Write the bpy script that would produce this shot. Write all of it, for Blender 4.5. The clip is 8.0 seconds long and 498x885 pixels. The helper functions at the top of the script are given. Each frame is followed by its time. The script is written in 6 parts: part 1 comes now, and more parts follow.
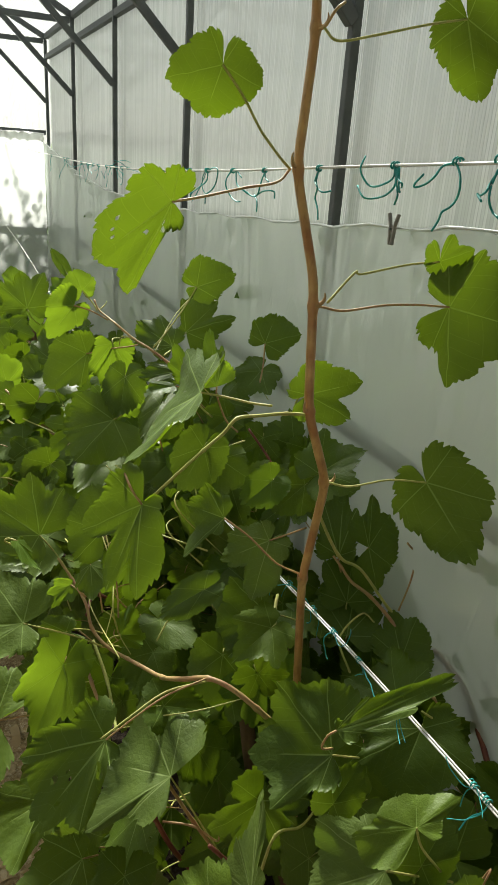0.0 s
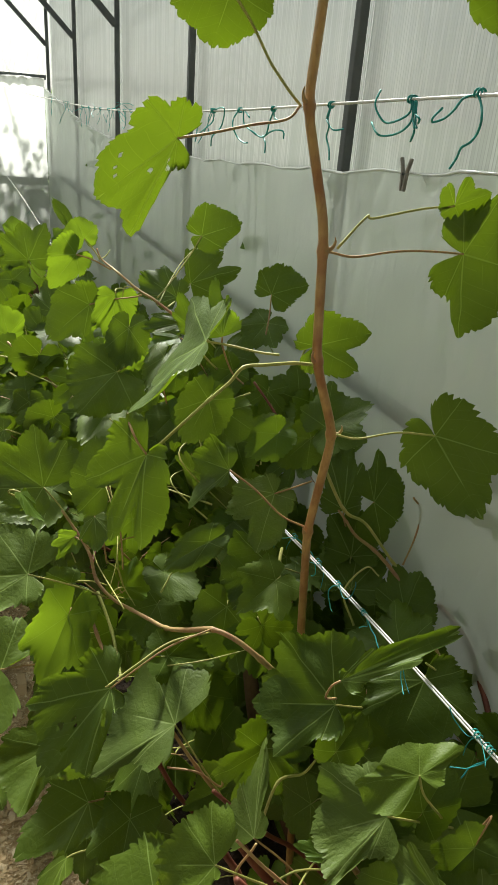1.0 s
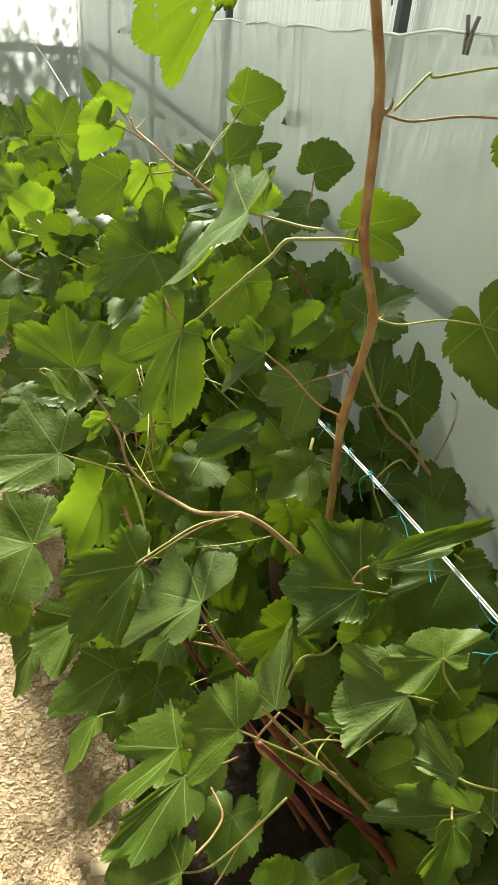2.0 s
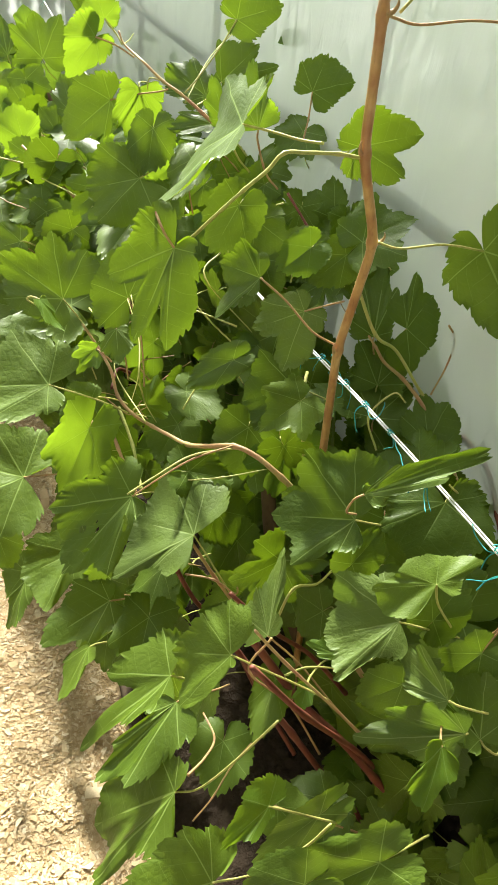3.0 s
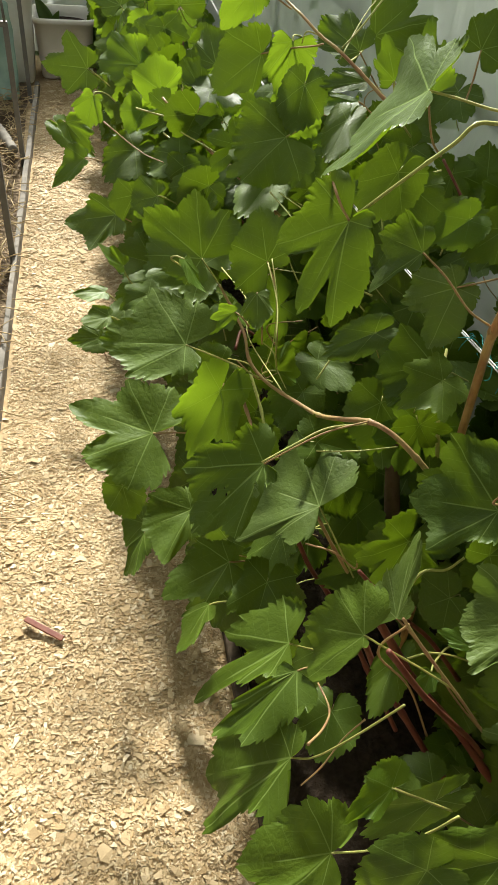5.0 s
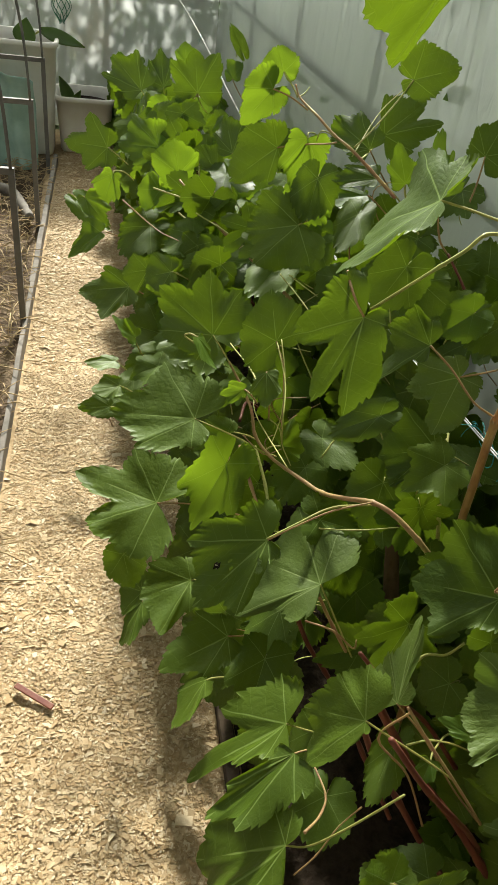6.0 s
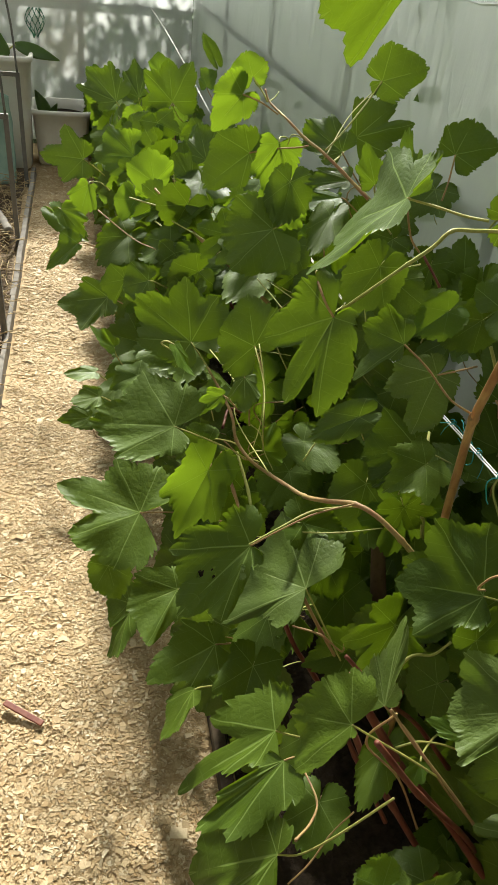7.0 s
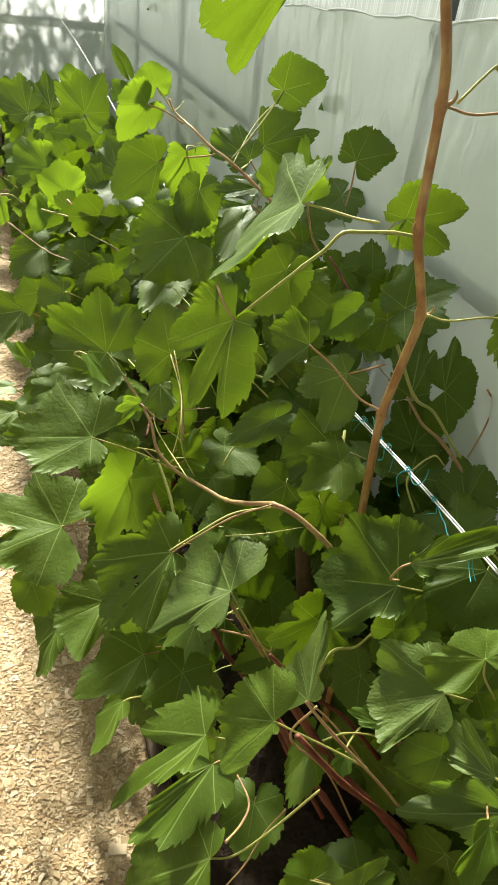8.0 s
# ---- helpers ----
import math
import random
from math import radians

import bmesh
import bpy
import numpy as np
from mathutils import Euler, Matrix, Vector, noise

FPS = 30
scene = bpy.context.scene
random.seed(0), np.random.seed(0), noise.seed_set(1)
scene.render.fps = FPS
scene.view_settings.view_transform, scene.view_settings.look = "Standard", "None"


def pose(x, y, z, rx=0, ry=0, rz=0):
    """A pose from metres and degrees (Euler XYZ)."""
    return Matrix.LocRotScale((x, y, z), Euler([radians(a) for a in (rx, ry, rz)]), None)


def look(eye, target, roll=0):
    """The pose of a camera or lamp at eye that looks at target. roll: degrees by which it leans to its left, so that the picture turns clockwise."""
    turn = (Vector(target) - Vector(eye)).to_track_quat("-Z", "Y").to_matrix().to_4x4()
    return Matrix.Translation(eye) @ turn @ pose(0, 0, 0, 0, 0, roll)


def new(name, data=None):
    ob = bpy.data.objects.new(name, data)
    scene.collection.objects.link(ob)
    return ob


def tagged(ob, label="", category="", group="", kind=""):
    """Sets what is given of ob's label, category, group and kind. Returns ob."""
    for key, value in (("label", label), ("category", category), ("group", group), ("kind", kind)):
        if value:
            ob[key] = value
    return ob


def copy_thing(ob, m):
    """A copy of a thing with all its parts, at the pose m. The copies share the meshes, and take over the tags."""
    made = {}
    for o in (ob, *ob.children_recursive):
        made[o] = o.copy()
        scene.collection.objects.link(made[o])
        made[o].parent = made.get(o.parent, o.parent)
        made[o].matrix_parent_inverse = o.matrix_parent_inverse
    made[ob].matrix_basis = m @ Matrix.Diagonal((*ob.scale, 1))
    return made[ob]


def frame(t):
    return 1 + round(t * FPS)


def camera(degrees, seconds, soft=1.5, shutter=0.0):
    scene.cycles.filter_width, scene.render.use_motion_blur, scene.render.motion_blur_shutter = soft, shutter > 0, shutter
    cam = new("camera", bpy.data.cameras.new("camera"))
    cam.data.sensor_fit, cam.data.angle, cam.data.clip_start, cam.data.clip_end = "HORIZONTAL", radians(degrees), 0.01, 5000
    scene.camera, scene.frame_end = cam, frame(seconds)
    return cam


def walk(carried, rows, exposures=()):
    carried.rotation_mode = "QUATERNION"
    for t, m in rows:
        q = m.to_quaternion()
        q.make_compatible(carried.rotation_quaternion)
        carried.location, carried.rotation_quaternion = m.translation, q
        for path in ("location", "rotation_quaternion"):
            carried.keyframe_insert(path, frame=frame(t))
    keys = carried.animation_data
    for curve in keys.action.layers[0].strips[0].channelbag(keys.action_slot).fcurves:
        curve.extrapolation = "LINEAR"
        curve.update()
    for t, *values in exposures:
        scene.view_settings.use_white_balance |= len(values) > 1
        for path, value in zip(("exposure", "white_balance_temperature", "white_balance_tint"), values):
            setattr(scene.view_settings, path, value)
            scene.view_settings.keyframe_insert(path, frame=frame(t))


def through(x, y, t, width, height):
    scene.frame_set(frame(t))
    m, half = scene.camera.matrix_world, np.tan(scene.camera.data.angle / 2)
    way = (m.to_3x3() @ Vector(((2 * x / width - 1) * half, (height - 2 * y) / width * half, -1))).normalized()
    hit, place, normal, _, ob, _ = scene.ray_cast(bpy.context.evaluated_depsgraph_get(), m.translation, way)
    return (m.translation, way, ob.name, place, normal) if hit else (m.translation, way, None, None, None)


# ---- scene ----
cam = camera(39.0, 8.0, 1.0)
PATH = [
    (0, (0.007, 0.002, 1.445), (0.773, 1.689, 0.694), 4.2),
    (0.5, (0.005, 0.005, 1.441), (0.748, 1.697, 0.677), 4.3),
    (1, (0.009, 0.013, 1.43), (0.755, 1.657, 0.569), 4.6),
    (1.5, (0.011, 0.017, 1.422), (0.73, 1.618, 0.464), 4.8),
    (2, (0.005, 0.025, 1.4), (0.648, 1.557, 0.286), 6.0),
    (2.2, (0.008, 0.027, 1.392), (0.659, 1.522, 0.234), 7.0),
    (3.3, (0.004, 0.026, 1.369), (0.638, 1.457, 0.124), 6.8),
    (3.5, (0.008, 0.033, 1.391), (0.551, 1.487, 0.129), 5.3),
    (4, (-0.017, 0.058, 1.378), (0.415, 1.491, 0.052), 4.8),
    (4.5, (-0.038, 0.07, 1.373), (0.373, 1.46, -0.005), 5.3),
    (4.7, (-0.047, 0.064, 1.372), (0.35, 1.461, -0.003), 5.3),
    (5.8, (-0.082, 0.066, 1.397), (0.345, 1.589, 0.174), 9.0),
    (6, (-0.084, 0.065, 1.402), (0.34, 1.601, 0.194), 8.6),
    (6.5, (-0.08, 0.065, 1.406), (0.355, 1.611, 0.214), 7.6),
    (7, (-0.064, 0.065, 1.398), (0.384, 1.609, 0.208), 7.0),
    (7.5, (-0.053, 0.061, 1.402), (0.476, 1.587, 0.223), 8.6),
    (8, (-0.035, 0.047, 1.4), (0.585, 1.561, 0.249), 7.7),
]
walk(cam, [(t, look(eye, target, roll)) for t, eye, target, roll in PATH],
     [(0, 1.25, 6550, 5), (1, 1.28, 6550, 5), (1.5, 1.48, 6550, 5), (2, 1.88, 6550, 5), (2.2, 2.05, 6550, 5), (3.3, 2.45, 6550, 5), (3.5, 2.37, 6550, 5), (4, 1.75, 6550, 5), (4.7, 1.53, 6550, 5), (6, 1.31, 6550, 5), (7, 1.35, 6550, 5), (7.5, 1.51, 6550, 5), (8, 1.88, 6550, 5)])

# ---- world, sun, exposure ----
SUN_TO = Vector((0.13, 0.76, 0.64)).normalized()
world = bpy.data.worlds.new("sky")
scene.world = world
world.use_nodes = True
wn = world.node_tree
sky = wn.nodes.new("ShaderNodeTexSky")
sky.sky_type = "NISHITA"
sky.sun_disc = False
sky.sun_elevation = math.asin(SUN_TO.z)
sky.sun_rotation = math.atan2(SUN_TO.x, SUN_TO.y)
sky.dust_density = 2.0
bg = wn.nodes["Background"]
haze = wn.nodes.new("ShaderNodeHueSaturation")
haze.inputs["Saturation"].default_value = 0.35
wn.links.new(sky.outputs[0], haze.inputs["Color"])
wn.links.new(haze.outputs[0], bg.inputs["Color"])
bg.inputs["Strength"].default_value = 0.040
sun = new("sun", bpy.data.lights.new("sun", "SUN"))
sun.data.energy, sun.data.angle, sun.data.color = 5.0, radians(6), (1.0, 0.96, 0.90)
sun.matrix_world = look(SUN_TO * 20, (0, 0, 0))


# ---- node helpers ----
class Nodes:
    """Small wrapper that adds shader nodes and joins them."""

    def __init__(self, name):
        self.material = bpy.data.materials.new(name)
        self.material.use_nodes = True
        self.tree = self.material.node_tree
        self.tree.nodes.clear()

    def node(self, kind, operation=None, use_clamp=None, data_type=None, blend_type=None, feature=None, noise_dimensions=None):
        made = self.tree.nodes.new(kind)
        if operation:
            made.operation = operation
        if use_clamp is not None:
            made.use_clamp = use_clamp
        if data_type:
            made.data_type = data_type
        if blend_type:
            made.blend_type = blend_type
        if feature:
            made.feature = feature
        if noise_dimensions:
            made.noise_dimensions = noise_dimensions
        return made

    def put(self, socket, value):
        if hasattr(value, "is_output"):
            self.tree.links.new(value, socket)
        elif value is not None:
            socket.default_value = value

    def math(self, op, a, b=None, clamp=False):
        n = self.node("ShaderNodeMath", operation=op, use_clamp=clamp)
        self.put(n.inputs[0], a)
        self.put(n.inputs[1], b)
        return n.outputs[0]

    def ramp(self, value, lo, hi, a=0.0, b=1.0):
        n = self.node("ShaderNodeMapRange")
        for i, v in enumerate((value, lo, hi, a, b)):
            self.put(n.inputs[i], v)
        return n.outputs[0]

    def mix(self, f, a, b, blend="MIX"):
        n = self.node("ShaderNodeMix", data_type="RGBA", blend_type=blend)
        self.put(n.inputs[0], f)
        self.put(n.inputs[6], rgb(a))
        self.put(n.inputs[7], rgb(b))
        return n.outputs[2]

    def coords(self, which="Object", scale=(1, 1, 1)):
        c = self.node("ShaderNodeTexCoord").outputs[which]
        m = self.node("ShaderNodeMapping")
        self.put(m.inputs[0], c)
        m.inputs["Scale"].default_value = scale
        return m.outputs[0]

    def noise(self, vec, scale, detail=4.0, rough=0.55, out=0):
        n = self.node("ShaderNodeTexNoise")
        self.put(n.inputs["Vector"], vec)
        n.inputs["Scale"].default_value, n.inputs["Detail"].default_value, n.inputs["Roughness"].default_value = scale, detail, rough
        return n.outputs[out]

    def voronoi(self, vec, scale, feature="DISTANCE_TO_EDGE"):
        n = self.node("ShaderNodeTexVoronoi", feature=feature)
        self.put(n.inputs["Vector"], vec)
        n.inputs["Scale"].default_value = scale
        return n.outputs[0]

    def bump(self, height, strength, distance):
        n = self.node("ShaderNodeBump")
        n.inputs["Strength"].default_value, n.inputs["Distance"].default_value = strength, distance
        self.put(n.inputs["Height"], height)
        return n.outputs[0]

    def principled(self, color, rough, metal=0.0, normal=None, spec=0.5):
        n = self.node("ShaderNodeBsdfPrincipled")
        self.put(n.inputs["Base Color"], rgb(color))
        self.put(n.inputs["Roughness"], rough)
        self.put(n.inputs["Metallic"], metal)
        self.put(n.inputs["Specular IOR Level"], spec)
        self.put(n.inputs["Normal"], normal)
        return n.outputs[0]

    def simple(self, kind, color, normal=None, rough=None):
        n = self.node(kind)
        self.put(n.inputs["Color"], rgb(color))
        if normal is not None:
            self.put(n.inputs["Normal"], normal)
        if rough is not None:
            self.put(n.inputs["Roughness"], rough)
        return n.outputs[0]

    def blend(self, f, a, b):
        n = self.node("ShaderNodeMixShader")
        self.put(n.inputs[0], f)
        self.put(n.inputs[1], a)
        self.put(n.inputs[2], b)
        return n.outputs[0]

    def done(self, shader):
        out = self.node("ShaderNodeOutputMaterial")
        self.put(out.inputs[0], shader)
        return self.material


def rgb(c):
    return (*c, 1.0) if isinstance(c, tuple) and len(c) == 3 else c


# ---- materials ----
def leaf_material(name, dark, light, glow, share, relief=0.15):
    g = Nodes(name)
    uv = g.node("ShaderNodeUVMap").outputs[0]
    sep = g.node("ShaderNodeSeparateXYZ")
    g.put(sep.inputs[0], uv)
    x, y = sep.outputs[0], sep.outputs[1]
    ang = g.math("ABSOLUTE", g.math("ARCTAN2", x, y))
    rad = g.math("SQRT", g.math("ADD", g.math("MULTIPLY", x, x), g.math("MULTIPLY", y, y)))
    ang = g.math("ADD", ang, g.math("MULTIPLY", g.math("SUBTRACT", g.noise(uv, 2.2, 1), 0.5), 0.07))
    main, second = 9.0, 9.0
    for at in (0.0, 0.93, 1.95):
        d = g.math("SUBTRACT", ang, at)
        across = g.math("MULTIPLY", rad, g.math("ABSOLUTE", g.math("SINE", d)))
        along = g.math("MULTIPLY", rad, g.math("COSINE", d))
        off = g.math("LESS_THAN", along, 0.0)
        main = g.math("MINIMUM", main, g.math("ADD", across, off))
        far = g.math("GREATER_THAN", g.math("ABSOLUTE", d), 0.5)
        q = g.math("FRACT", g.math("ADD", g.math("SUBTRACT", g.math("MULTIPLY", along, 6.0), g.math("MULTIPLY", across, 5.0)), g.math("MULTIPLY", g.math("SIGN", d), 0.25)))
        line = g.math("ABSOLUTE", g.math("SUBTRACT", q, 0.5))
        second = g.math("MINIMUM", second, g.math("ADD", g.math("ADD", line, far), off))
    taper = g.ramp(rad, 0.0, 1.0, 0.0095, 0.0034)
    v1 = g.ramp(g.math("DIVIDE", main, taper), 0.35, 1.0, 1.0, 0.0)
    v2 = g.ramp(second, 0.006, 0.030, 0.30, 0.0)
    vein = g.math("MAXIMUM", v1, v2)
    obj = g.coords("Object")
    info = g.node("ShaderNodeObjectInfo").outputs["Random"]
    blotch = g.noise(obj, 2.6, 5, 0.6)
    base = g.mix(g.math("ADD", g.math("MULTIPLY", info, 0.6), g.math("MULTIPLY", blotch, 0.55), True), dark, light)
    base = g.mix(g.math("MULTIPLY", vein, 0.70), base, tuple(min(1, c * 1.9 + 0.07) for c in light))
    specks = g.ramp(g.noise(obj, 55, 2, 0.5), 0.66, 0.74, 0.0, 0.14)
    base = g.mix(specks, base, (0.13, 0.13, 0.03))
    cells = g.voronoi(uv, 11.0)
    fine = g.voronoi(uv, 27.0)
    bulge = g.math("ADD", g.math("MULTIPLY", g.ramp(cells, 0.0, 0.3), 0.45), g.math("MULTIPLY", g.noise(uv, 5, 2), 0.9))
    bulge = g.math("ADD", bulge, g.math("MULTIPLY", g.ramp(fine, 0.0, 0.25), 0.14))
    height = g.math("MULTIPLY", g.math("SUBTRACT", bulge, g.math("MULTIPLY", vein, 0.55)), g.ramp(rad, 0.03, 0.2))
    normal = g.bump(height, relief, 0.0040)
    soft = g.bump(height, 0.05, 0.0040)
    rough = g.ramp(g.noise(obj, 4, 3), 0.3, 0.7, 0.42, 0.60)
    face = g.principled(base, rough, 0.0, normal, 0.34)
    through = g.simple("ShaderNodeBsdfTranslucent", g.mix(g.math("MULTIPLY", vein, 0.55), g.mix(info, glow, tuple(c * 0.72 for c in glow)), tuple(c * 0.45 for c in glow)), soft)
    return g.done(g.blend(share, face, through))


LEAF = leaf_material("vine_leaf_green", (0.037, 0.073, 0.005), (0.116, 0.184, 0.013), (0.18, 0.285, 0.008), 0.28)
# Yellower leaf copy, with the glow of sunlit leaves put into its colour.
LEAF_SUNLIT = leaf_material("vine_leaf_sunlit", (0.048, 0.100, 0.008), (0.088, 0.165, 0.012), (0.25, 0.39, 0.016), 0.42)


# Paler leaf copy; sky sheen on crinkled leaves is put into its colour.
LEAF_PALE = leaf_material("vine_leaf_pale_sheen", (0.066, 0.110, 0.016), (0.122, 0.178, 0.030), (0.20, 0.33, 0.020), 0.30, 0.20)


def shrub_leaf():
    g = Nodes("shrub_leaf")
    isl = g.node("ShaderNodeNewGeometry").outputs["Random Per Island"]
    col = g.mix(isl, (0.04, 0.08, 0.015), (0.08, 0.13, 0.03))
    return g.done(g.blend(0.3, g.principled(col, 0.5), g.simple("ShaderNodeBsdfTranslucent", (0.25, 0.4, 0.04))))


SHRUB_LEAF = shrub_leaf()


def bark_material(name, a, b, scale=1.0, rough=0.55, spec=0.35):
    g = Nodes(name)
    v = g.coords("Object", (1, 1, 0.18))
    n1, n2 = g.noise(v, 260 * scale, 4), g.noise(g.coords("Object"), 22 * scale, 3)
    col = g.mix(g.ramp(n2, 0.35, 0.68), a, b)
    col = g.mix(g.ramp(n1, 0.52, 0.75, 0.0, 0.5), col, tuple(c * 0.55 for c in a))
    return g.done(g.principled(col, rough, 0.0, g.bump(n1, 0.4, 0.001), spec))


CANE = bark_material("ripening_cane", (0.33, 0.150, 0.050), (0.52, 0.34, 0.12), 1.0, 0.36, 0.55)
RED_CANE = bark_material("red_brown_cane", (0.13, 0.030, 0.018), (0.19, 0.064, 0.033))
GREEN_STEM = bark_material("green_stem", (0.34, 0.38, 0.09), (0.46, 0.42, 0.13))
PINK_STEM = bark_material("pinkish_petiole", (0.36, 0.190, 0.100), (0.40, 0.31, 0.11))
OLD_WOOD = bark_material("old_vine_bark", (0.09, 0.055, 0.03), (0.16, 0.10, 0.06), 0.4, 0.85, 0.2)


def chip_material():
    g = Nodes("wood_chip")
    isl = g.node("ShaderNodeNewGeometry").outputs["Random Per Island"]
    ramp = g.node("ShaderNodeValToRGB")
    e = ramp.color_ramp.elements
    e[0].position, e[0].color = 0.0, (0.36, 0.245, 0.12, 1)
    e[1].position, e[1].color = 1.0, (0.66, 0.56, 0.39, 1)
    for p, c in ((0.25, (0.42, 0.305, 0.165, 1)), (0.55, (0.48, 0.36, 0.205, 1)), (0.82, (0.54, 0.425, 0.26, 1))):
        k = e.new(p)
        k.color = c
    g.put(ramp.inputs[0], isl)
    grain = g.noise(g.coords("Object"), 420, 3)
    col = g.mix(g.ramp(grain, 0.4, 0.7, 0.0, 0.22), ramp.outputs[0], (0.31, 0.21, 0.10))
    return g.done(g.principled(col, 0.75, 0.0, g.bump(grain, 0.35, 0.001), 0.25))


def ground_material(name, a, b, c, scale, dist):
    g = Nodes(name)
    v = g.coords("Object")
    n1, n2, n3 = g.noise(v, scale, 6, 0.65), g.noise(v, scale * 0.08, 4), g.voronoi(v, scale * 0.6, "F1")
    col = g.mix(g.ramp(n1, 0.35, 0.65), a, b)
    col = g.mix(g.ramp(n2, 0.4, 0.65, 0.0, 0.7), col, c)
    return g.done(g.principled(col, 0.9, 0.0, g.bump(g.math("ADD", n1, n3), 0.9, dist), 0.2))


CHIP = chip_material()


def packed_chips():
    """Trodden chips: flakes of many tones set close together."""
    g = Nodes("packed_wood_chips")
    v = g.coords("Object", (1.0, 0.7, 0.3))
    cells = g.node("ShaderNodeTexVoronoi", feature="F1")
    g.put(cells.inputs["Vector"], v)
    cells.inputs["Scale"].default_value = 125.0
    tone = g.node("ShaderNodeSeparateColor")
    g.put(tone.inputs[0], cells.outputs["Color"])
    col = g.mix(tone.outputs[0], (0.36, 0.255, 0.135), (0.50, 0.385, 0.225))
    gap = g.ramp(g.voronoi(v, 125.0), 0.0, 0.10, 0.40, 0.0)
    col = g.mix(gap, col, (0.36, 0.25, 0.13))
    col = g.mix(g.ramp(g.noise(v, 9, 4), 0.4, 0.65, 0.0, 0.35), col, (0.33, 0.22, 0.11))
    height = g.math("ADD", tone.outputs[1], g.math("MULTIPLY", g.noise(v, 300, 3), 0.4))
    return g.done(g.principled(col, 0.85, 0.0, g.bump(height, 0.8, 0.004), 0.2))


CHIP_BED = packed_chips()
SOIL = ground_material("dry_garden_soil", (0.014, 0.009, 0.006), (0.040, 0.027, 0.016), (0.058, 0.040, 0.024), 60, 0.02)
LITTER_SOIL = ground_material("littered_brown_soil", (0.055, 0.036, 0.022), (0.13, 0.09, 0.055), (0.20, 0.145, 0.085), 45, 0.02)
GRASS = ground_material("lawn", (0.05, 0.09, 0.02), (0.09, 0.14, 0.035), (0.11, 0.13, 0.05), 30, 0.03)


def film_material(name, clear, tint=(0.80, 0.83, 0.80), gloss=0.13):
    g = Nodes(name)
    v = g.coords("Object")
    fine = g.noise(g.coords("Object", (1, 1, 0.25)), 28, 5, 0.6)
    broad = g.noise(v, 1.4, 3)
    crease = g.noise(g.coords("Object", (1, 1, 0.45)), 7, 3, 0.5)
    crease = g.ramp(g.math("ABSOLUTE", g.math("SUBTRACT", crease, 0.5)), 0.0, 0.035, 1.0, 0.0)
    normal = g.bump(g.math("ADD", g.math("MULTIPLY", fine, 0.8), g.math("MULTIPLY", crease, 0.30)), 0.11, 0.02)
    col = g.mix(g.ramp(broad, 0.35, 0.65), tint, tuple(c * 0.86 for c in tint))
    milk = g.blend(0.42, g.simple("ShaderNodeBsdfTranslucent", col, normal), g.simple("ShaderNodeBsdfDiffuse", col, normal))
    shine = g.simple("ShaderNodeBsdfGlossy", (1, 1, 1), normal, 0.17)
    milk = g.blend(gloss, milk, shine)
    glass = g.simple("ShaderNodeBsdfTransparent", (0.93, 0.96, 0.93))
    return g.done(g.blend(clear, milk, glass))


def sheet_material(name, clear, tint):
    """Twin-wall polycarbonate with fine upright flutes."""
    g = Nodes(name)
    v = g.coords("Object")
    sep = g.node("ShaderNodeSeparateXYZ")
    g.put(sep.inputs[0], v)
    along = g.math("ADD", sep.outputs[0], sep.outputs[1])
    flute = g.math("ABSOLUTE", g.math("SUBTRACT", g.math("FRACT", g.math("MULTIPLY", along, 125.0)), 0.5))
    rib = g.ramp(flute, 0.30, 0.44)
    each = g.node("ShaderNodeTexWhiteNoise", noise_dimensions="1D")
    g.put(each.inputs["W"], g.math("FLOOR", g.math("MULTIPLY", along, 125.0)))
    vary = each.outputs["Value"]
    blot = g.noise(g.coords("Object", (1, 1, 0.6)), 2.2, 4)
    normal = g.bump(flute, 0.12, 0.002)
    col = g.mix(g.math("MULTIPLY", rib, 0.75), g.mix(g.math("MULTIPLY", g.math("ADD", blot, vary), 0.55), tint, tuple(c * 0.78 for c in tint)), (0.34, 0.35, 0.34))
    milk = g.blend(0.35, g.simple("ShaderNodeBsdfTranslucent", col, normal), g.simple("ShaderNodeBsdfDiffuse", col, normal))
    milk = g.blend(0.16, milk, g.simple("ShaderNodeBsdfGlossy", (1, 1, 1), normal, 0.16))
    return g.done(g.blend(g.math("MULTIPLY", g.math("SUBTRACT", clear, g.math("MULTIPLY", rib, clear * 0.8)), g.ramp(vary, 0.0, 1.0, 0.72, 1.06)), milk, g.simple("ShaderNodeBsdfTransparent", (0.95, 0.97, 0.96))))


FILM = film_material("milky_plastic_film", 0.38, (0.84, 0.89, 0.815))
END_FILM = film_material("doubled_milky_film", 0.20, (0.90, 0.92, 0.89))
HEM = film_material("rolled_film_hem", 0.0, (0.95, 0.96, 0.95), 0.45)
SHEET = sheet_material("polycarbonate_wall", 0.40, (0.95, 0.955, 0.95))
SHEET_CLEAR = sheet_material("polycarbonate_clear", 0.93, (0.86, 0.88, 0.88))


def paint_material(name, a, b, rough, metal=0.0, scale=18, spec=0.5):
    g = Nodes(name)
    v = g.coords("Object")
    n1, n2 = g.noise(v, scale, 5, 0.6), g.noise(v, scale * 14, 3)
    col = g.mix(g.ramp(n1, 0.38, 0.68), a, b)
    return g.done(g.principled(col, g.ramp(n1, 0.3, 0.7, rough * 0.85, min(1.0, rough * 1.15)), metal, g.bump(n2, 0.2, 0.001), spec))


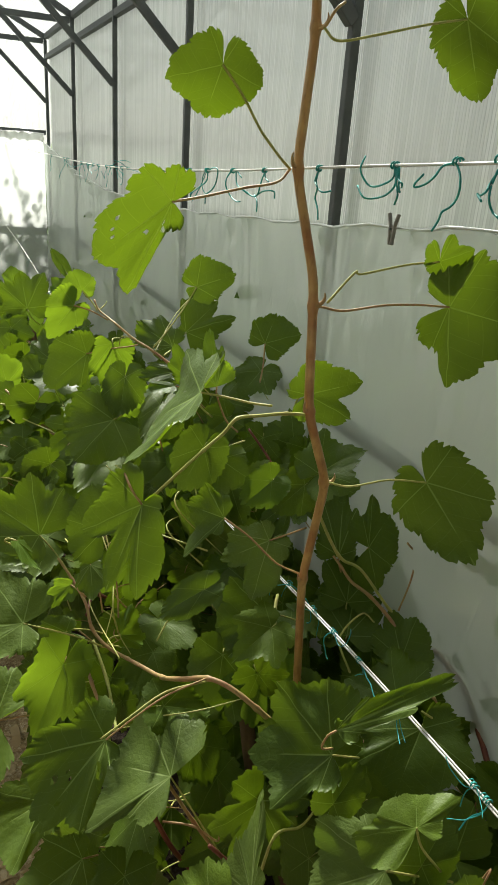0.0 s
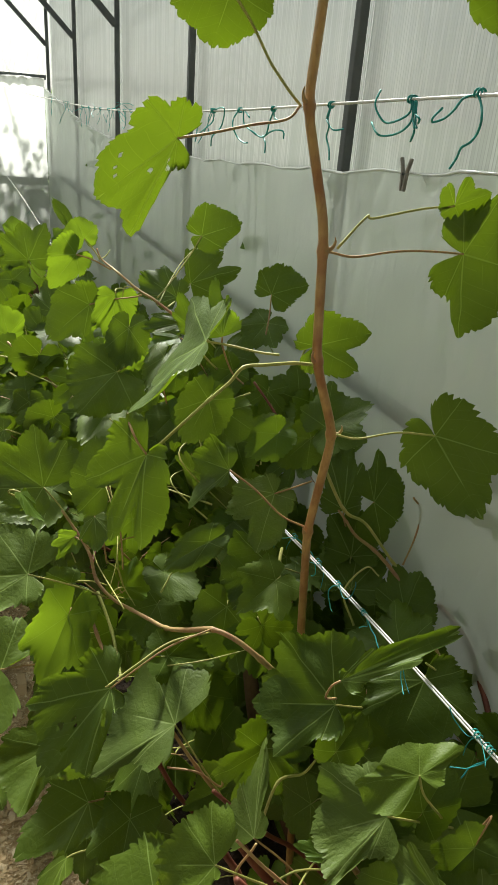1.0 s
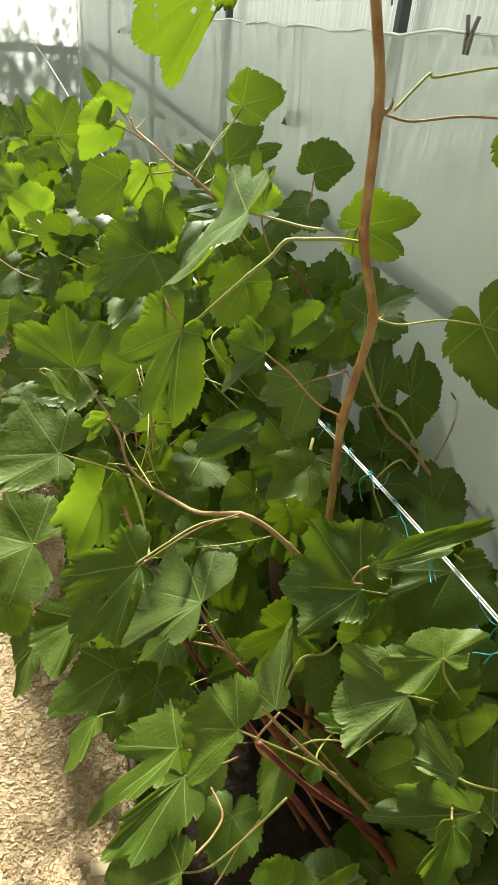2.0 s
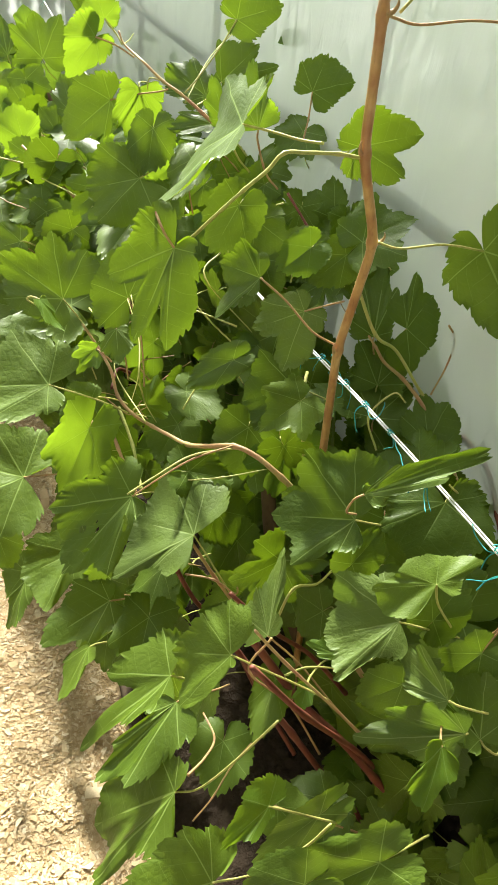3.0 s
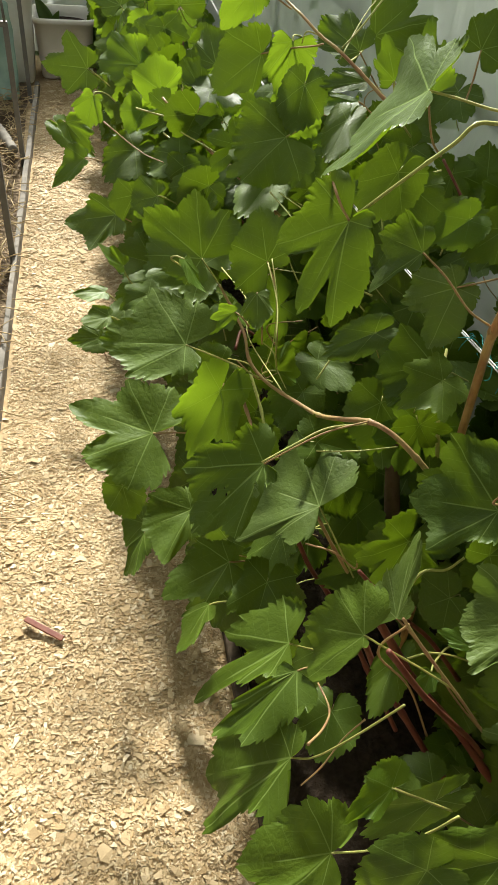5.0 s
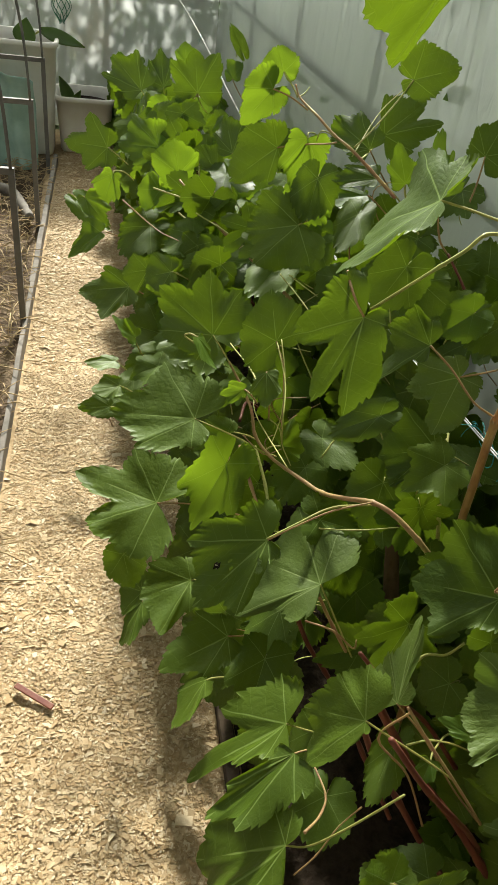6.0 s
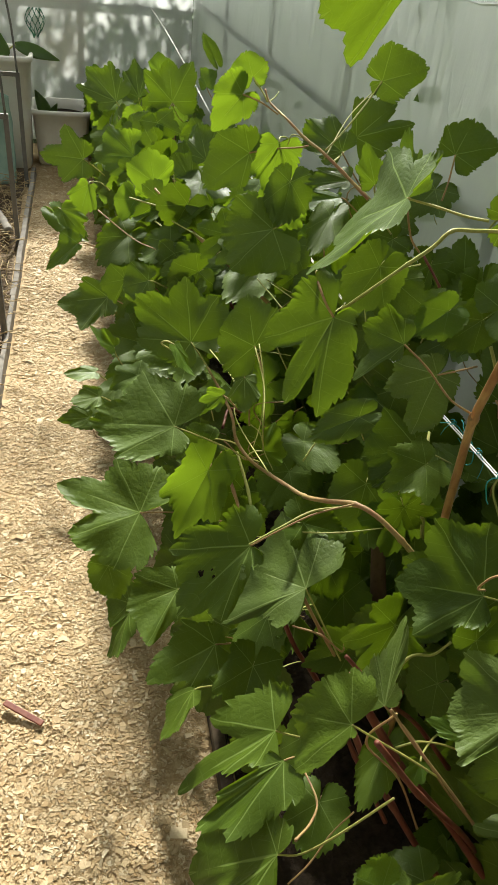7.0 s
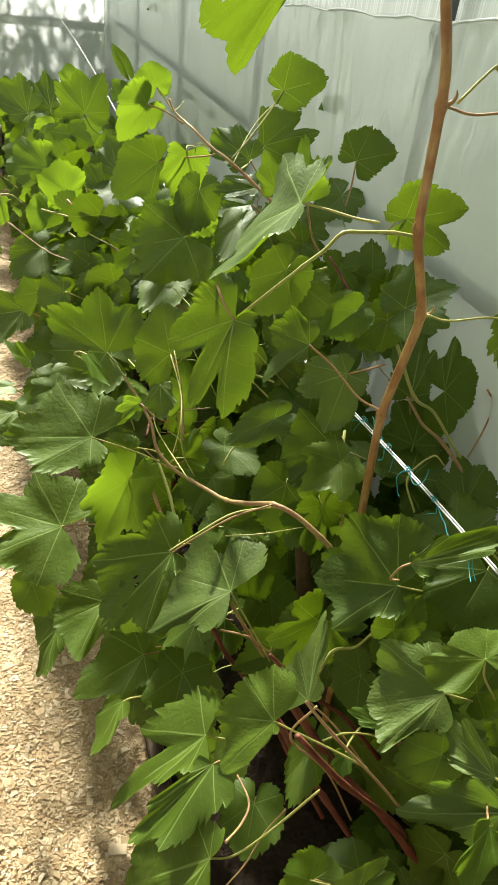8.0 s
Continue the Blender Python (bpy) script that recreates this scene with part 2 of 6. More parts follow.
STEEL = paint_material("grey_painted_steel", (0.085, 0.094, 0.094), (0.12, 0.13, 0.127), 0.6, 0.0, 18, 0.25)
FRAME_STEEL = paint_material("dark_bare_steel_tube", (0.11, 0.108, 0.10), (0.16, 0.15, 0.135), 0.6)
WIRE = paint_material("white_coated_wire", (0.72, 0.72, 0.68), (0.55, 0.55, 0.50), 0.35)
TWINE = paint_material("teal_twine", (0.014, 0.26, 0.24), (0.03, 0.34, 0.29), 0.55)
PLASTIC = paint_material("weathered_white_plastic", (0.74, 0.70, 0.63), (0.82, 0.80, 0.75), 0.6, 0.0, 7, 0.3)
PIN = paint_material("brown_grey_clothespin", (0.19, 0.18, 0.16), (0.28, 0.26, 0.23), 0.5, 0.0, 60)
CLOTH = paint_material("pale_green_cover_cloth", (0.27, 0.40, 0.34), (0.38, 0.52, 0.45), 0.9, 0.0, 9, 0.1)
NET = paint_material("green_net", (0.03, 0.13, 0.08), (0.05, 0.19, 0.11), 0.6)
STRAW = paint_material("dry_straw", (0.36, 0.26, 0.13), (0.48, 0.37, 0.20), 0.8)
TIMBER = paint_material("weathered_timber", (0.15, 0.135, 0.115), (0.27, 0.245, 0.21), 0.85, 0.0, 14, 0.15)
TIMBER_EDGE = paint_material("rotting_edging_timber", (0.05, 0.037, 0.026), (0.13, 0.098, 0.066), 0.9, 0.0, 22, 0.1)


# ---- mesh helpers ----
def link_mesh(name, verts, faces, material, smooth=False, parent=None, label=""):
    me = bpy.data.meshes.new(name)
    me.from_pydata([tuple(v) for v in verts], [], faces)
    me.materials.append(material)
    if smooth:
        me.polygons.foreach_set("use_smooth", [True] * len(me.polygons))
    ob = new(name, me)
    ob.parent = parent
    return tagged(ob, label)


def part(name, bm, material, parent=None, label="", smooth=False):
    me = bpy.data.meshes.new(name)
    bm.to_mesh(me)
    bm.free()
    me.materials.append(material)
    if smooth:
        me.polygons.foreach_set("use_smooth", [True] * len(me.polygons))
    ob = new(name, me)
    ob.parent = parent
    return tagged(ob, label)


def box_bm(size, m=Matrix.Identity(4), bevel=0.002, bm=None):
    made = bm or bmesh.new()
    vs = bmesh.ops.create_cube(made, size=1.0, matrix=m @ Matrix.Diagonal((*size, 1)))["verts"]
    if bevel:
        edges = list({e for v in vs for e in v.link_edges})
        bmesh.ops.bevel(made, geom=edges, offset=bevel, segments=2, affect="EDGES", profile=0.6)
    return made


def beam_bm(a, b, wide, high, bevel=0.003):
    """A square tube from a to b."""
    a, b = Vector(a), Vector(b)
    d = b - a
    m = Matrix.Translation((a + b) / 2) @ d.to_track_quat("X", "Z").to_matrix().to_4x4()
    return box_bm((d.length, wide, high), m, bevel)


def smooth_path(points, per=6):
    """Points along a curve that runs through the given ones."""
    p = [Vector(q) for q in points]
    p = [p[0] * 2 - p[1]] + p + [p[-1] * 2 - p[-2]]
    out = []
    for i in range(1, len(p) - 2):
        for k in range(per):
            t = k / per
            a, b, c, d = p[i - 1:i + 3]
            out.append(0.5 * (2 * b + (c - a) * t + (2 * a - 5 * b + 4 * c - d) * t * t + (3 * b - 3 * c + d - a) * t ** 3))
    return out + [p[-2]]


def tube(points, radius, sides=8, caps=True):
    """Verts and faces of a round tube; radius is a number for each point."""
    verts, faces = [], []
    up = Vector((0.31, 0.17, 0.93))
    for i, q in enumerate(points):
        d = (points[min(i + 1, len(points) - 1)] - points[max(i - 1, 0)]).normalized()
        u = d.cross(up)
        u = (u if u.length > 1e-3 else d.orthogonal()).normalized()
        w = d.cross(u)
        for k in range(sides):
            a = 2 * math.pi * k / sides
            verts.append(q + (u * math.cos(a) + w * math.sin(a)) * radius[i])
    for i in range(len(points) - 1):
        for k in range(sides):
            a, b = i * sides + k, i * sides + (k + 1) % sides
            faces.append((a, b, b + sides, a + sides))
    if caps:
        faces.append(tuple(range(sides - 1, -1, -1)))
        faces.append(tuple(range(len(verts) - sides, len(verts))))
    return verts, faces


def rod(name, points, r, material, parent=None, label="", per=6, sides=8):
    path = smooth_path(points, per)
    v, f = tube(path, [r] * len(path), sides)
    return link_mesh(name, v, f, material, True, parent, label)


def group(name, label, category, at=(0, 0, 0), grp="", kind=""):
    ob = new(name)
    ob.location = at
    ob.empty_display_size = 0.1
    return tagged(ob, label, category, grp, kind)


# ---- the greenhouse shell ----
EAST, WEST, NORTH, SOUTH, EAVE, RIDGE = 0.80, -2.30, 5.52, -0.70, 2.08, 2.85
MID = (EAST + WEST) / 2
BAYS = [1.38 + 1.035 * k for k in range(-2, 5)]

ground = part("ground", box_bm((600, 600, 0.2), Matrix.Translation((0, 0, -0.135)), 0), GRASS)
tagged(ground, "green lawn around the greenhouse", "ground", kind="structure")
frame_ob = group("greenhouse_frame", "grey painted steel tube greenhouse frame", "frame", kind="structure")
for y in BAYS:
    for x, s in ((EAST, 1), (WEST, -1)):
        part("post", box_bm((0.020, 0.022, EAVE), Matrix.Translation((x - s * 0.005, y + 0.003, EAVE / 2)), 0.003), STEEL, frame_ob)
        part("knee_brace", beam_bm((x - s * 0.012, y, 1.70), (x - s * 0.385, y, EAVE - 0.015), 0.026, 0.026), STEEL, frame_ob)
        part("rafter", beam_bm((x, y, EAVE + 0.01), (MID, y, RIDGE), 0.032, 0.032), STEEL, frame_ob)
    part("tie_beam", beam_bm((EAST - 0.02, y, EAVE - 0.012), (WEST + 0.02, y, EAVE - 0.012), 0.03, 0.03), STEEL, frame_ob)
for x in (EAST, WEST):
    for z, t in ((1.975, 0.028), (0.92, 0.027)):
        shift = (0.001 if z > 1 else -0.0145) * (1 if x > 0 else -1)
        part("wall_rail", beam_bm((x + shift, SOUTH, z), (x + shift, NORTH - 0.02, z), t, t), STEEL, frame_ob)
    part("eave_rail", beam_bm((x, SOUTH, EAVE + 0.016), (x, NORTH, EAVE + 0.016), 0.03, 0.03), STEEL, frame_ob)
part("ridge_rail", beam_bm((MID, SOUTH, RIDGE + 0.02), (MID, NORTH, RIDGE + 0.02), 0.03, 0.03), STEEL, frame_ob)
for z in (1.505, 0.862):
    part("end_rail", beam_bm((EAST - 0.02, NORTH + 0.02, z), (WEST + 0.02, NORTH + 0.02, z), 0.03, 0.03), STEEL, frame_ob)
for x in (0.03, -0.95, -1.75):
    part("end_post", box_bm((0.034, 0.034, EAVE + 0.3), Matrix.Translation((x, NORTH + 0.045, (EAVE + 0.3) / 2)), 0.003), STEEL, frame_ob)


def pane(name, size, m, material, parent):
    ob = part(name, box_bm(size, m, 0), material, parent)
    ob.visible_shadow = False
    return ob


def quad_pane(name, corners, thick, material, parent):
    """A flat sheet of any outline, with its thickness."""
    c = [Vector(q) for q in corners]
    nrm = (c[1] - c[0]).cross(c[2] - c[0]).normalized() * thick
    n = len(c)
    faces = [tuple(range(n)), tuple(range(2 * n - 1, n - 1, -1))] + [(k, k + n, (k + 1) % n + n, (k + 1) % n) for k in range(n)]
    ob = link_mesh(name, c + [q + nrm for q in c], faces, material, False, parent)
    ob.visible_shadow = False
    return ob


wall_east = group("wall_east", "translucent fluted polycarbonate greenhouse side wall", "wall", kind="structure")
wall_west = group("wall_west", "translucent fluted polycarbonate greenhouse side wall", "wall", kind="structure")
for a, b in zip([SOUTH] + BAYS[1:], BAYS[1:] + [NORTH]):
    if b - a > 0.1:
        for x, w in ((EAST + 0.0205, wall_east), (WEST - 0.0205, wall_west)):
            pane("panel", (0.006, b - a - 0.004, EAVE + 0.03), Matrix.Translation((x, (a + b) / 2, (EAVE + 0.03) / 2)), SHEET, w).visible_shadow = True
wall_north = group("wall_north", "polycarbonate gable end wall of the greenhouse", "wall", kind="structure")
# Unseen board wall and gable, added to cut sky light from behind.
wall_south = group("wall_south", "unseen grey timber board end wall, added to block sky light", "wall", kind="structure")
for y, w, s in ((NORTH + 0.07, wall_north, 1), (SOUTH - 0.02, wall_south, -1)):
    for a, b in ((WEST, -0.95), (-0.95, 0.03), (0.03, EAST + 0.03)) if s > 0 else ():
        quad_pane("panel", [(a + 0.002, y, 0), (b - 0.002, y, 0), (b - 0.002, y, EAVE), (a + 0.002, y, EAVE)], 0.006, SHEET_CLEAR, w)
    if s < 0:
        for k in range(18):
            part("board", box_bm((EAST - WEST + 0.1, 0.022, 0.112), Matrix.Translation((MID, y, 0.058 + 0.1155 * k)), 0.003), TIMBER, w)
    gable = quad_pane("gable_panel", [(WEST, y, EAVE + 0.003), (EAST, y, EAVE + 0.003), (MID, y, RIDGE)], 0.006, SHEET_CLEAR if s > 0 else TIMBER, w)
    gable.visible_shadow = s < 0
# Unseen boards added over the first bay keep sky light off near leaves.
roof = group("roof", "clear polycarbonate pitched roof, first bay closed with added shading boards", "roof", kind="structure")
for a, b in zip([SOUTH] + BAYS[1:], BAYS[1:] + [NORTH + 0.07]):
    if b - a > 0.05:
        for x in (EAST + 0.05, WEST - 0.05):
            quad_pane("roof_panel", [(x, a, EAVE + 0.035), (x, b - 0.004, EAVE + 0.035), (MID, b - 0.004, RIDGE + 0.042), (MID, a, RIDGE + 0.042)], 0.006, SHEET_CLEAR if a > SOUTH else TIMBER, roof).visible_shadow = a == SOUTH

# ---- plastic film on the walls ----
def film_top(y):
    return float(np.interp(y, (0.2, 0.89, 1.38, 1.84, 2.5, 3.34, 3.98, 4.48, 5.46), (1.40, 1.365, 1.322, 1.295, 1.259, 1.26, 1.286, 1.336, 1.446)))


def film_sheet(name, place, run, top, label, seed, material):
    """A hanging sheet of film with folds that start at its upper edge and a rolled hem."""
    rnd = random.Random(seed)
    folds = [(rnd.uniform(*run), rnd.uniform(-0.35, 0.35), rnd.uniform(0.004, 0.010), rnd.uniform(0.008, 0.026), rnd.uniform(0.04, 0.16)) for _ in range(120)]
    nu, nv = int((run[1] - run[0]) / 0.016), 64
    verts, faces = [], []
    for i in range(nu + 1):
        u = run[0] + (run[1] - run[0]) * i / nu
        zt = top(u) + 0.003 * math.sin(u * 23) + 0.0015 * math.sin(u * 61 + 1)
        for j in range(nv + 1):
            s = (j / nv) ** 1.6
            z = zt * (1 - s) + 0.004 * s
            down = zt - z
            push = 0.010 * noise.noise((u * 1.3, z * 1.1, seed)) + 0.004 * noise.noise((u * 6, z * 1.5, seed + 5))
            for c, lean, wide, deep, deepness in folds:
                q = (u - c - lean * down) / (wide * (1 + 2.5 * down))
                if abs(q) < 3:
                    push += deep * math.exp(-q * q) * math.exp(-down / deepness) * (1 if deep > 0.008 else -1)
            if j == 0:
                push += 0.012
            verts.append(place(u, z, push))
    for i in range(nu):
        for j in range(nv):
            a = i * (nv + 1) + j
            faces.append((a, a + nv + 1, a + nv + 2, a + 1))
    ob = link_mesh(name, verts, faces, material, True)
    hem = []
    for i in range(0, nu + 1, 3):
        hem.append(Vector(verts[i * (nv + 1)]))
    v, f = tube(hem, [0.0027 + 0.0016 * noise.noise((p.x * 9, p.y * 9, seed)) for p in hem], 6)
    h = link_mesh("hem", v, f, HEM, True, ob, "rolled film hem")
    return tagged(ob, label, "plastic film")


film_sheet("wall_film", lambda u, z, q: (EAST - 0.040 - max(q, -0.008), u, z), (-0.62, 5.48), film_top, "milky plastic film hung along the greenhouse side wall", 3, FILM)
film_sheet("wall_film", lambda u, z, q: (u, NORTH - 0.012 - q, z), (WEST + 0.05, EAST - 0.04), lambda u: 1.50, "milky plastic film hung across the end wall", 8, END_FILM)

# ---- ground inside ----
rng = np.random.default_rng(5)


def sheet_ground(name, x0, x1, y0, y1, step, height, material, label, cat, kind="structure"):
    nx, ny = int((x1 - x0) / step), int((y1 - y0) / step)
    verts = []
    for i in range(nx + 1):
        for j in range(ny + 1):
            x, y = x0 + (x1 - x0) * i / nx, y0 + (y1 - y0) * j / ny
            verts.append((x, y, height(x, y)))
    faces = [(i * (ny + 1) + j, (i + 1) * (ny + 1) + j, (i + 1) * (ny + 1) + j + 1, i * (ny + 1) + j + 1) for i in range(nx) for j in range(ny)]
    return tagged(link_mesh(name, verts, faces, material, True), label, cat, kind=kind)


def board_x(y):
    return -0.352 + 0.020 * (y - 1.5)


def edge_x(y):
    return 0.146 + 0.012 * noise.noise((y * 1.7, 3.0, 0))


def path_z(x, y):
    return -0.006 + 0.010 * noise.noise((x * 5, y * 5, 1)) + 0.006 * noise.noise((x * 17, y * 17, 2))


sheet_ground("path", -0.40, 0.40, SOUTH, 5.45, 0.025, path_z, CHIP_BED, "path of pale packed wood chips", "path")
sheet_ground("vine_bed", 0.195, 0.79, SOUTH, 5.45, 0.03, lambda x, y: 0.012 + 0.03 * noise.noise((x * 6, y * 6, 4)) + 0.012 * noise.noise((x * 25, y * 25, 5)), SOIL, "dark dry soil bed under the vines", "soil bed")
sheet_ground("side_bed", WEST, -0.355, SOUTH, 5.45, 0.04, lambda x, y: 0.015 + 0.03 * noise.noise((x * 6, y * 6, 6)) + 0.012 * noise.noise((x * 25, y * 25, 7)), LITTER_SOIL, "brown soil bed with dry plant litter", "soil bed")


def scatter_chips(name, count, area, size, material, label):
    """Many thin bent wood shavings lying at all angles, in one mesh."""
    x0, x1, y0, y1 = area
    n = count
    px, py = rng.uniform(x0, x1, n), rng.uniform(y0, y1, n)
    lim = np.array([edge_x(v) for v in py]) + 0.025 + 0.07 * rng.random(n) ** 2
    keep = (px < lim) & (px > np.array([board_x(v) for v in py]) + 0.01)
    px, py = px[keep], py[keep]
    n = len(px)
    long = size * np.exp(rng.normal(0, 0.48, n))
    wide = long * rng.uniform(0.22, 0.75, n)
    thick = rng.uniform(0.0003, 0.0009, n)
    bend = rng.normal(0, 0.17, n) * long
    tilt, turn, rollv = rng.normal(0, 0.10, n), rng.uniform(0, 2 * np.pi, n), rng.normal(0, 0.15, n)
    pz = np.array([path_z(a, b) for a, b in zip(px, py)]) + rng.uniform(0.001, 0.0035, n)
    cx = np.array([-1, -1, 0, 0, 1, 1]) * 0.5
    cy = np.array([-1, 1, -1, 1, -1, 1]) * 0.5
    loc = np.zeros((n, 12, 3))
    taper = rng.uniform(0.05, 1.3, (n, 6))
    for half in range(2):
        s = slice(half * 6, half * 6 + 6)
        loc[:, s, 0] = cx[None] * long[:, None] * rng.uniform(0.85, 1.1, (n, 6))
        loc[:, s, 1] = cy[None] * wide[:, None] * taper
        loc[:, s, 2] = np.where(np.abs(cx) < 0.1, bend[:, None] * 0.5, -bend[:, None] * 0.5 * 0) + (half - 0.5) * thick[:, None] * 2
    ct, st, cr, sr, ca, sa = np.cos(tilt), np.sin(tilt), np.cos(rollv), np.sin(rollv), np.cos(turn), np.sin(turn)
    X, Y, Z = loc[..., 0], loc[..., 1], loc[..., 2]
    Y, Z = Y * cr[:, None] - Z * sr[:, None], Y * sr[:, None] + Z * cr[:, None]
    X, Z = X * ct[:, None] - Z * st[:, None], X * st[:, None] + Z * ct[:, None]
    X, Y = X * ca[:, None] - Y * sa[:, None], X * sa[:, None] + Y * ca[:, None]
    verts = np.stack([X + px[:, None], Y + py[:, None], Z + pz[:, None]], -1).reshape(-1, 3)
    quads = np.array([(0, 2, 3, 1), (2, 4, 5, 3), (6, 7, 9, 8), (8, 9, 11, 10), (0, 6, 8, 2), (2, 8, 10, 4), (1, 3, 9, 7), (3, 5, 11, 9), (0, 1, 7, 6), (4, 10, 11, 5)])
    faces = (quads[None] + (np.arange(n) * 12)[:, None, None]).reshape(-1, 4)
    me = bpy.data.meshes.new(name)
    me.vertices.add(len(verts))
    me.vertices.foreach_set("co", verts.ravel())
    me.loops.add(faces.size)
    me.loops.foreach_set("vertex_index", faces.ravel())
    me.polygons.add(len(faces))
    me.polygons.foreach_set("loop_start", np.arange(0, faces.size, 4))
    me.update(calc_edges=True)
    me.polygons.foreach_set("use_smooth", [False] * len(faces))
    me.materials.append(material)
    return tagged(new(name, me), label, "wood chips", kind="stuff")


scatter_chips("wood_chips", 98000, (-0.40, 0.26, 0.05, 2.3), 0.0066, CHIP, "loose pale wood chips and shavings on the path")
scatter_chips("wood_chips", 6000, (-0.40, 0.26, 0.05, 2.3), 0.0105, CHIP, "larger pale wood shavings strewn over the path")
scatter_chips("wood_chips", 46000, (-0.40, 0.26, 2.3, 5.4), 0.0115, CHIP, "loose pale wood chips on the far path")


# ---- timber edging ----
def plank(name, pts, thick, low, high, material, label, seed):
    """A board on edge that follows the given ground points."""
    verts, faces = [], []
    line = smooth_path([(x, y, 0) for x, y in pts], 10)
    for i, q in enumerate(line):
        j = 0.004 * noise.noise((q.y * 4, seed, 0))
        k = 0.005 * noise.noise((q.y * 9, seed, 3))
        for dx, z in ((-0.5, low), (0.5, low), (0.5, high - 0.003), (0.42, high), (-0.42, high), (-0.5, high - 0.003)):
            verts.append((q.x + dx * thick + j, q.y, z + (k if z > low else 0)))
    for i in range(len(line) - 1):
        for k in range(6):
            a, b = i * 6 + k, i * 6 + (k + 1) % 6
            faces.append((a, a + 6, b + 6, b))
    faces += [tuple(range(6)), tuple(range(len(verts) - 1, len(verts) - 7, -1))]
    return tagged(link_mesh(name, verts, faces, material), label, "edging board")


plank("edging_board", [(board_x(y) - 0.012, y) for y in (0.2, 1.0, 2.0, 2.9)], 0.018, -0.05, 0.048, TIMBER, "grey weathered edging board beside the path", 1)
plank("edging_board", [(board_x(y) - 0.014, y) for y in (2.91, 3.5, 4.2, 4.7)], 0.024, -0.05, 0.046, TIMBER, "grey weathered edging board beside the path", 2)
plank("edging_board", [(0.178, 0.2), (0.175, 0.8), (0.178, 1.5), (0.188, 2.6)], 0.030, -0.05, 0.020, TIMBER_EDGE, "dark rotting edging board along the vine bed", 3)
plank("edging_board", [(0.188, 2.61), (0.194, 3.6), (0.20, 4.7)], 0.030, -0.05, 0.020, TIMBER_EDGE, "dark rotting edging board along the vine bed", 4)


# ---- trellis wires with twine ----
def twine_tie(parent, at, seed):
    """A small knot of twine with long loose curling ends."""
    rnd = random.Random(seed)
    verts, faces = [], []

    def add(path, r):
        v, f = tube(path, [r] * len(path), 5)
        k = len(verts)
        faces.extend(tuple(i + k for i in q) for q in f)
        verts.extend(v)

    for k in range(rnd.choice((1, 2, 2))):
        y = at[1] + rnd.uniform(-0.004, 0.004)
        add([Vector((at[0] + 0.0034 * math.cos(a), y + 0.0008 * a, at[2] + 0.0034 * math.sin(a))) for a in np.linspace(0, 9, 15)], 0.0007)
    for k in range(rnd.choice((2, 2, 3))):
        q = Vector(at)
        d = Vector((rnd.uniform(-0.4, 0.4), rnd.uniform(-1.0, 1.0), rnd.uniform(-1.0, 0.25))).normalized()
        curl = rnd.uniform(-0.7, 0.7)
        pts = [q.copy()]
        for i in range(rnd.choice((4, 6, 7, 8))):
            q = q + d * rnd.uniform(0.005, 0.012)
            d = (Matrix.Rotation(curl + rnd.uniform(-0.3, 0.3), 3, "X") @ d + Vector((rnd.uniform(-0.2, 0.2), 0, -0.25))).normalized()
            pts.append(q.copy())
        add(smooth_path(pts, 4), rnd.uniform(0.0005, 0.0009))
    return link_mesh("tie", verts, faces, TWINE, True, parent, "loose teal twine knot")


def wire_line(y0, y1, x, height, r, label, ties, seed):
    thing = group("trellis_wire", label, "wire")
    pts = [(x(y), y, height(y)) for y in np.linspace(y0, y1, 15)]
    for s in (-1, 1) if r > 0.002 else (0,):
        rod("wire", [(px + s * 0.0008, py, pz + s * 0.0012) for px, py, pz in pts], r * (0.55 if s else 1), WIRE, thing, "", 6)
    for k, y in enumerate(ties):
        twine_tie(thing, (x(y), y, height(y)), seed + k)
    return thing


def upper_z(y):
    return float(np.interp(y, (-0.9, 0.49, 0.634, 0.758, 0.984, 1.26, 1.654, 2.17, 2.79, 3.4, 5.0), (1.50, 1.457, 1.447, 1.440, 1.427, 1.416, 1.402, 1.393, 1.400, 1.404, 1.425)))


def lower_z(y):
    return float(np.interp(y, (-0.9, 0.385, 0.50, 0.63, 0.79, 0.96, 1.16, 1.99, 2.81, 3.3, 3.8, 4.44, 5.0, 5.5), (0.88, 0.846, 0.841, 0.828, 0.821, 0.806, 0.776, 0.745, 0.748, 0.770, 0.805, 0.837, 0.855, 0.862)))


upper_wire = wire_line(-0.66, 5.5, lambda y: 0.430 + 0.02 * max(0.0, y - 3.3), upper_z, 0.0016, "thin pale trellis wire with old twine knots tied along it", (1.18, 1.30, 1.36, 1.72, 1.78, 1.84, 1.90, 1.95, 2.05, 2.12, 2.2, 2.3, 2.55, 2.62, 2.9), 40)
wire_line(-0.66, 5.5, lambda y: 0.480, lower_z, 0.0022, "white coated trellis wire between the vine leaves", (0.38, 0.40, 0.53, 0.63, 0.70, 0.76, 0.80, 0.84, 0.90, 0.97, 3.45, 3.7, 4.2), 80)
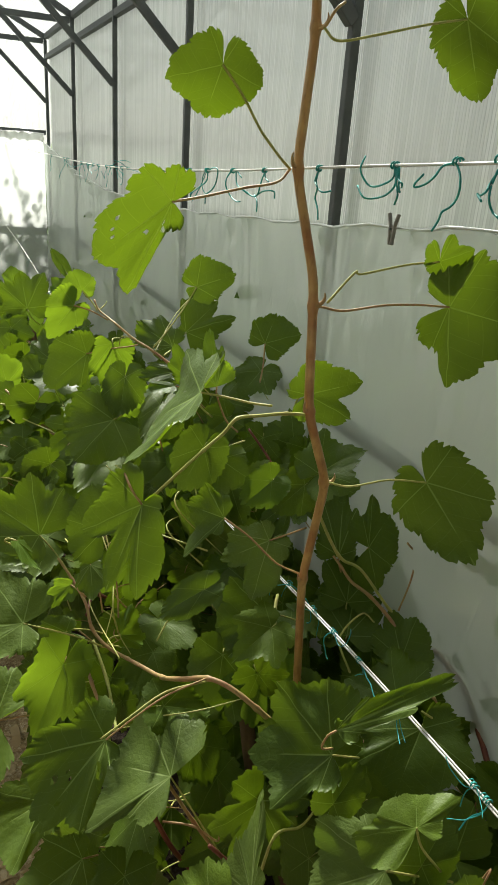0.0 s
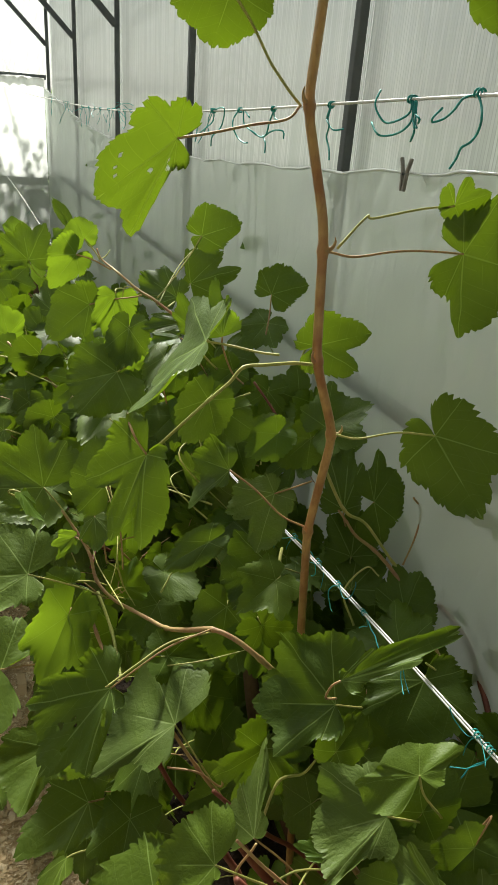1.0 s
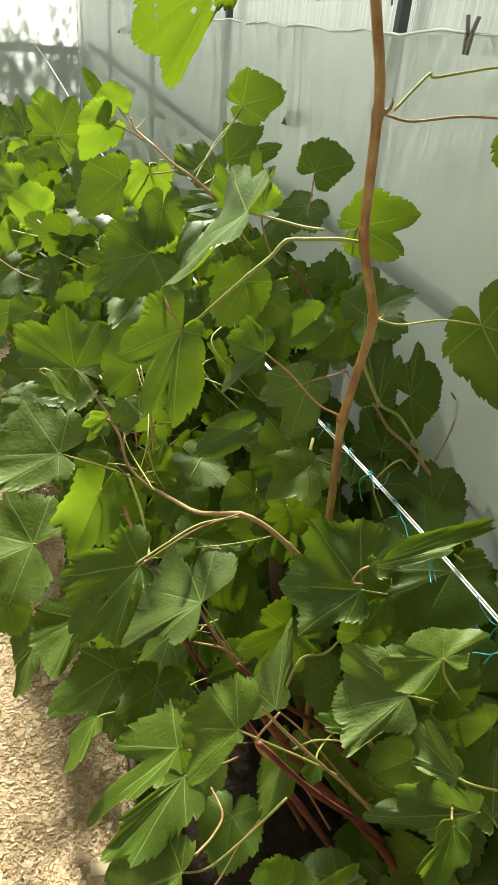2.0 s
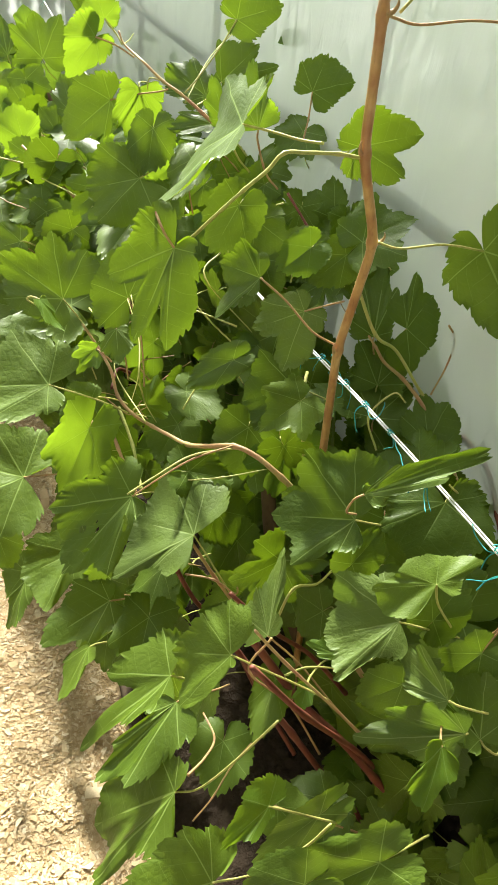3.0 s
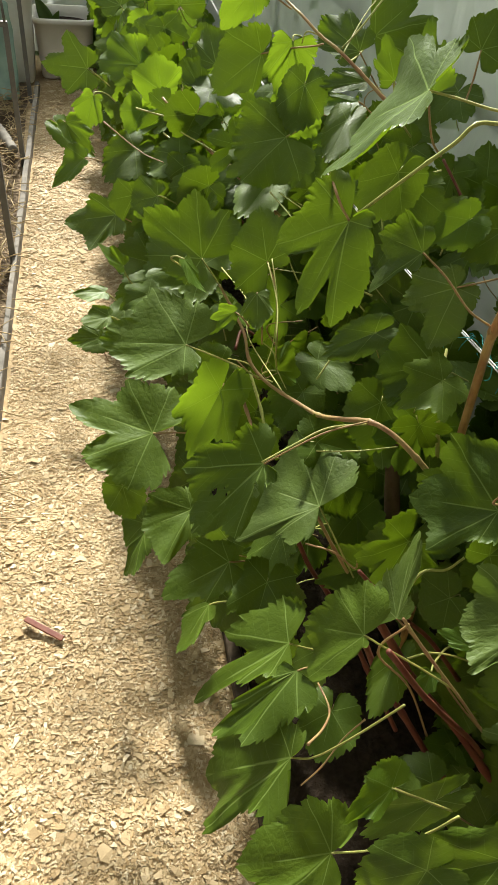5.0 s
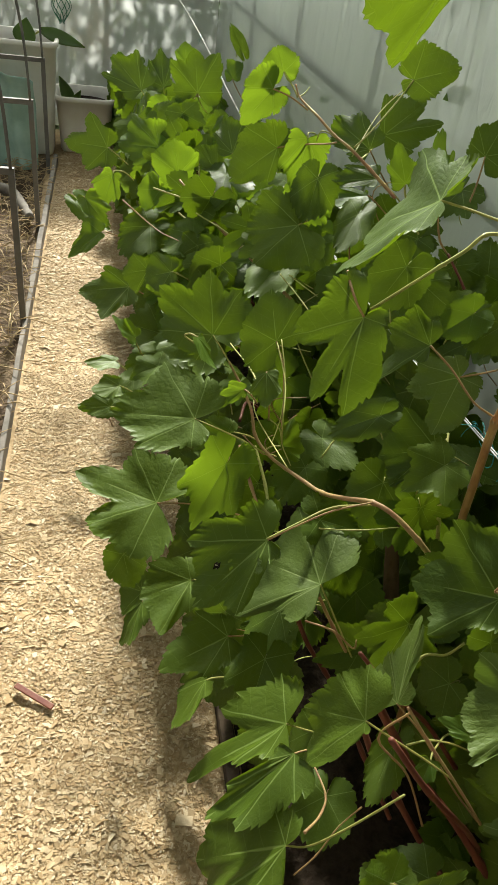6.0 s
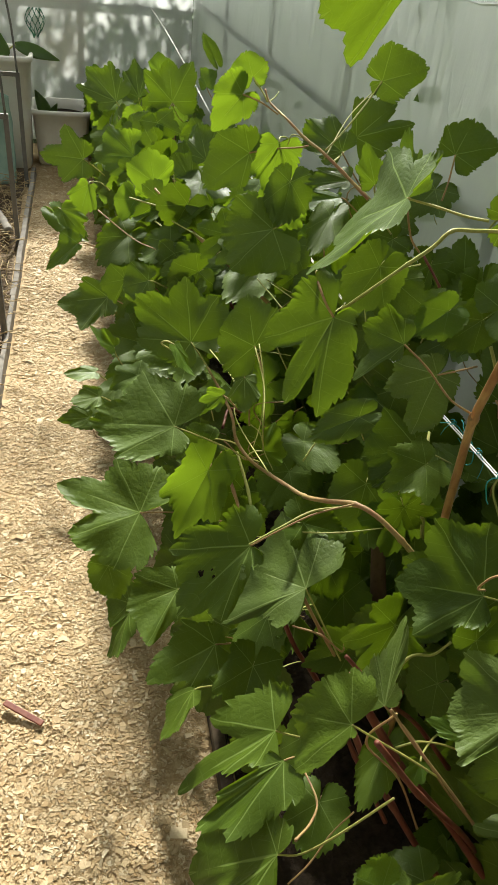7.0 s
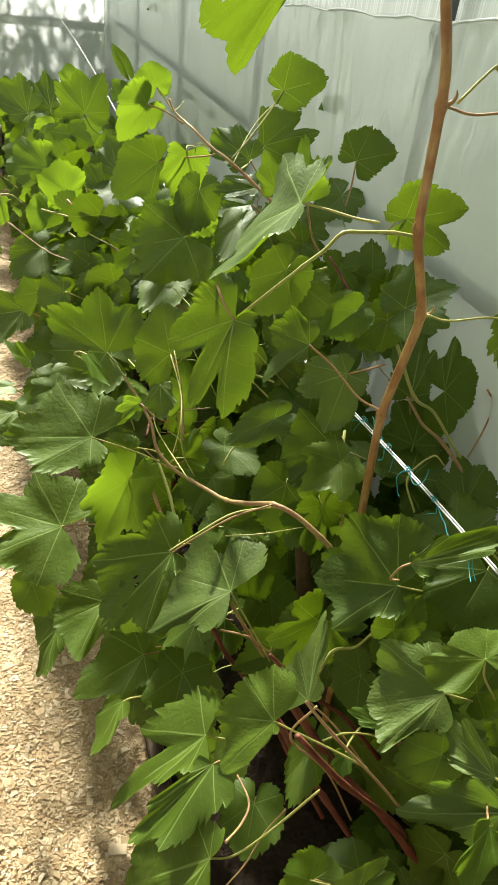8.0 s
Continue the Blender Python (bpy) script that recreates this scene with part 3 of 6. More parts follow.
def loose_ends(*lines):
    """Long loose ends of twine hanging from one knot, and the turns that hold them to the wire."""
    verts, faces = [], []
    top = Vector(lines[0][0])
    turns = [Vector((0.430 + 0.0032 * math.cos(a), top.y + 0.0007 * a, upper_z(top.y) + 0.0032 * math.sin(a))) for a in np.linspace(-6, 6, 20)]
    for line in [smooth_path(q, 5) for q in lines] + [turns]:
        v, f = tube(line, [0.0011] * len(line), 5)
        faces.extend(tuple(i + len(verts) for i in q) for q in f)
        verts.extend(v)
    return link_mesh("tie", verts, faces, TWINE, True, upper_wire, "loose teal twine with long curling ends")


loose_ends(((0.430, 0.634, 1.448), (0.426, 0.628, 1.436), (0.422, 0.637, 1.429), (0.430, 0.670, 1.425), (0.426, 0.678, 1.429), (0.422, 0.685, 1.441), (0.430, 0.691, 1.454)), ((0.430, 0.632, 1.448), (0.426, 0.623, 1.431), (0.422, 0.627, 1.421), (0.430, 0.657, 1.415), (0.426, 0.672, 1.413), (0.422, 0.677, 1.416), (0.430, 0.700, 1.424)), ((0.430, 0.628, 1.448), (0.426, 0.621, 1.436), (0.422, 0.606, 1.431), (0.430, 0.618, 1.427)), ((0.430, 0.632, 1.448), (0.426, 0.622, 1.431), (0.422, 0.611, 1.421), (0.430, 0.626, 1.411)), ((0.430, 0.626, 1.448), (0.426, 0.617, 1.428), (0.422, 0.608, 1.423)))
loose_ends(((0.430, 0.539, 1.453), (0.426, 0.553, 1.449), (0.422, 0.557, 1.440), (0.430, 0.579, 1.433), (0.426, 0.590, 1.429), (0.422, 0.585, 1.433), (0.430, 0.585, 1.441)), ((0.430, 0.541, 1.453), (0.426, 0.529, 1.445), (0.422, 0.520, 1.434), (0.430, 0.532, 1.423), (0.426, 0.534, 1.416), (0.422, 0.539, 1.411), (0.430, 0.553, 1.402), (0.426, 0.555, 1.393)))
loose_ends(((0.430, 0.790, 1.438), (0.426, 0.791, 1.424), (0.422, 0.776, 1.417), (0.430, 0.794, 1.405), (0.426, 0.778, 1.393), (0.422, 0.767, 1.382)), ((0.430, 0.791, 1.438), (0.426, 0.787, 1.421), (0.422, 0.764, 1.413), (0.430, 0.756, 1.415)))
loose_ends(((0.430, 0.947, 1.428), (0.426, 0.935, 1.420), (0.422, 0.914, 1.416)), ((0.430, 0.944, 1.429), (0.426, 0.947, 1.416), (0.422, 0.949, 1.397), (0.430, 0.987, 1.393), (0.426, 1.006, 1.399)), ((0.430, 0.967, 1.396), (0.426, 0.941, 1.402), (0.422, 0.908, 1.405), (0.430, 0.911, 1.403), (0.426, 0.901, 1.396)), ((0.430, 0.977, 1.395), (0.426, 0.958, 1.387), (0.422, 0.948, 1.375)))
loose_ends(((0.430, 0.486, 1.449), (0.426, 0.486, 1.436), (0.422, 0.481, 1.426), (0.430, 0.484, 1.417), (0.426, 0.471, 1.413)), ((0.430, 0.486, 1.447), (0.426, 0.488, 1.438), (0.422, 0.486, 1.432), (0.430, 0.502, 1.428), (0.426, 0.501, 1.429), (0.422, 0.490, 1.424)))
loose_ends(((0.430, 1.065, 1.426), (0.426, 1.079, 1.413), (0.422, 1.071, 1.401), (0.430, 1.070, 1.387), (0.426, 1.036, 1.382), (0.422, 1.011, 1.383)), ((0.430, 1.053, 1.426), (0.426, 1.038, 1.407), (0.422, 1.003, 1.400), (0.430, 0.999, 1.394)), ((0.430, 1.048, 1.424), (0.426, 1.019, 1.416)))
loose_ends(((0.430, 1.178, 1.421), (0.426, 1.170, 1.404), (0.422, 1.197, 1.391), (0.430, 1.255, 1.379), (0.426, 1.255, 1.369)), ((0.430, 1.173, 1.421), (0.426, 1.136, 1.425), (0.422, 1.109, 1.422), (0.430, 1.138, 1.402), (0.426, 1.144, 1.391), (0.422, 1.159, 1.382), (0.430, 1.185, 1.367)))
loose_ends(((0.430, 1.272, 1.416), (0.426, 1.243, 1.400), (0.422, 1.240, 1.372)), ((0.430, 1.275, 1.415), (0.426, 1.264, 1.397), (0.422, 1.280, 1.388), (0.430, 1.362, 1.374)))


# ---- clothespin on the film ----
pin = group("clothespin", "brown-grey wooden clothespin gripping the film edge", "clothespin", (EAST - 0.056, 1.085, 1.345))
for s in (-1, 1):
    bm = bmesh.new()
    box_bm((0.009, 0.006, 0.040), Matrix.Translation((0, s * 0.0065, -0.016)) @ Matrix.Rotation(s * -0.10, 4, "X"), 0.002, bm)
    box_bm((0.009, 0.0055, 0.034), Matrix.Translation((0, s * 0.013, 0.018)) @ Matrix.Rotation(s * -0.38, 4, "X"), 0.002, bm)
    part("jaw", bm, PIN, pin)
spring = [Vector((0.007 * math.cos(a), 0.004 * math.sin(a), -0.002 + 0.0012 * a / 6.28)) for a in np.linspace(0, 18.8, 40)]
v, f = tube(spring, [0.0008] * len(spring), 5)
link_mesh("spring", v, f, STEEL, True, pin, "wire spring")
pin.scale = (0.76, 0.76, 0.76)


# ---- bed frames and hoops on the side bed ----
def bed_frame(y, x, high):
    thing = group("bed_frame", "dark square steel tube frame standing in the side bed", "frame", (x, y, 0), "side bed frames")
    part("upright", box_bm((0.022, 0.022, high), Matrix.Translation((0, 0, high / 2)), 0.002), FRAME_STEEL, thing)
    part("upright", box_bm((0.022, 0.022, high), Matrix.Translation((-0.95, 0, high / 2)), 0.002), FRAME_STEEL, thing)
    part("crossbar", beam_bm((0.011, 0, high + 0.011), (-0.961, 0, high + 0.011), 0.022, 0.022, 0.002), FRAME_STEEL, thing)
    hoop = [(-0.475 + 0.475 * math.cos(a), -0.012, high + 0.02 + 1.05 * math.sin(a)) for a in np.linspace(0.0, math.pi, 15)]
    rod("hoop", hoop, 0.006, FRAME_STEEL, thing, "thin bent steel hoop")
    return thing


for y, x, h in ((2.574, -0.350, 0.590), (3.545, -0.346, 0.585), (4.459, -0.337, 0.590)):
    bed_frame(y, x, h)


# ---- tubs at the end of the path ----
def tub(name, at, r0, r1, high, label, square=0.0):
    """A tapered plastic tub with a rolled rim, hollow inside."""
    thing = group(name, label, "tub", at)
    prof = [(r0 * 0.96, 0.0), (r0, 0.012), (r0 + (r1 - r0) * 0.5, high * 0.5), (r1, high - 0.035), (r1 + 0.016, high - 0.032), (r1 + 0.020, high - 0.008), (r1 + 0.012, high), (r1 - 0.004, high - 0.004), (r1 - 0.008, high - 0.05), (r0 - 0.006, 0.02)]
    n, verts, faces = 48, [], []
    for r, z in prof:
        for k in range(n):
            a = 2 * math.pi * k / n
            c, s = math.cos(a), math.sin(a)
            q = 1.0 / (abs(c) ** 7 + abs(s) ** 7) ** (1 / 7) if square else 1.0
            q = 1 + (q - 1) * square
            verts.append((r * c * q, r * s * q, z))
    for i in range(len(prof) - 1):
        for k in range(n):
            a, b = i * n + k, i * n + (k + 1) % n
            faces.append((a, b, b + n, a + n))
    faces += [tuple(range(n - 1, -1, -1)), tuple(range(len(verts) - n, len(verts)))]
    link_mesh("body", verts, faces, PLASTIC, True, thing)
    soil = bmesh.new()
    bmesh.ops.create_circle(soil, cap_ends=True, radius=r1 * 0.95, segments=32, matrix=Matrix.Translation((0, 0, high - 0.06)))
    part("soil", soil, SOIL, thing, "dark potting soil")
    return thing


tub("plant_tub", (-0.125, 5.06, 0.0), 0.155, 0.175, 0.335, "low white plastic tub beside the end wall", 1.0)
tub("plant_tub", (-0.485, 4.96, 0.0), 0.165, 0.200, 0.64, "tall white plastic tub with a broad-leaved plant", 1.0)



def broad_leaf(parent, base, tip, wide):
    """A thick smooth oval leaf with a shallow keel."""
    b, t = Vector(base), Vector(tip)
    ax = (t - b).normalized()
    side = ax.cross(Vector((0.1, -1, 0.45))).normalized()
    up = side.cross(ax)
    verts, faces = [], []
    for i in range(9):
        s = i / 8
        w = wide * math.sin(math.pi * (0.06 + 0.92 * s) ** 0.8) * 0.5
        for j in range(-3, 4):
            verts.append(b.lerp(t, s) + side * (w * j / 3) + up * (0.10 * wide * abs(j) / 3 - 0.3 * wide * s * s))
    faces = [(i * 7 + j, i * 7 + j + 1, i * 7 + j + 8, i * 7 + j + 7) for i in range(8) for j in range(6)]
    ob = link_mesh("leaf", verts, faces, SHRUB_LEAF, True, parent)
    m = ob.modifiers.new("thick", "SOLIDIFY")
    m.thickness = 0.0025
    return ob


potted = group("potted_plant", "broad-leaved green plant growing in the tall tub", "plant", (-0.47, 4.96, 0.565))
broad_leaf(potted, (0.0, -0.03, 0.03), (0.025, -0.06, 0.155), 0.13)
broad_leaf(potted, (0.10, 0.02, 0.10), (0.347, -0.11, 0.06), 0.080)
rod("stalk", [(0, 0, -0.02), (0.01, 0, 0.02), (0.06, 0.02, 0.07), (0.105, 0.02, 0.10)], 0.005, GREEN_STEM, potted)
low_plant = group("potted_plant", "small green seedling in the low tub", "plant", (-0.20, 5.02, 0.25))
broad_leaf(low_plant, (0, 0, 0.0), (-0.07, -0.03, 0.17), 0.08)
broad_leaf(low_plant, (0, 0, 0.0), (0.05, -0.04, 0.10), 0.05)

bark = tagged(part("bark_piece", box_bm((0.100, 0.013, 0.005), pose(-0.223, 0.970, 0.007, 3, 2, -37), 0.0018), RED_CANE), "reddish brown strip of bark lying on the chips", "bark")

# pale green cover draped over the bed edge
verts, faces = [], []
for i in range(31):
    for j in range(31):
        u, w = i / 30, j / 30
        fold = 0.022 * math.sin(u * 17 + w * 2) + 0.015 * noise.noise((u * 4, w * 5, 2))
        verts.append((-0.40 - 0.42 * u + fold * 0.4, 4.50 + 0.05 * w + fold - 0.10 * w * w, 0.02 + 0.50 * (1 - w) * (1 - 0.08 * (1 - u) ** 3)))
faces = [(i * 31 + j, (i + 1) * 31 + j, (i + 1) * 31 + j + 1, i * 31 + j + 1) for i in range(30) for j in range(30)]
cover = tagged(link_mesh("cover_cloth", verts, faces, CLOTH, True), "pale green garden cloth draped over the side bed", "cloth")
solid = cover.modifiers.new("thick", "SOLIDIFY")
solid.thickness = 0.003

# shrub outside the end wall, whose leaves shade the film
shrub = group("shrub", "leafy green shrub standing outside the greenhouse wall", "shrub", (0.3, 5.82, 0.0), "shrubs round the greenhouse")
rnd = random.Random(31)
for k in range(9):
    x = -1.1 + 0.30 * k
    rod("branch", [(x, 0.05, 0), (x + rnd.uniform(-0.1, 0.1), 0, 0.5), (x + rnd.uniform(-0.2, 0.2), rnd.uniform(-0.1, 0.1), 1.6)], 0.008, OLD_WOOD, shrub)
verts, faces = [], []
for k in range(9300):
    high = rnd.uniform(0.03, 1.13) if k < 9000 else rnd.uniform(1.05, 1.5)
    p = Vector((rnd.uniform(-1.6, 1.3), max(-0.11, rnd.gauss(0.03, 0.10)), high + 0.10 * noise.noise((k * 0.01, 0, 0))))
    d = Vector((rnd.gauss(0, 1), rnd.gauss(0, 1), rnd.gauss(-0.2, 0.7))).normalized()
    s = d.orthogonal().normalized() * rnd.uniform(0.018, 0.034)
    l = d * rnd.uniform(0.05, 0.10)
    q = len(verts)
    verts += [p, p + l * 0.4 + s, p + l * 0.8 + s * 0.6, p + l, p + l * 0.8 - s * 0.6, p + l * 0.4 - s]
    faces.append(tuple(range(q, q + 6)))
link_mesh("foliage", verts, faces, SHRUB_LEAF, False, shrub)
for y in (-0.4, 2.1, 4.3):
    copy_thing(shrub, pose(1.13, y, 0, 0, 0, 90) @ Matrix.Diagonal((1, 1, 0.78, 1)))

# small green net hanging on the end wall
net = group("net_bag", "small green plastic net hanging on the end wall", "net", (-0.262, NORTH - 0.05, 0.70))
verts, faces = [], []
for k in range(10):
    for s in (-1, 1):
        line = [Vector((0.050 * math.cos(a + s * t * 1.6) * (0.35 + 0.9 * math.sin(math.pi * min(1, t + 0.12))), 0.022 * math.sin(a + s * t * 1.6), 0.11 - 0.17 * t)) for a in (2 * math.pi * k / 10,) for t in np.linspace(0, 1, 12)]
        v, f = tube(line, [0.0016] * len(line), 4)
        faces += [tuple(i + len(verts) for i in q) for q in f]
        verts += v
link_mesh("mesh", verts, faces, NET, True, net)

# weathered branch lying in the side bed
line = smooth_path([(-0.62, 4.02, 0.05), (-0.50, 3.90, 0.075), (-0.42, 3.70, 0.06), (-0.385, 3.56, 0.07)], 8)
verts, faces = tube(line, [0.030 - 0.010 * i / len(line) + 0.006 * noise.noise((i * 0.7, 3, 1)) for i in range(len(line))], 10)
tagged(link_mesh("branch_piece", verts, faces, TIMBER, True), "grey weathered branch lying on the side bed soil", "branch")

# dry litter in the side bed
verts, faces = [], []
rnd = random.Random(9)
for k in range(1300):
    x, y = -0.375 - 0.7 * rnd.random() ** 1.6, rnd.uniform(1.2, 4.6)
    a, l = rnd.uniform(0, 6.28), rnd.uniform(0.03, 0.16)
    d = Vector((math.cos(a), math.sin(a), rnd.uniform(-0.1, 0.35))) * l
    p = Vector((x, y, rnd.uniform(0.03, 0.06)))
    v, f = tube([p, p + d * 0.5 + Vector((0, 0, rnd.uniform(0, 0.02))), p + d], [0.0018, 0.0022, 0.0012], 4)
    faces += [tuple(i + len(verts) for i in q) for q in f]
    verts += v
tagged(link_mesh("straw", verts, faces, STRAW, True), "dry straw and stalks littering the side bed", "straw", kind="stuff")


# ---- the vines ----
SHAPES = {
    "round": ((0, 1.0), (0.45, 0.93), (0.62, 0.90), (0.98, 0.93), (1.45, 0.80), (1.95, 0.68), (2.55, 0.50), (2.95, 0.36), (3.02, 0.10)),
    "lobed": ((0, 1.06), (0.10, 0.97), (0.30, 0.86), (0.52, 0.74), (0.75, 0.82), (0.94, 1.0), (1.05, 0.93), (1.25, 0.80), (1.50, 0.66), (1.90, 0.74), (2.45, 0.52), (2.90, 0.38), (3.02, 0.09)),
    "cut": ((0, 1.0), (0.22, 0.93), (0.42, 0.74), (0.50, 0.46), (0.56, 0.46), (0.66, 0.76), (0.80, 0.92), (0.98, 1.0), (1.22, 0.88), (1.40, 0.68), (1.47, 0.46), (1.53, 0.46), (1.64, 0.66), (1.95, 0.82), (2.35, 0.68), (2.90, 0.50), (3.02, 0.09)),
}
SHAPES["folded"] = SHAPES["lobed"]


def leaf_mesh(kind, seed):
    """A vine leaf of unit length along +y, stalk at the origin, upper face up, with toothed edge, lobes and curl."""
    rnd = random.Random(seed)
    stretch = [rnd.uniform(0.93, 1.07) for _ in range(8)]
    prof = SHAPES[kind]
    ka, kr = [p[0] for p in prof], [p[1] for p in prof]
    n = 132
    fold, droop, wave, phase, tip = rnd.uniform(0.02, 0.42), rnd.uniform(0.02, 0.24), rnd.uniform(0.04, 0.11), rnd.uniform(0, 6), rnd.uniform(0.0, 0.5)
    curl = rnd.uniform(0.3, 1.5)
    if kind == "folded":
        fold, droop = rnd.uniform(0.75, 1.0), rnd.uniform(0.05, 0.15)
    rings = (0.14, 0.30, 0.46, 0.62, 0.76, 0.88, 0.955, 1.0)
    verts, uvs, faces = [(0, 0, 0)], [(0, 0)], []
    for s in rings:
        for k in range(n + 1):
            a = -3.0 + 6.0 * k / n
            r = float(np.interp(abs(a), ka, kr)) * (1 + 0.05 * math.sin(a * 2 + phase) * (1 if a > 0 else -0.6))
            tooth = (k * (1 if a > 0 else -1) * 0.25) % 1.0
            big = 0.5 + 0.5 * math.sin(k * 0.9 + stretch[k % 8])
            edge = r * (1 - (0.10 * tooth * (0.35 + 1.0 * big)) * max(0.0, (s - 0.8) / 0.2))
            rr = edge * s
            x, y = rr * math.sin(a), rr * math.cos(a)
            z = fold * abs(x) * (1 - 0.4 * rr) - droop * rr * rr - tip * max(0.0, y - 0.45) ** 2
            z += 1.5 * max(0.0, s - 0.78) ** 2 * curl * max(0.0, math.sin(1.5 * a + 2.3 * phase)) + wave * rr * rr * math.sin(3.1 * a + phase) + 0.022 * rr * rr * math.cos(6.6 * a) + 0.014 * math.sin(9 * x + phase) * math.sin(8 * y)
            z += 0.10 * max(0.0, s - 0.85) * math.sin(5 * a + 2 * phase)
            verts.append((x, y, z))
            uvs.append((x, y))
    m = n + 1
    for k in range(n):
        faces.append((0, k + 2, k + 1))
    for i in range(len(rings) - 1):
        for k in range(n):
            a = 1 + i * m + k
            faces.append((a, a + 1, a + 1 + m, a + m))
    me = bpy.data.meshes.new("leaf")
    me.from_pydata(verts, [], faces)
    layer = me.uv_layers.new(name="flat")
    idx = np.zeros(len(me.loops), dtype=np.int32)
    me.loops.foreach_get("vertex_index", idx)
    layer.data.foreach_set("uv", np.array(uvs, dtype=np.float32)[idx].ravel())
    me.polygons.foreach_set("use_smooth", [True] * len(me.polygons))
    me.materials.append(LEAF)
    return me


LEAF_MESHES = {kind: [leaf_mesh(kind, 10 * i + j) for j in range(5)] for i, kind in enumerate(SHAPES)}
VINES = [
    group("grapevine", "leafy grapevine with one tall tied-up brown cane", "grapevine", (0.50, 0.74, 0.0), "vines along the wall"),
    group("grapevine", "dense leafy grapevine sprawling over the path edge", "grapevine", (0.52, 2.1, 0.0), "vines along the wall"),
    group("grapevine", "dense leafy grapevine near the end wall", "grapevine", (0.52, 4.0, 0.0), "vines along the wall"),
]
BASES = [Vector(v.location) for v in VINES]
pick = random.Random(77)


def vine_of(y):
    return 0 if y < 1.6 else 1 if y < 3.1 else 2


def bite(mesh, seed):
    """A copy of a leaf with a few small holes eaten through it."""
    rnd = random.Random(seed)
    spots = [(rnd.uniform(-0.45, 0.45), rnd.uniform(0.15, 0.75), rnd.uniform(0.018, 0.036)) for _ in range(4)]
    spots += [(x + 0.06, y - 0.05, s * 0.8) for x, y, s in spots[:2]]
    bm = bmesh.new()
    bm.from_mesh(mesh)
    bmesh.ops.subdivide_edges(bm, edges=[e for e in bm.edges if any((Vector(((e.verts[0].co.x + e.verts[1].co.x) / 2, (e.verts[0].co.y + e.verts[1].co.y) / 2)) - Vector((x, y))).length < 0.12 for x, y, s in spots)], cuts=2, use_grid_fill=True)
    gone = [f for f in bm.faces if any((f.calc_center_median().xy - Vector((x, y))).length < s for x, y, s in spots)]
    bmesh.ops.delete(bm, geom=gone, context="FACES")
    made = mesh.copy()
    bm.to_mesh(made)
    bm.free()
    return made


def leaf(kind, at, tip, facing, width, look_of=None, holes=False):
    """One leaf from its stalk to its tip, with its upper face turned to the given side."""
    p, t = Vector(at), Vector(tip)
    yax = (t - p).normalized()
    zax = Vector(facing)
    zax = (zax - yax * zax.dot(yax)).normalized()
    xax = yax.cross(zax)
    long = (t - p).length * 1.03
    m = Matrix((xax, yax, zax)).transposed().to_4x4()
    m.translation = p
    v = vine_of(p.y)
    blade = pick.choice(LEAF_MESHES[kind])
    ob = new("leaf", bite(blade, int(p.y * 1000)) if holes else blade)
    ob.parent = VINES[v]
    wide = width / {"round": 1.66, "lobed": 1.58, "cut": 1.66, "folded": 1.4}[kind]
    ob.matrix_local = Matrix.Translation(-BASES[v]) @ m @ Matrix.Diagonal((wide * pick.choice((-1, 1)), long, (wide + long) / 2, 1))
    ob["root_y"] = p.y
    if look_of:
        ob.material_slots[0].link = "OBJECT"
        ob.material_slots[0].material = look_of
    return ob


def stem(name, r0, r1, *points, material=None, label="", on=None):
    """A shoot or leaf stalk through the given points, thinning to its end, with swollen joints."""
    path = smooth_path(points, 6)
    n = len(path)
    if name == "petiole":
        r0, r1 = r0 * 0.60, r1 * 0.60
    rad = [r0 + (r1 - r0) * i / (n - 1) for i in range(n)]
    if name != "petiole":
        rad = [r * (1.28 if i % 12 == 6 else 1.0) for i, r in enumerate(rad)]
    v = vine_of(path[0].y)
    verts, faces = tube(path, rad, 8)
    if material is None:
        material = pick.choice((PINK_STEM, GREEN_STEM, GREEN_STEM)) if name == "petiole" else RED_CANE if r0 > 0.0048 else pick.choice((PINK_STEM, GREEN_STEM))
    if on is not None:
        back = (Matrix.Translation(BASES[vine_of(on["root_y"])]) @ on.matrix_basis).inverted()
        return link_mesh(name, [back @ q for q in verts], faces, material, True, on, label)
    return link_mesh(name, [q - BASES[v] for q in verts], faces, material, True, VINES[v], label)

LOBE_AT = (-1.95, -0.93, 0.0, 0.93, 1.95)


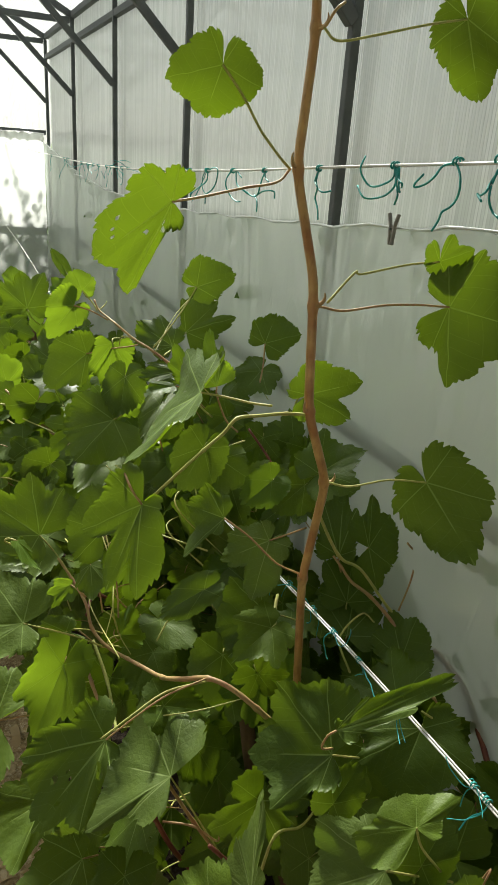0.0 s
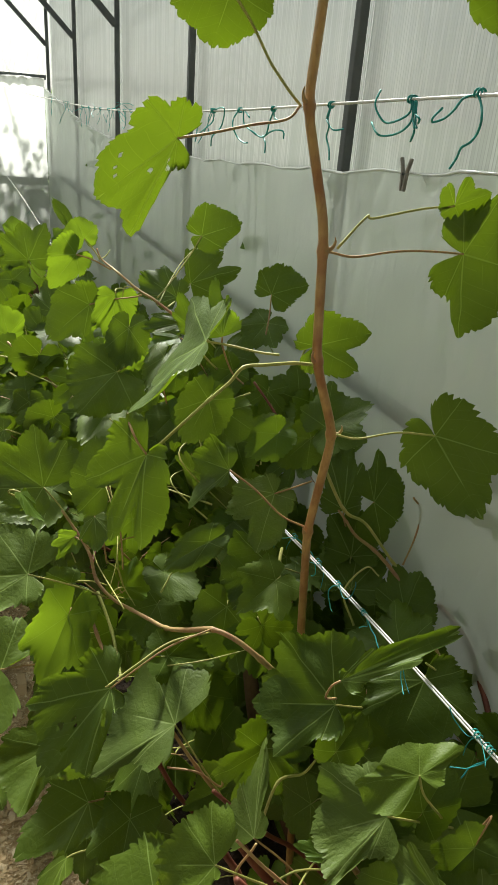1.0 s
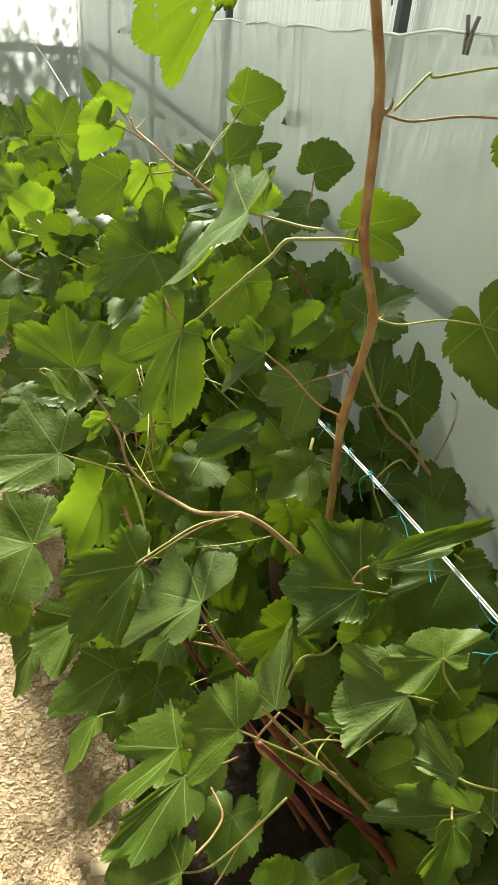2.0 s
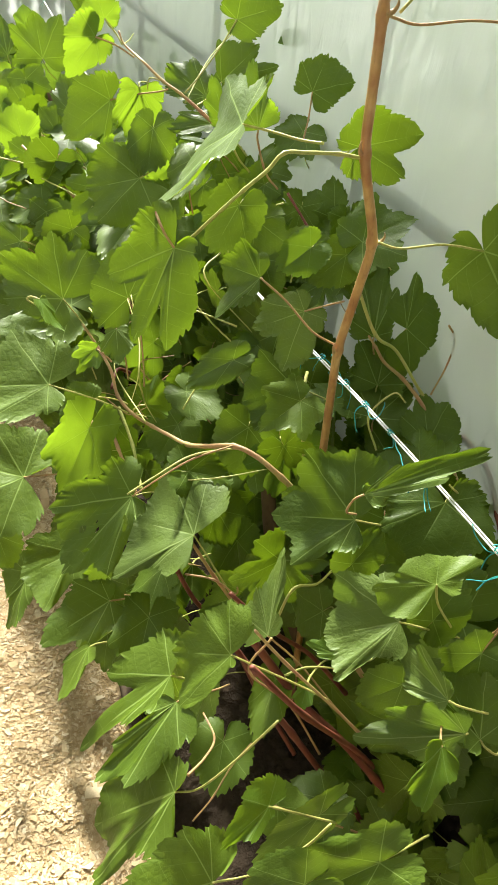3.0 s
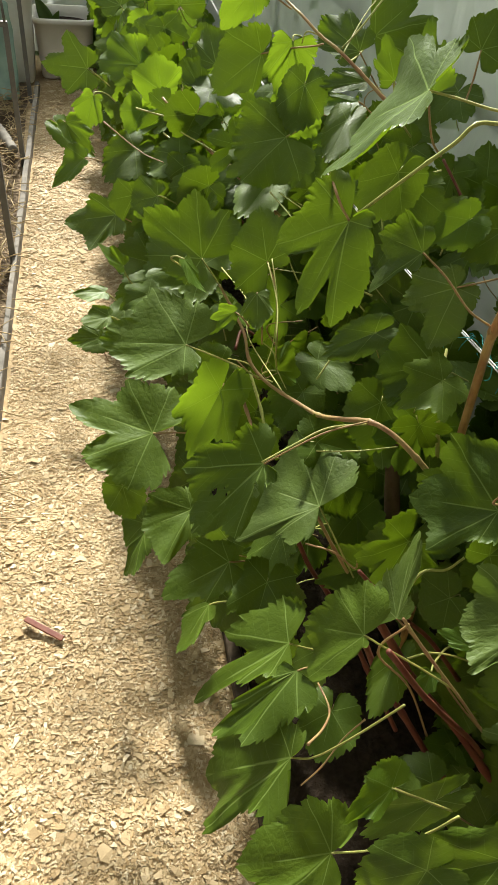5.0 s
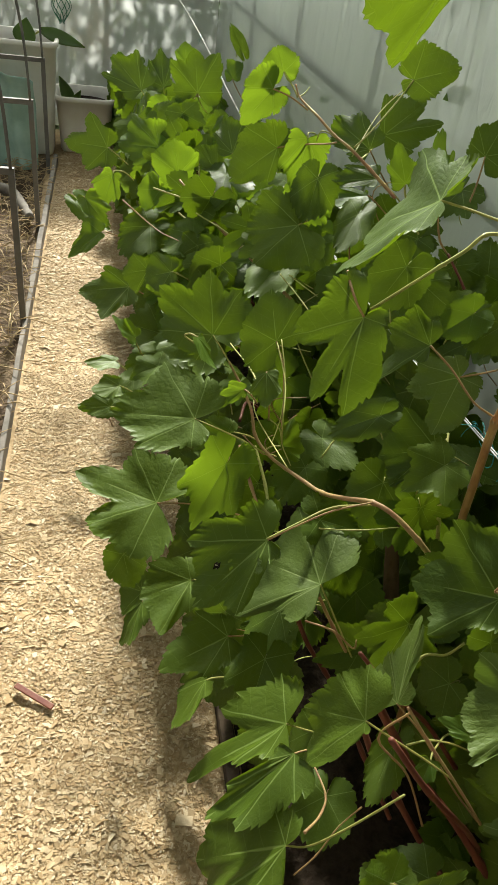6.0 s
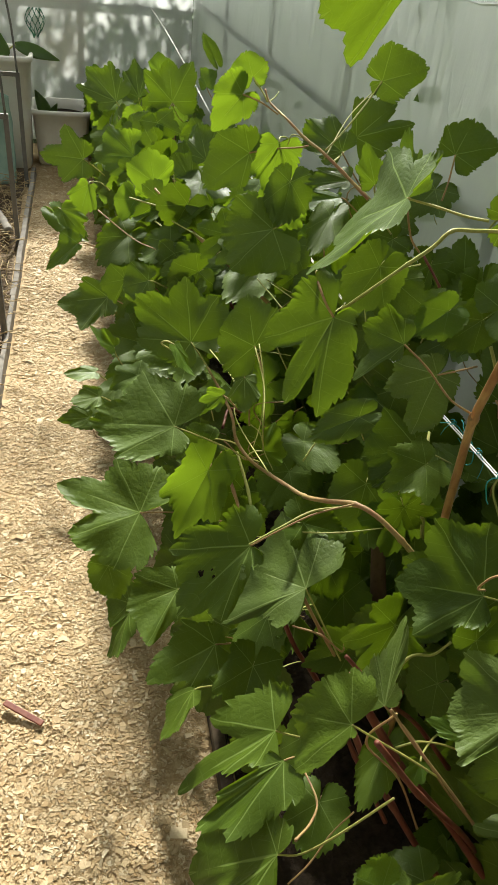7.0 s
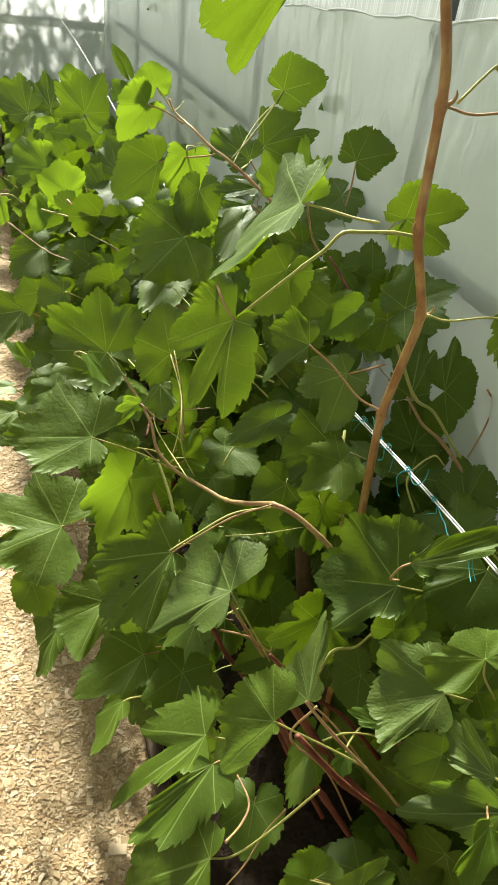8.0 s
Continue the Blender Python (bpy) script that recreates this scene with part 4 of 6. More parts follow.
def blade(lobes, cuts, fold, seed):
    """A vine leaf of unit length with five lobes of given angles and lengths, sinuses between them and a toothed edge."""
    rnd = random.Random(seed)
    la, lr = [a for a, r in lobes], [r for a, r in lobes]
    gap = 2 * math.pi - (la[4] - la[0])
    ext = max(0.05, min(0.44 * gap, 1.0))
    ka, kr, kc = [la[0] - ext, la[0] - 0.86 * ext, la[0] - 0.45 * ext], [0.14 * lr[0], 0.66 * lr[0], 0.93 * lr[0]], [-3.05, -2.9, -2.4]
    for i in range(5):
        ka, kr, kc = ka + [la[i] - 0.07, la[i], la[i] + 0.07], kr + [0.945 * lr[i], 1.02 * lr[i], 0.945 * lr[i]], kc + [LOBE_AT[i] - 0.05, LOBE_AT[i], LOBE_AT[i] + 0.05]
        if i < 4:
            span, less, more = la[i + 1] - la[i], min(lr[i], lr[i + 1]), max(lr[i], lr[i + 1])
            low = (1 - 0.85 * cuts[i]) * (0.7 * less + 0.3 * more)
            deep = cuts[i] > 0.3
            for f, top, share in ((0.28 if deep else 0.24, lr[i], 0.62), (0.42, lr[i], 0.15), (0.5, 0.0, 0.0), (0.58, lr[i + 1], 0.15), (0.72 if deep else 0.76, lr[i + 1], 0.62)):
                if deep or 0.42 > f or f > 0.58 or f == 0.5:
                    ka.append(la[i] + span * f)
                    kr.append(top * share + low * (1 - share))
                    kc.append(LOBE_AT[i] + (LOBE_AT[i + 1] - LOBE_AT[i]) * f)
    ka, kr, kc = ka + [la[4] + 0.45 * ext, la[4] + 0.86 * ext, la[4] + ext], kr + [0.93 * lr[4], 0.66 * lr[4], 0.14 * lr[4]], kc + [2.4, 2.9, 3.05]
    n = 208
    ang = np.linspace(ka[0], ka[-1], n + 1)
    rad, can = np.interp(ang, ka, kr), np.interp(ang, ka, kc)
    rad = np.convolve(np.concatenate([rad[:2], rad, rad[-2:]]), (0.05, 0.2, 0.5, 0.2, 0.05), "valid")
    arc = np.concatenate([[0], np.cumsum(np.hypot(np.diff(rad), rad[:-1] * np.diff(ang)))])
    mid = arc[int(np.argmin(np.abs(ang)))]
    step = rnd.uniform(0.07, 0.10)
    droop, wave, phase, lift = rnd.uniform(0.04, 0.16), rnd.uniform(0.03, 0.07), rnd.uniform(0, 6), rnd.uniform(0.2, 1.1)
    rings = (0.14, 0.30, 0.46, 0.62, 0.76, 0.88, 0.955, 1.0)
    verts, uvs, faces = [(0, 0, 0)], [(0, 0)], []
    for s in rings:
        for k in range(n + 1):
            a, c, r = ang[k], can[k], rad[k]
            q = abs(arc[k] - mid) / step + 0.35 * math.sin(arc[k] * 7 + phase)
            tooth = (q % 1.0) ** 1.3 * (0.55 + 0.45 * math.sin(1.7 * math.floor(q) + phase))
            rr = (r - 0.075 * tooth * max(0.0, (s - 0.80) / 0.20) * min(1.0, r / 0.5)) * s
            x, y = rr * math.sin(a), rr * math.cos(a)
            z = fold * abs(rr * math.sin(max(-1.57, min(1.57, c)))) * (1 - 0.35 * rr) - droop * rr * rr
            z += wave * rr * rr * math.sin(3.1 * c + phase) + 0.035 * rr * rr * math.cos(6.76 * c) + 0.012 * math.sin(9 * x + phase) * math.sin(8 * y)
            z += 1.3 * max(0.0, s - 0.78) ** 2 * lift * max(0.0, math.sin(1.5 * c + 2.3 * phase)) + 0.09 * max(0.0, s - 0.85) * math.sin(5 * c + 2 * phase)
            verts.append((x, y, z))
            uvs.append((s * (0.35 + 0.65 * r) * math.sin(c), s * (0.35 + 0.65 * r) * math.cos(c)))
    m = n + 1
    for k in range(n):
        faces.append((0, k + 2, k + 1))
    for i in range(len(rings) - 1):
        for k in range(n):
            a = 1 + i * m + k
            faces.append((a, a + 1, a + 1 + m, a + m))
    me = bpy.data.meshes.new("leaf")
    me.from_pydata(verts, [], faces)
    layer = me.uv_layers.new(name="flat")
    idx = np.zeros(len(me.loops), dtype=np.int32)
    me.loops.foreach_get("vertex_index", idx)
    layer.data.foreach_set("uv", np.array(uvs, dtype=np.float32)[idx].ravel())
    me.polygons.foreach_set("use_smooth", [True] * len(me.polygons))
    me.materials.append(LEAF)
    return me


def hero_leaf(at, tip, facing, lobes, cuts, fold, look_of=None, holes=False, stalk=()):
    """One leaf of its own outline, with its stalk running back through the given points."""
    p, t = Vector(at), Vector(tip)
    yax, zax = t.normalized(), Vector(facing)
    zax = (zax - yax * zax.dot(yax)).normalized()
    m = Matrix((yax.cross(zax), yax, zax)).transposed().to_4x4()
    m.translation = p
    v = vine_of(p.y)
    mesh = blade(lobes, cuts, fold, int(abs(p.x * 977 + p.y * 7919 + p.z * 104729)))
    ob = new("leaf", bite(mesh, int(p.y * 1000)) if holes else mesh)
    ob.parent = VINES[v]
    ob.matrix_local = Matrix.Translation(-BASES[v]) @ m @ Matrix.Scale(t.length, 4)
    ob["root_y"] = p.y
    if look_of:
        ob.material_slots[0].link = "OBJECT"
        ob.material_slots[0].material = look_of
    if not stalk:
        deep = p - zax * 0.035 - yax * 0.03 + Vector((0.02, 0.01, -0.02))
        stalk = (p - zax * 0.012 - yax * 0.012, deep, deep + Vector((0.03, 0.02, -0.03)))
    stem("petiole", 0.0020 + 0.0004 * p.y, 0.0024 + 0.0004 * p.y, p, *stalk, on=ob)
    return ob


hero_leaf((0.086, 1.061, 0.674), (-0.148, 0.038, -0.009), (-0.181, -0.507, 0.843), ((-1.58, 0.38), (-0.60, 0.77), (0.00, 1.00), (0.99, 0.82), (1.78, 0.56)), (0.1, 0.1, 0.2, 0.12), 0.14, stalk=((0.165, 1.05, 0.639), (0.217, 1.04, 0.61)))
hero_leaf((0.143, 1.27, 0.724), (-0.105, 0.072, 0.07), (-0.074, -0.748, 0.66), ((-1.71, 0.43), (-0.67, 0.75), (0.00, 1.00), (0.79, 0.90), (1.39, 0.74)), (0.1, 0.12, 0.3, 0.22), 0.14, stalk=((0.172, 1.26, 0.682), (0.198, 1.22, 0.643)))
hero_leaf((0.253, 1.2, 0.753), (-0.012, 0.059, 0.082), (-0.442, -0.76, 0.476), ((-2.09, 0.78), (-0.97, 0.77), (0.00, 1.00), (0.69, 0.84), (1.37, 0.45)), (0.08, 0.08, 0.08, 0.05), 0.14, stalk=((0.266, 1.17, 0.715), (0.266, 1.13, 0.658), (0.261, 1.1, 0.62)))
hero_leaf((0.196, 0.7, 1.07), (-0.05, -0.023, -0.094), (-0.667, -0.56, 0.491), ((-1.75, 0.29), (-0.40, 0.99), (0.00, 1.00), (0.79, 0.81), (1.92, 0.53)), (0.12, 0.58, 0.6, 0.25), 0.12, stalk=((0.188, 0.71, 1.082), (0.184, 0.73, 1.095), (0.187, 0.75, 1.099)))
hero_leaf((0.34, 0.8, 0.979), (-0.033, 0.066, -0.007), (-0.818, -0.358, 0.45), ((-1.23, 0.38), (-0.97, 1.18), (0.00, 1.00), (0.69, 0.83), (1.20, 0.47)), (0.2, 0.35, 0.12, 0.1), 0.14, stalk=((0.376, 0.79, 0.949), (0.418, 0.78, 0.904), (0.459, 0.785, 0.876)))
hero_leaf((0.464, 0.9, 0.867), (-0.088, -0.005, -0.02), (-0.127, -0.661, 0.739), ((-2.40, 0.43), (-0.85, 1.16), (0.00, 1.00), (0.55, 0.79), (1.61, 0.41)), (0.3, 0.4, 0.1, 0.15), 0.1, look_of=LEAF_PALE, stalk=((0.495, 0.9, 0.873), (0.548, 0.93, 0.862)))
hero_leaf((0.479, 0.92, 0.71), (-0.081, 0.041, -0.047), (-0.604, -0.607, 0.517), ((-0.95, 0.46), (-0.57, 1.01), (0.00, 1.00), (1.06, 0.88), (1.62, 0.44)), (0.1, 0.08, 0.1, 0.2), 0.14, stalk=((0.521, 0.93, 0.685), (0.576, 0.95, 0.645)))
hero_leaf((0.422, 1.03, 0.961), (-0.021, -0.043, -0.052), (-0.473, -0.583, 0.661), ((-1.84, 0.67), (-1.01, 0.93), (0.00, 1.00), (1.31, 0.72), (2.41, 0.88)), (0.1, 0.12, 0.12, 0.1), 0.14, stalk=((0.447, 1.06, 0.968), (0.496, 1.1, 0.961)))
hero_leaf((0.528, 1.49, 1.17), (0.094, -0.002, 0.03), (-0.162, -0.874, 0.457), ((-2.11, 0.43), (-1.05, 0.78), (0.00, 1.00), (0.87, 0.57), (2.96, 0.29)), (0.05, 0.06, 0.1, 0.1), 0.14, stalk=((0.493, 1.47, 1.128), (0.443, 1.44, 1.08), (0.414, 1.43, 1.053)))
hero_leaf((0.578, 1.7, 1.016), (0.077, -0.017, 0.086), (-0.558, -0.753, 0.347), ((-1.43, 0.22), (-0.94, 0.77), (0.00, 1.00), (0.49, 1.15), (1.18, 0.71)), (0.08, 0.08, 0.42, 0.12), 0.14, stalk=((0.513, 1.6, 1.004), (0.459, 1.5, 1.014)))
hero_leaf((0.603, 1.271, 1.096), (0.027, 0.015, 0.061), (-0.522, -0.745, 0.416), ((-1.32, 0.57), (-0.78, 0.83), (0.00, 1.00), (0.98, 1.14), (1.78, 0.70)), (0.04, 0.05, 0.06, 0.06), 0.14, stalk=((0.597, 1.26, 1.053), (0.588, 1.25, 1.02)))
hero_leaf((0.389, 0.98, 1.11), (0.008, 0.065, 0.079), (-0.244, -0.736, 0.631), ((-0.74, 0.53), (-0.45, 0.73), (0.00, 1.00), (0.23, 0.69), (0.41, 0.45)), (0.1, 0.2, 0.2, 0.1), 0.1, look_of=LEAF_SUNLIT)
hero_leaf((0.36, 1.04, 1.108), (-0.014, 0.029, 0.052), (-0.216, -0.878, 0.427), ((-1.32, 0.38), (-0.58, 0.66), (0.00, 1.00), (0.64, 0.58), (1.01, 0.48)), (0.1, 0.15, 0.15, 0.1), 0.1, look_of=LEAF_SUNLIT)
hero_leaf((0.297, 0.8, 1.165), (-0.048, 0.102, -0.075), (-0.778, 0.093, 0.621), ((-1.44, 0.38), (-0.63, 1.07), (0.00, 1.00), (0.95, 0.92), (1.79, 0.49)), (0.25, 0.2, 0.3, 0.35), 0.14, stalk=((0.326, 0.785, 1.162), (0.353, 0.765, 1.159), (0.372, 0.745, 1.161)))
hero_leaf((0.462, 1.4, 1.006), (-0.081, 0.035, -0.019), (-0.385, -0.46, 0.8), ((-0.80, 0.29), (-0.29, 0.77), (0.00, 1.00), (0.43, 0.82), (1.01, 0.42)), (0.05, 0.05, 0.05, 0.05), 0.14)
hero_leaf((0.296, 1.6, 1.143), (-0.015, 0.021, 0.046), (-0.281, -0.903, 0.325), ((-1.61, 0.69), (-0.84, 0.95), (0.00, 1.00), (1.10, 0.79), (2.09, 0.56)), (0.06, 0.06, 0.06, 0.05), 0.14, look_of=LEAF_SUNLIT, stalk=((0.315, 1.58, 1.12), (0.321, 1.56, 1.107)))
hero_leaf((0.274, 1.58, 1.114), (-0.062, -0.025, -0.066), (0.033, -0.945, 0.326), ((-1.69, 0.42), (-0.81, 0.53), (0.00, 1.00), (0.81, 0.70), (1.86, 0.58)), (0.06, 0.08, 0.08, 0.06), 0.14, look_of=LEAF_SUNLIT, stalk=((0.307, 1.56, 1.106), (0.341, 1.54, 1.089)))
hero_leaf((0.353, 1.55, 1.033), (-0.024, -0.035, -0.108), (-0.181, -0.924, 0.336), ((-1.29, 0.47), (-0.66, 0.80), (0.00, 1.00), (0.53, 0.76), (1.24, 0.38)), (0.08, 0.35, 0.15, 0.08), 0.14, look_of=LEAF_SUNLIT)
hero_leaf((0.304, 1.6, 0.997), (-0.102, -0.011, -0.075), (-0.291, -0.805, 0.517), ((-1.29, 0.37), (-0.71, 0.62), (0.00, 1.00), (1.16, 0.70), (1.99, 0.46)), (0.06, 0.08, 0.1, 0.06), 0.14, stalk=((0.34, 1.56, 1.017), (0.381, 1.5, 1.038), (0.393, 1.48, 1.047)))
hero_leaf((0.327, 1.43, 0.894), (-0.111, -0.003, -0.018), (-0.088, -0.742, 0.664), ((-1.66, 0.81), (-0.60, 1.16), (0.00, 1.00), (0.90, 0.92), (1.72, 0.56)), (0.08, 0.1, 0.1, 0.05), 0.14, stalk=((0.356, 1.43, 0.912), (0.384, 1.44, 0.941), (0.4, 1.45, 0.965)))
hero_leaf((0.504, 1.58, 1.013), (-0.071, 0.074, 0.044), (-0.23, -0.65, 0.724), ((-1.09, 0.49), (-0.60, 0.83), (0.00, 1.00), (0.57, 0.85), (1.11, 0.47)), (0.05, 0.05, 0.05, 0.05), 0.14)
hero_leaf((0.481, 1.48, 0.947), (-0.081, 0.029, -0.021), (-0.341, -0.318, 0.885), ((-0.88, 0.37), (-0.61, 0.80), (0.00, 1.00), (0.40, 0.72), (1.06, 0.15)), (0.05, 0.1, 0.1, 0.05), 0.14, look_of=LEAF_SUNLIT)
hero_leaf((0.168, 2.2, 0.744), (-0.017, 0.038, 0.091), (-0.266, -0.905, 0.332), ((-2.02, 0.56), (-0.84, 0.99), (0.00, 1.00), (0.94, 0.85), (1.54, 0.48)), (0.06, 0.1, 0.1, 0.06), 0.14, look_of=LEAF_SUNLIT)
hero_leaf((0.109, 2.15, 0.708), (-0.045, -0.024, -0.059), (-0.302, -0.78, 0.548), ((-3.19, 0.18), (-0.63, 0.52), (0.00, 1.00), (1.01, 0.90), (1.93, 0.82)), (0.05, 0.08, 0.08, 0.05), 0.14, look_of=LEAF_SUNLIT, stalk=((0.164, 2.1, 0.716), (0.215, 2.05, 0.72)))
hero_leaf((0.144, 2.6, 0.703), (-0.145, 0.062, -0.009), (-0.318, -0.653, 0.687), ((-1.56, 0.33), (-0.75, 0.70), (0.00, 1.00), (0.69, 1.05), (1.20, 0.66)), (0.06, 0.1, 0.1, 0.06), 0.14, look_of=LEAF_SUNLIT)
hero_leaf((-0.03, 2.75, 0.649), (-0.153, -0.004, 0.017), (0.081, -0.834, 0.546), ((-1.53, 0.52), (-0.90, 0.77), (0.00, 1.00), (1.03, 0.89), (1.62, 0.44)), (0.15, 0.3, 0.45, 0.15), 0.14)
hero_leaf((-0.021, 2.35, 0.684), (-0.038, -0.039, -0.099), (-0.235, -0.868, 0.437), ((-1.25, 0.28), (-0.56, 0.73), (0.00, 1.00), (0.81, 0.67), (1.50, 0.29)), (0.05, 0.08, 0.08, 0.05), 0.14, look_of=LEAF_SUNLIT)
hero_leaf((-0.107, 2.2, 0.657), (0.068, -0.048, -0.062), (0.173, -0.679, 0.713), ((-1.07, 0.46), (-0.57, 0.83), (0.00, 1.00), (0.49, 0.65), (1.78, 0.29)), (0.1, 0.25, 0.2, 0.1), 0.14, look_of=LEAF_SUNLIT)
hero_leaf((-0.063, 2.1, 0.592), (-0.098, 0.012, -0.088), (-0.635, -0.417, 0.65), ((-1.25, 0.26), (-0.44, 0.61), (0.00, 1.00), (1.16, 0.69), (2.37, 0.23)), (0.1, 0.15, 0.25, 0.1), 0.14, look_of=LEAF_SUNLIT)
hero_leaf((0.356, 3.3, 0.744), (-0.016, 0.061, 0.16), (-0.159, -0.927, 0.34), ((-1.48, 0.61), (-0.69, 0.97), (0.00, 1.00), (0.59, 1.07), (1.61, 0.64)), (0.15, 0.25, 0.25, 0.15), 0.14)
hero_leaf((0.319, 3.45, 0.827), (-0.007, 0.046, 0.08), (-0.213, -0.856, 0.472), ((-1.30, 0.48), (-0.73, 0.76), (0.00, 1.00), (0.75, 0.76), (1.32, 0.56)), (0.05, 0.06, 0.06, 0.05), 0.14, look_of=LEAF_SUNLIT)
hero_leaf((0.139, 3.6, 0.673), (-0.128, 0.138, 0.112), (-0.205, -0.724, 0.659), ((-1.05, 0.42), (-0.51, 0.89), (0.00, 1.00), (0.55, 0.84), (0.94, 0.51)), (0.12, 0.2, 0.2, 0.12), 0.14)
hero_leaf((0.245, 3.65, 0.683), (-0.011, 0.133, 0.138), (-0.101, -0.719, 0.688), ((-1.08, 0.32), (-0.41, 0.75), (0.00, 1.00), (0.35, 0.81), (0.70, 0.28)), (0.08, 0.1, 0.1, 0.08), 0.14)
hero_leaf((0.237, 3, 0.661), (-0.021, 0.071, 0.094), (-0.132, -0.803, 0.582), ((-1.26, 0.47), (-0.68, 0.73), (0.00, 1.00), (0.63, 0.95), (1.23, 0.47)), (0.06, 0.08, 0.08, 0.06), 0.14)
hero_leaf((0.275, 1.95, 0.882), (-0.014, 0.075, 0.076), (-0.055, -0.713, 0.699), ((-1.11, 0.39), (-0.62, 0.68), (0.00, 1.00), (0.46, 0.90), (0.75, 0.40)), (0.06, 0.08, 0.08, 0.06), 0.14)
hero_leaf((0.249, 2, 0.806), (-0.044, 0.057, 0.064), (-0.065, -0.765, 0.64), ((-1.32, 0.33), (-0.66, 0.61), (0.00, 1.00), (0.52, 0.94), (1.08, 0.44)), (0.06, 0.08, 0.08, 0.06), 0.14)
hero_leaf((0.482, 3.2, 0.829), (-0.019, 0.066, 0.061), (-0.411, -0.68, 0.607), ((-1.37, 0.31), (-0.44, 0.56), (0.00, 1.00), (0.88, 0.84), (1.72, 0.42)), (0.06, 0.1, 0.1, 0.06), 0.14, look_of=LEAF_SUNLIT)
hero_leaf((0.011, 1.9, 0.519), (-0.14, -0.007, -0.015), (-0.051, -0.651, 0.757), ((-1.29, 0.45), (-0.81, 0.92), (0.00, 1.00), (0.79, 0.63), (1.59, 0.33)), (0.1, 0.25, 0.2, 0.1), 0.14)
hero_leaf((0.05, 1.75, 0.639), (-0.067, 0.018, -0.022), (-0.366, -0.822, 0.436), ((-1.20, 0.53), (-0.88, 0.96), (0.00, 1.00), (0.93, 0.81), (1.45, 0.46)), (0.06, 0.1, 0.1, 0.06), 0.14)
hero_leaf((0.102, 1.7, 0.658), (-0.066, 0.007, -0.018), (-0.263, -0.655, 0.708), ((-1.52, 0.49), (-0.98, 0.93), (0.00, 1.00), (1.02, 0.98), (1.84, 0.59)), (0.06, 0.1, 0.08, 0.06), 0.14)
hero_leaf((0.004, 1.45, 0.614), (-0.048, 0.013, 0.05), (0.523, -0.555, 0.647), ((-1.40, 0.35), (-0.62, 0.62), (0.00, 1.00), (0.36, 0.68), (0.95, 0.38)), (0.06, 0.1, 0.1, 0.06), 0.14, look_of=LEAF_SUNLIT)
hero_leaf((-0.039, 1.45, 0.552), (-0.069, -0.006, 0.003), (0.058, -0.177, 0.982), ((-1.19, 0.44), (-0.65, 0.80), (0.00, 1.00), (0.49, 0.52), (1.70, 0.22)), (0.06, 0.1, 0.1, 0.06), 0.14)
hero_leaf((-0.034, 1.32, 0.571), (-0.061, -0.011, -0.004), (0.015, -0.44, 0.898), ((-1.07, 0.49), (-0.55, 0.89), (0.00, 1.00), (0.80, 0.69), (1.55, 0.36)), (0.06, 0.1, 0.1, 0.06), 0.14)
hero_leaf((-0.056, 1.22, 0.589), (-0.063, 0, -0.002), (-0.035, -0.582, 0.813), ((-1.12, 0.24), (-0.47, 0.64), (0.00, 1.00), (0.63, 0.70), (1.26, 0.28)), (0.06, 0.1, 0.1, 0.06), 0.14)
hero_leaf((0.089, 1.12, 0.804), (0.03, -0.031, -0.048), (0.636, -0.399, 0.66), ((-1.14, 0.27), (-0.42, 0.52), (0.00, 1.00), (0.60, 0.70), (1.05, 0.38)), (0.1, 0.1, 0.1, 0.1), 0.14, look_of=LEAF_SUNLIT)
hero_leaf((0.168, 1.06, 0.737), (-0.042, 0.009, -0.016), (-0.366, -0.775, 0.516), ((-1.11, 0.36), (-0.56, 0.83), (0.00, 1.00), (0.62, 0.68), (1.69, 0.25)), (0.1, 0.25, 0.25, 0.1), 0.14, look_of=LEAF_SUNLIT, stalk=((0.179, 1.05, 0.732), (0.192, 1.05, 0.714)))
hero_leaf((0.203, 1.06, 0.772), (-0.007, -0.051, -0.039), (-0.309, -0.548, 0.777), ((-1.03, 0.39), (-0.58, 0.77), (0.00, 1.00), (0.62, 0.75), (1.07, 0.34)), (0.05, 0.06, 0.06, 0.05), 0.14, stalk=((0.218, 1.07, 0.718), (0.227, 1.08, 0.655)))
hero_leaf((0.266, 1.1, 0.578), (0.064, 0.014, -0.019), (0.343, -0.663, 0.666), ((-1.49, 0.70), (-1.05, 1.01), (0.00, 1.00), (0.54, 0.76), (1.34, 0.40)), (0.05, 0.1, 0.1, 0.05), 0.14, look_of=LEAF_SUNLIT)
hero_leaf((0.173, 1.17, 0.557), (-0.069, -0.018, -0.031), (-0.19, -0.604, 0.774), ((-1.30, 0.83), (-0.74, 1.08), (0.00, 1.00), (1.09, 0.71), (2.57, 0.40)), (0.06, 0.1, 0.1, 0.06), 0.14)
hero_leaf((0.026, 1.047, 0.488), (-0.152, 0.077, 0.023), (-0.117, -0.484, 0.867), ((-1.54, 0.70), (-0.74, 0.82), (0.00, 1.00), (0.77, 0.71), (1.58, 0.60)), (0.12, 0.5, 0.32, 0.12), 0.1, stalk=((0.092, 1.04, 0.488), (0.155, 1.02, 0.486), (0.181, 1.01, 0.483)))
hero_leaf((0.097, 1, 0.317), (-0.104, -0.024, -0.017), (-0.031, -0.469, 0.883), ((-1.18, 0.59), (-0.71, 1.17), (0.00, 1.00), (0.72, 0.86), (1.73, 0.47)), (0.08, 0.1, 0.08, 0.1), 0.14)
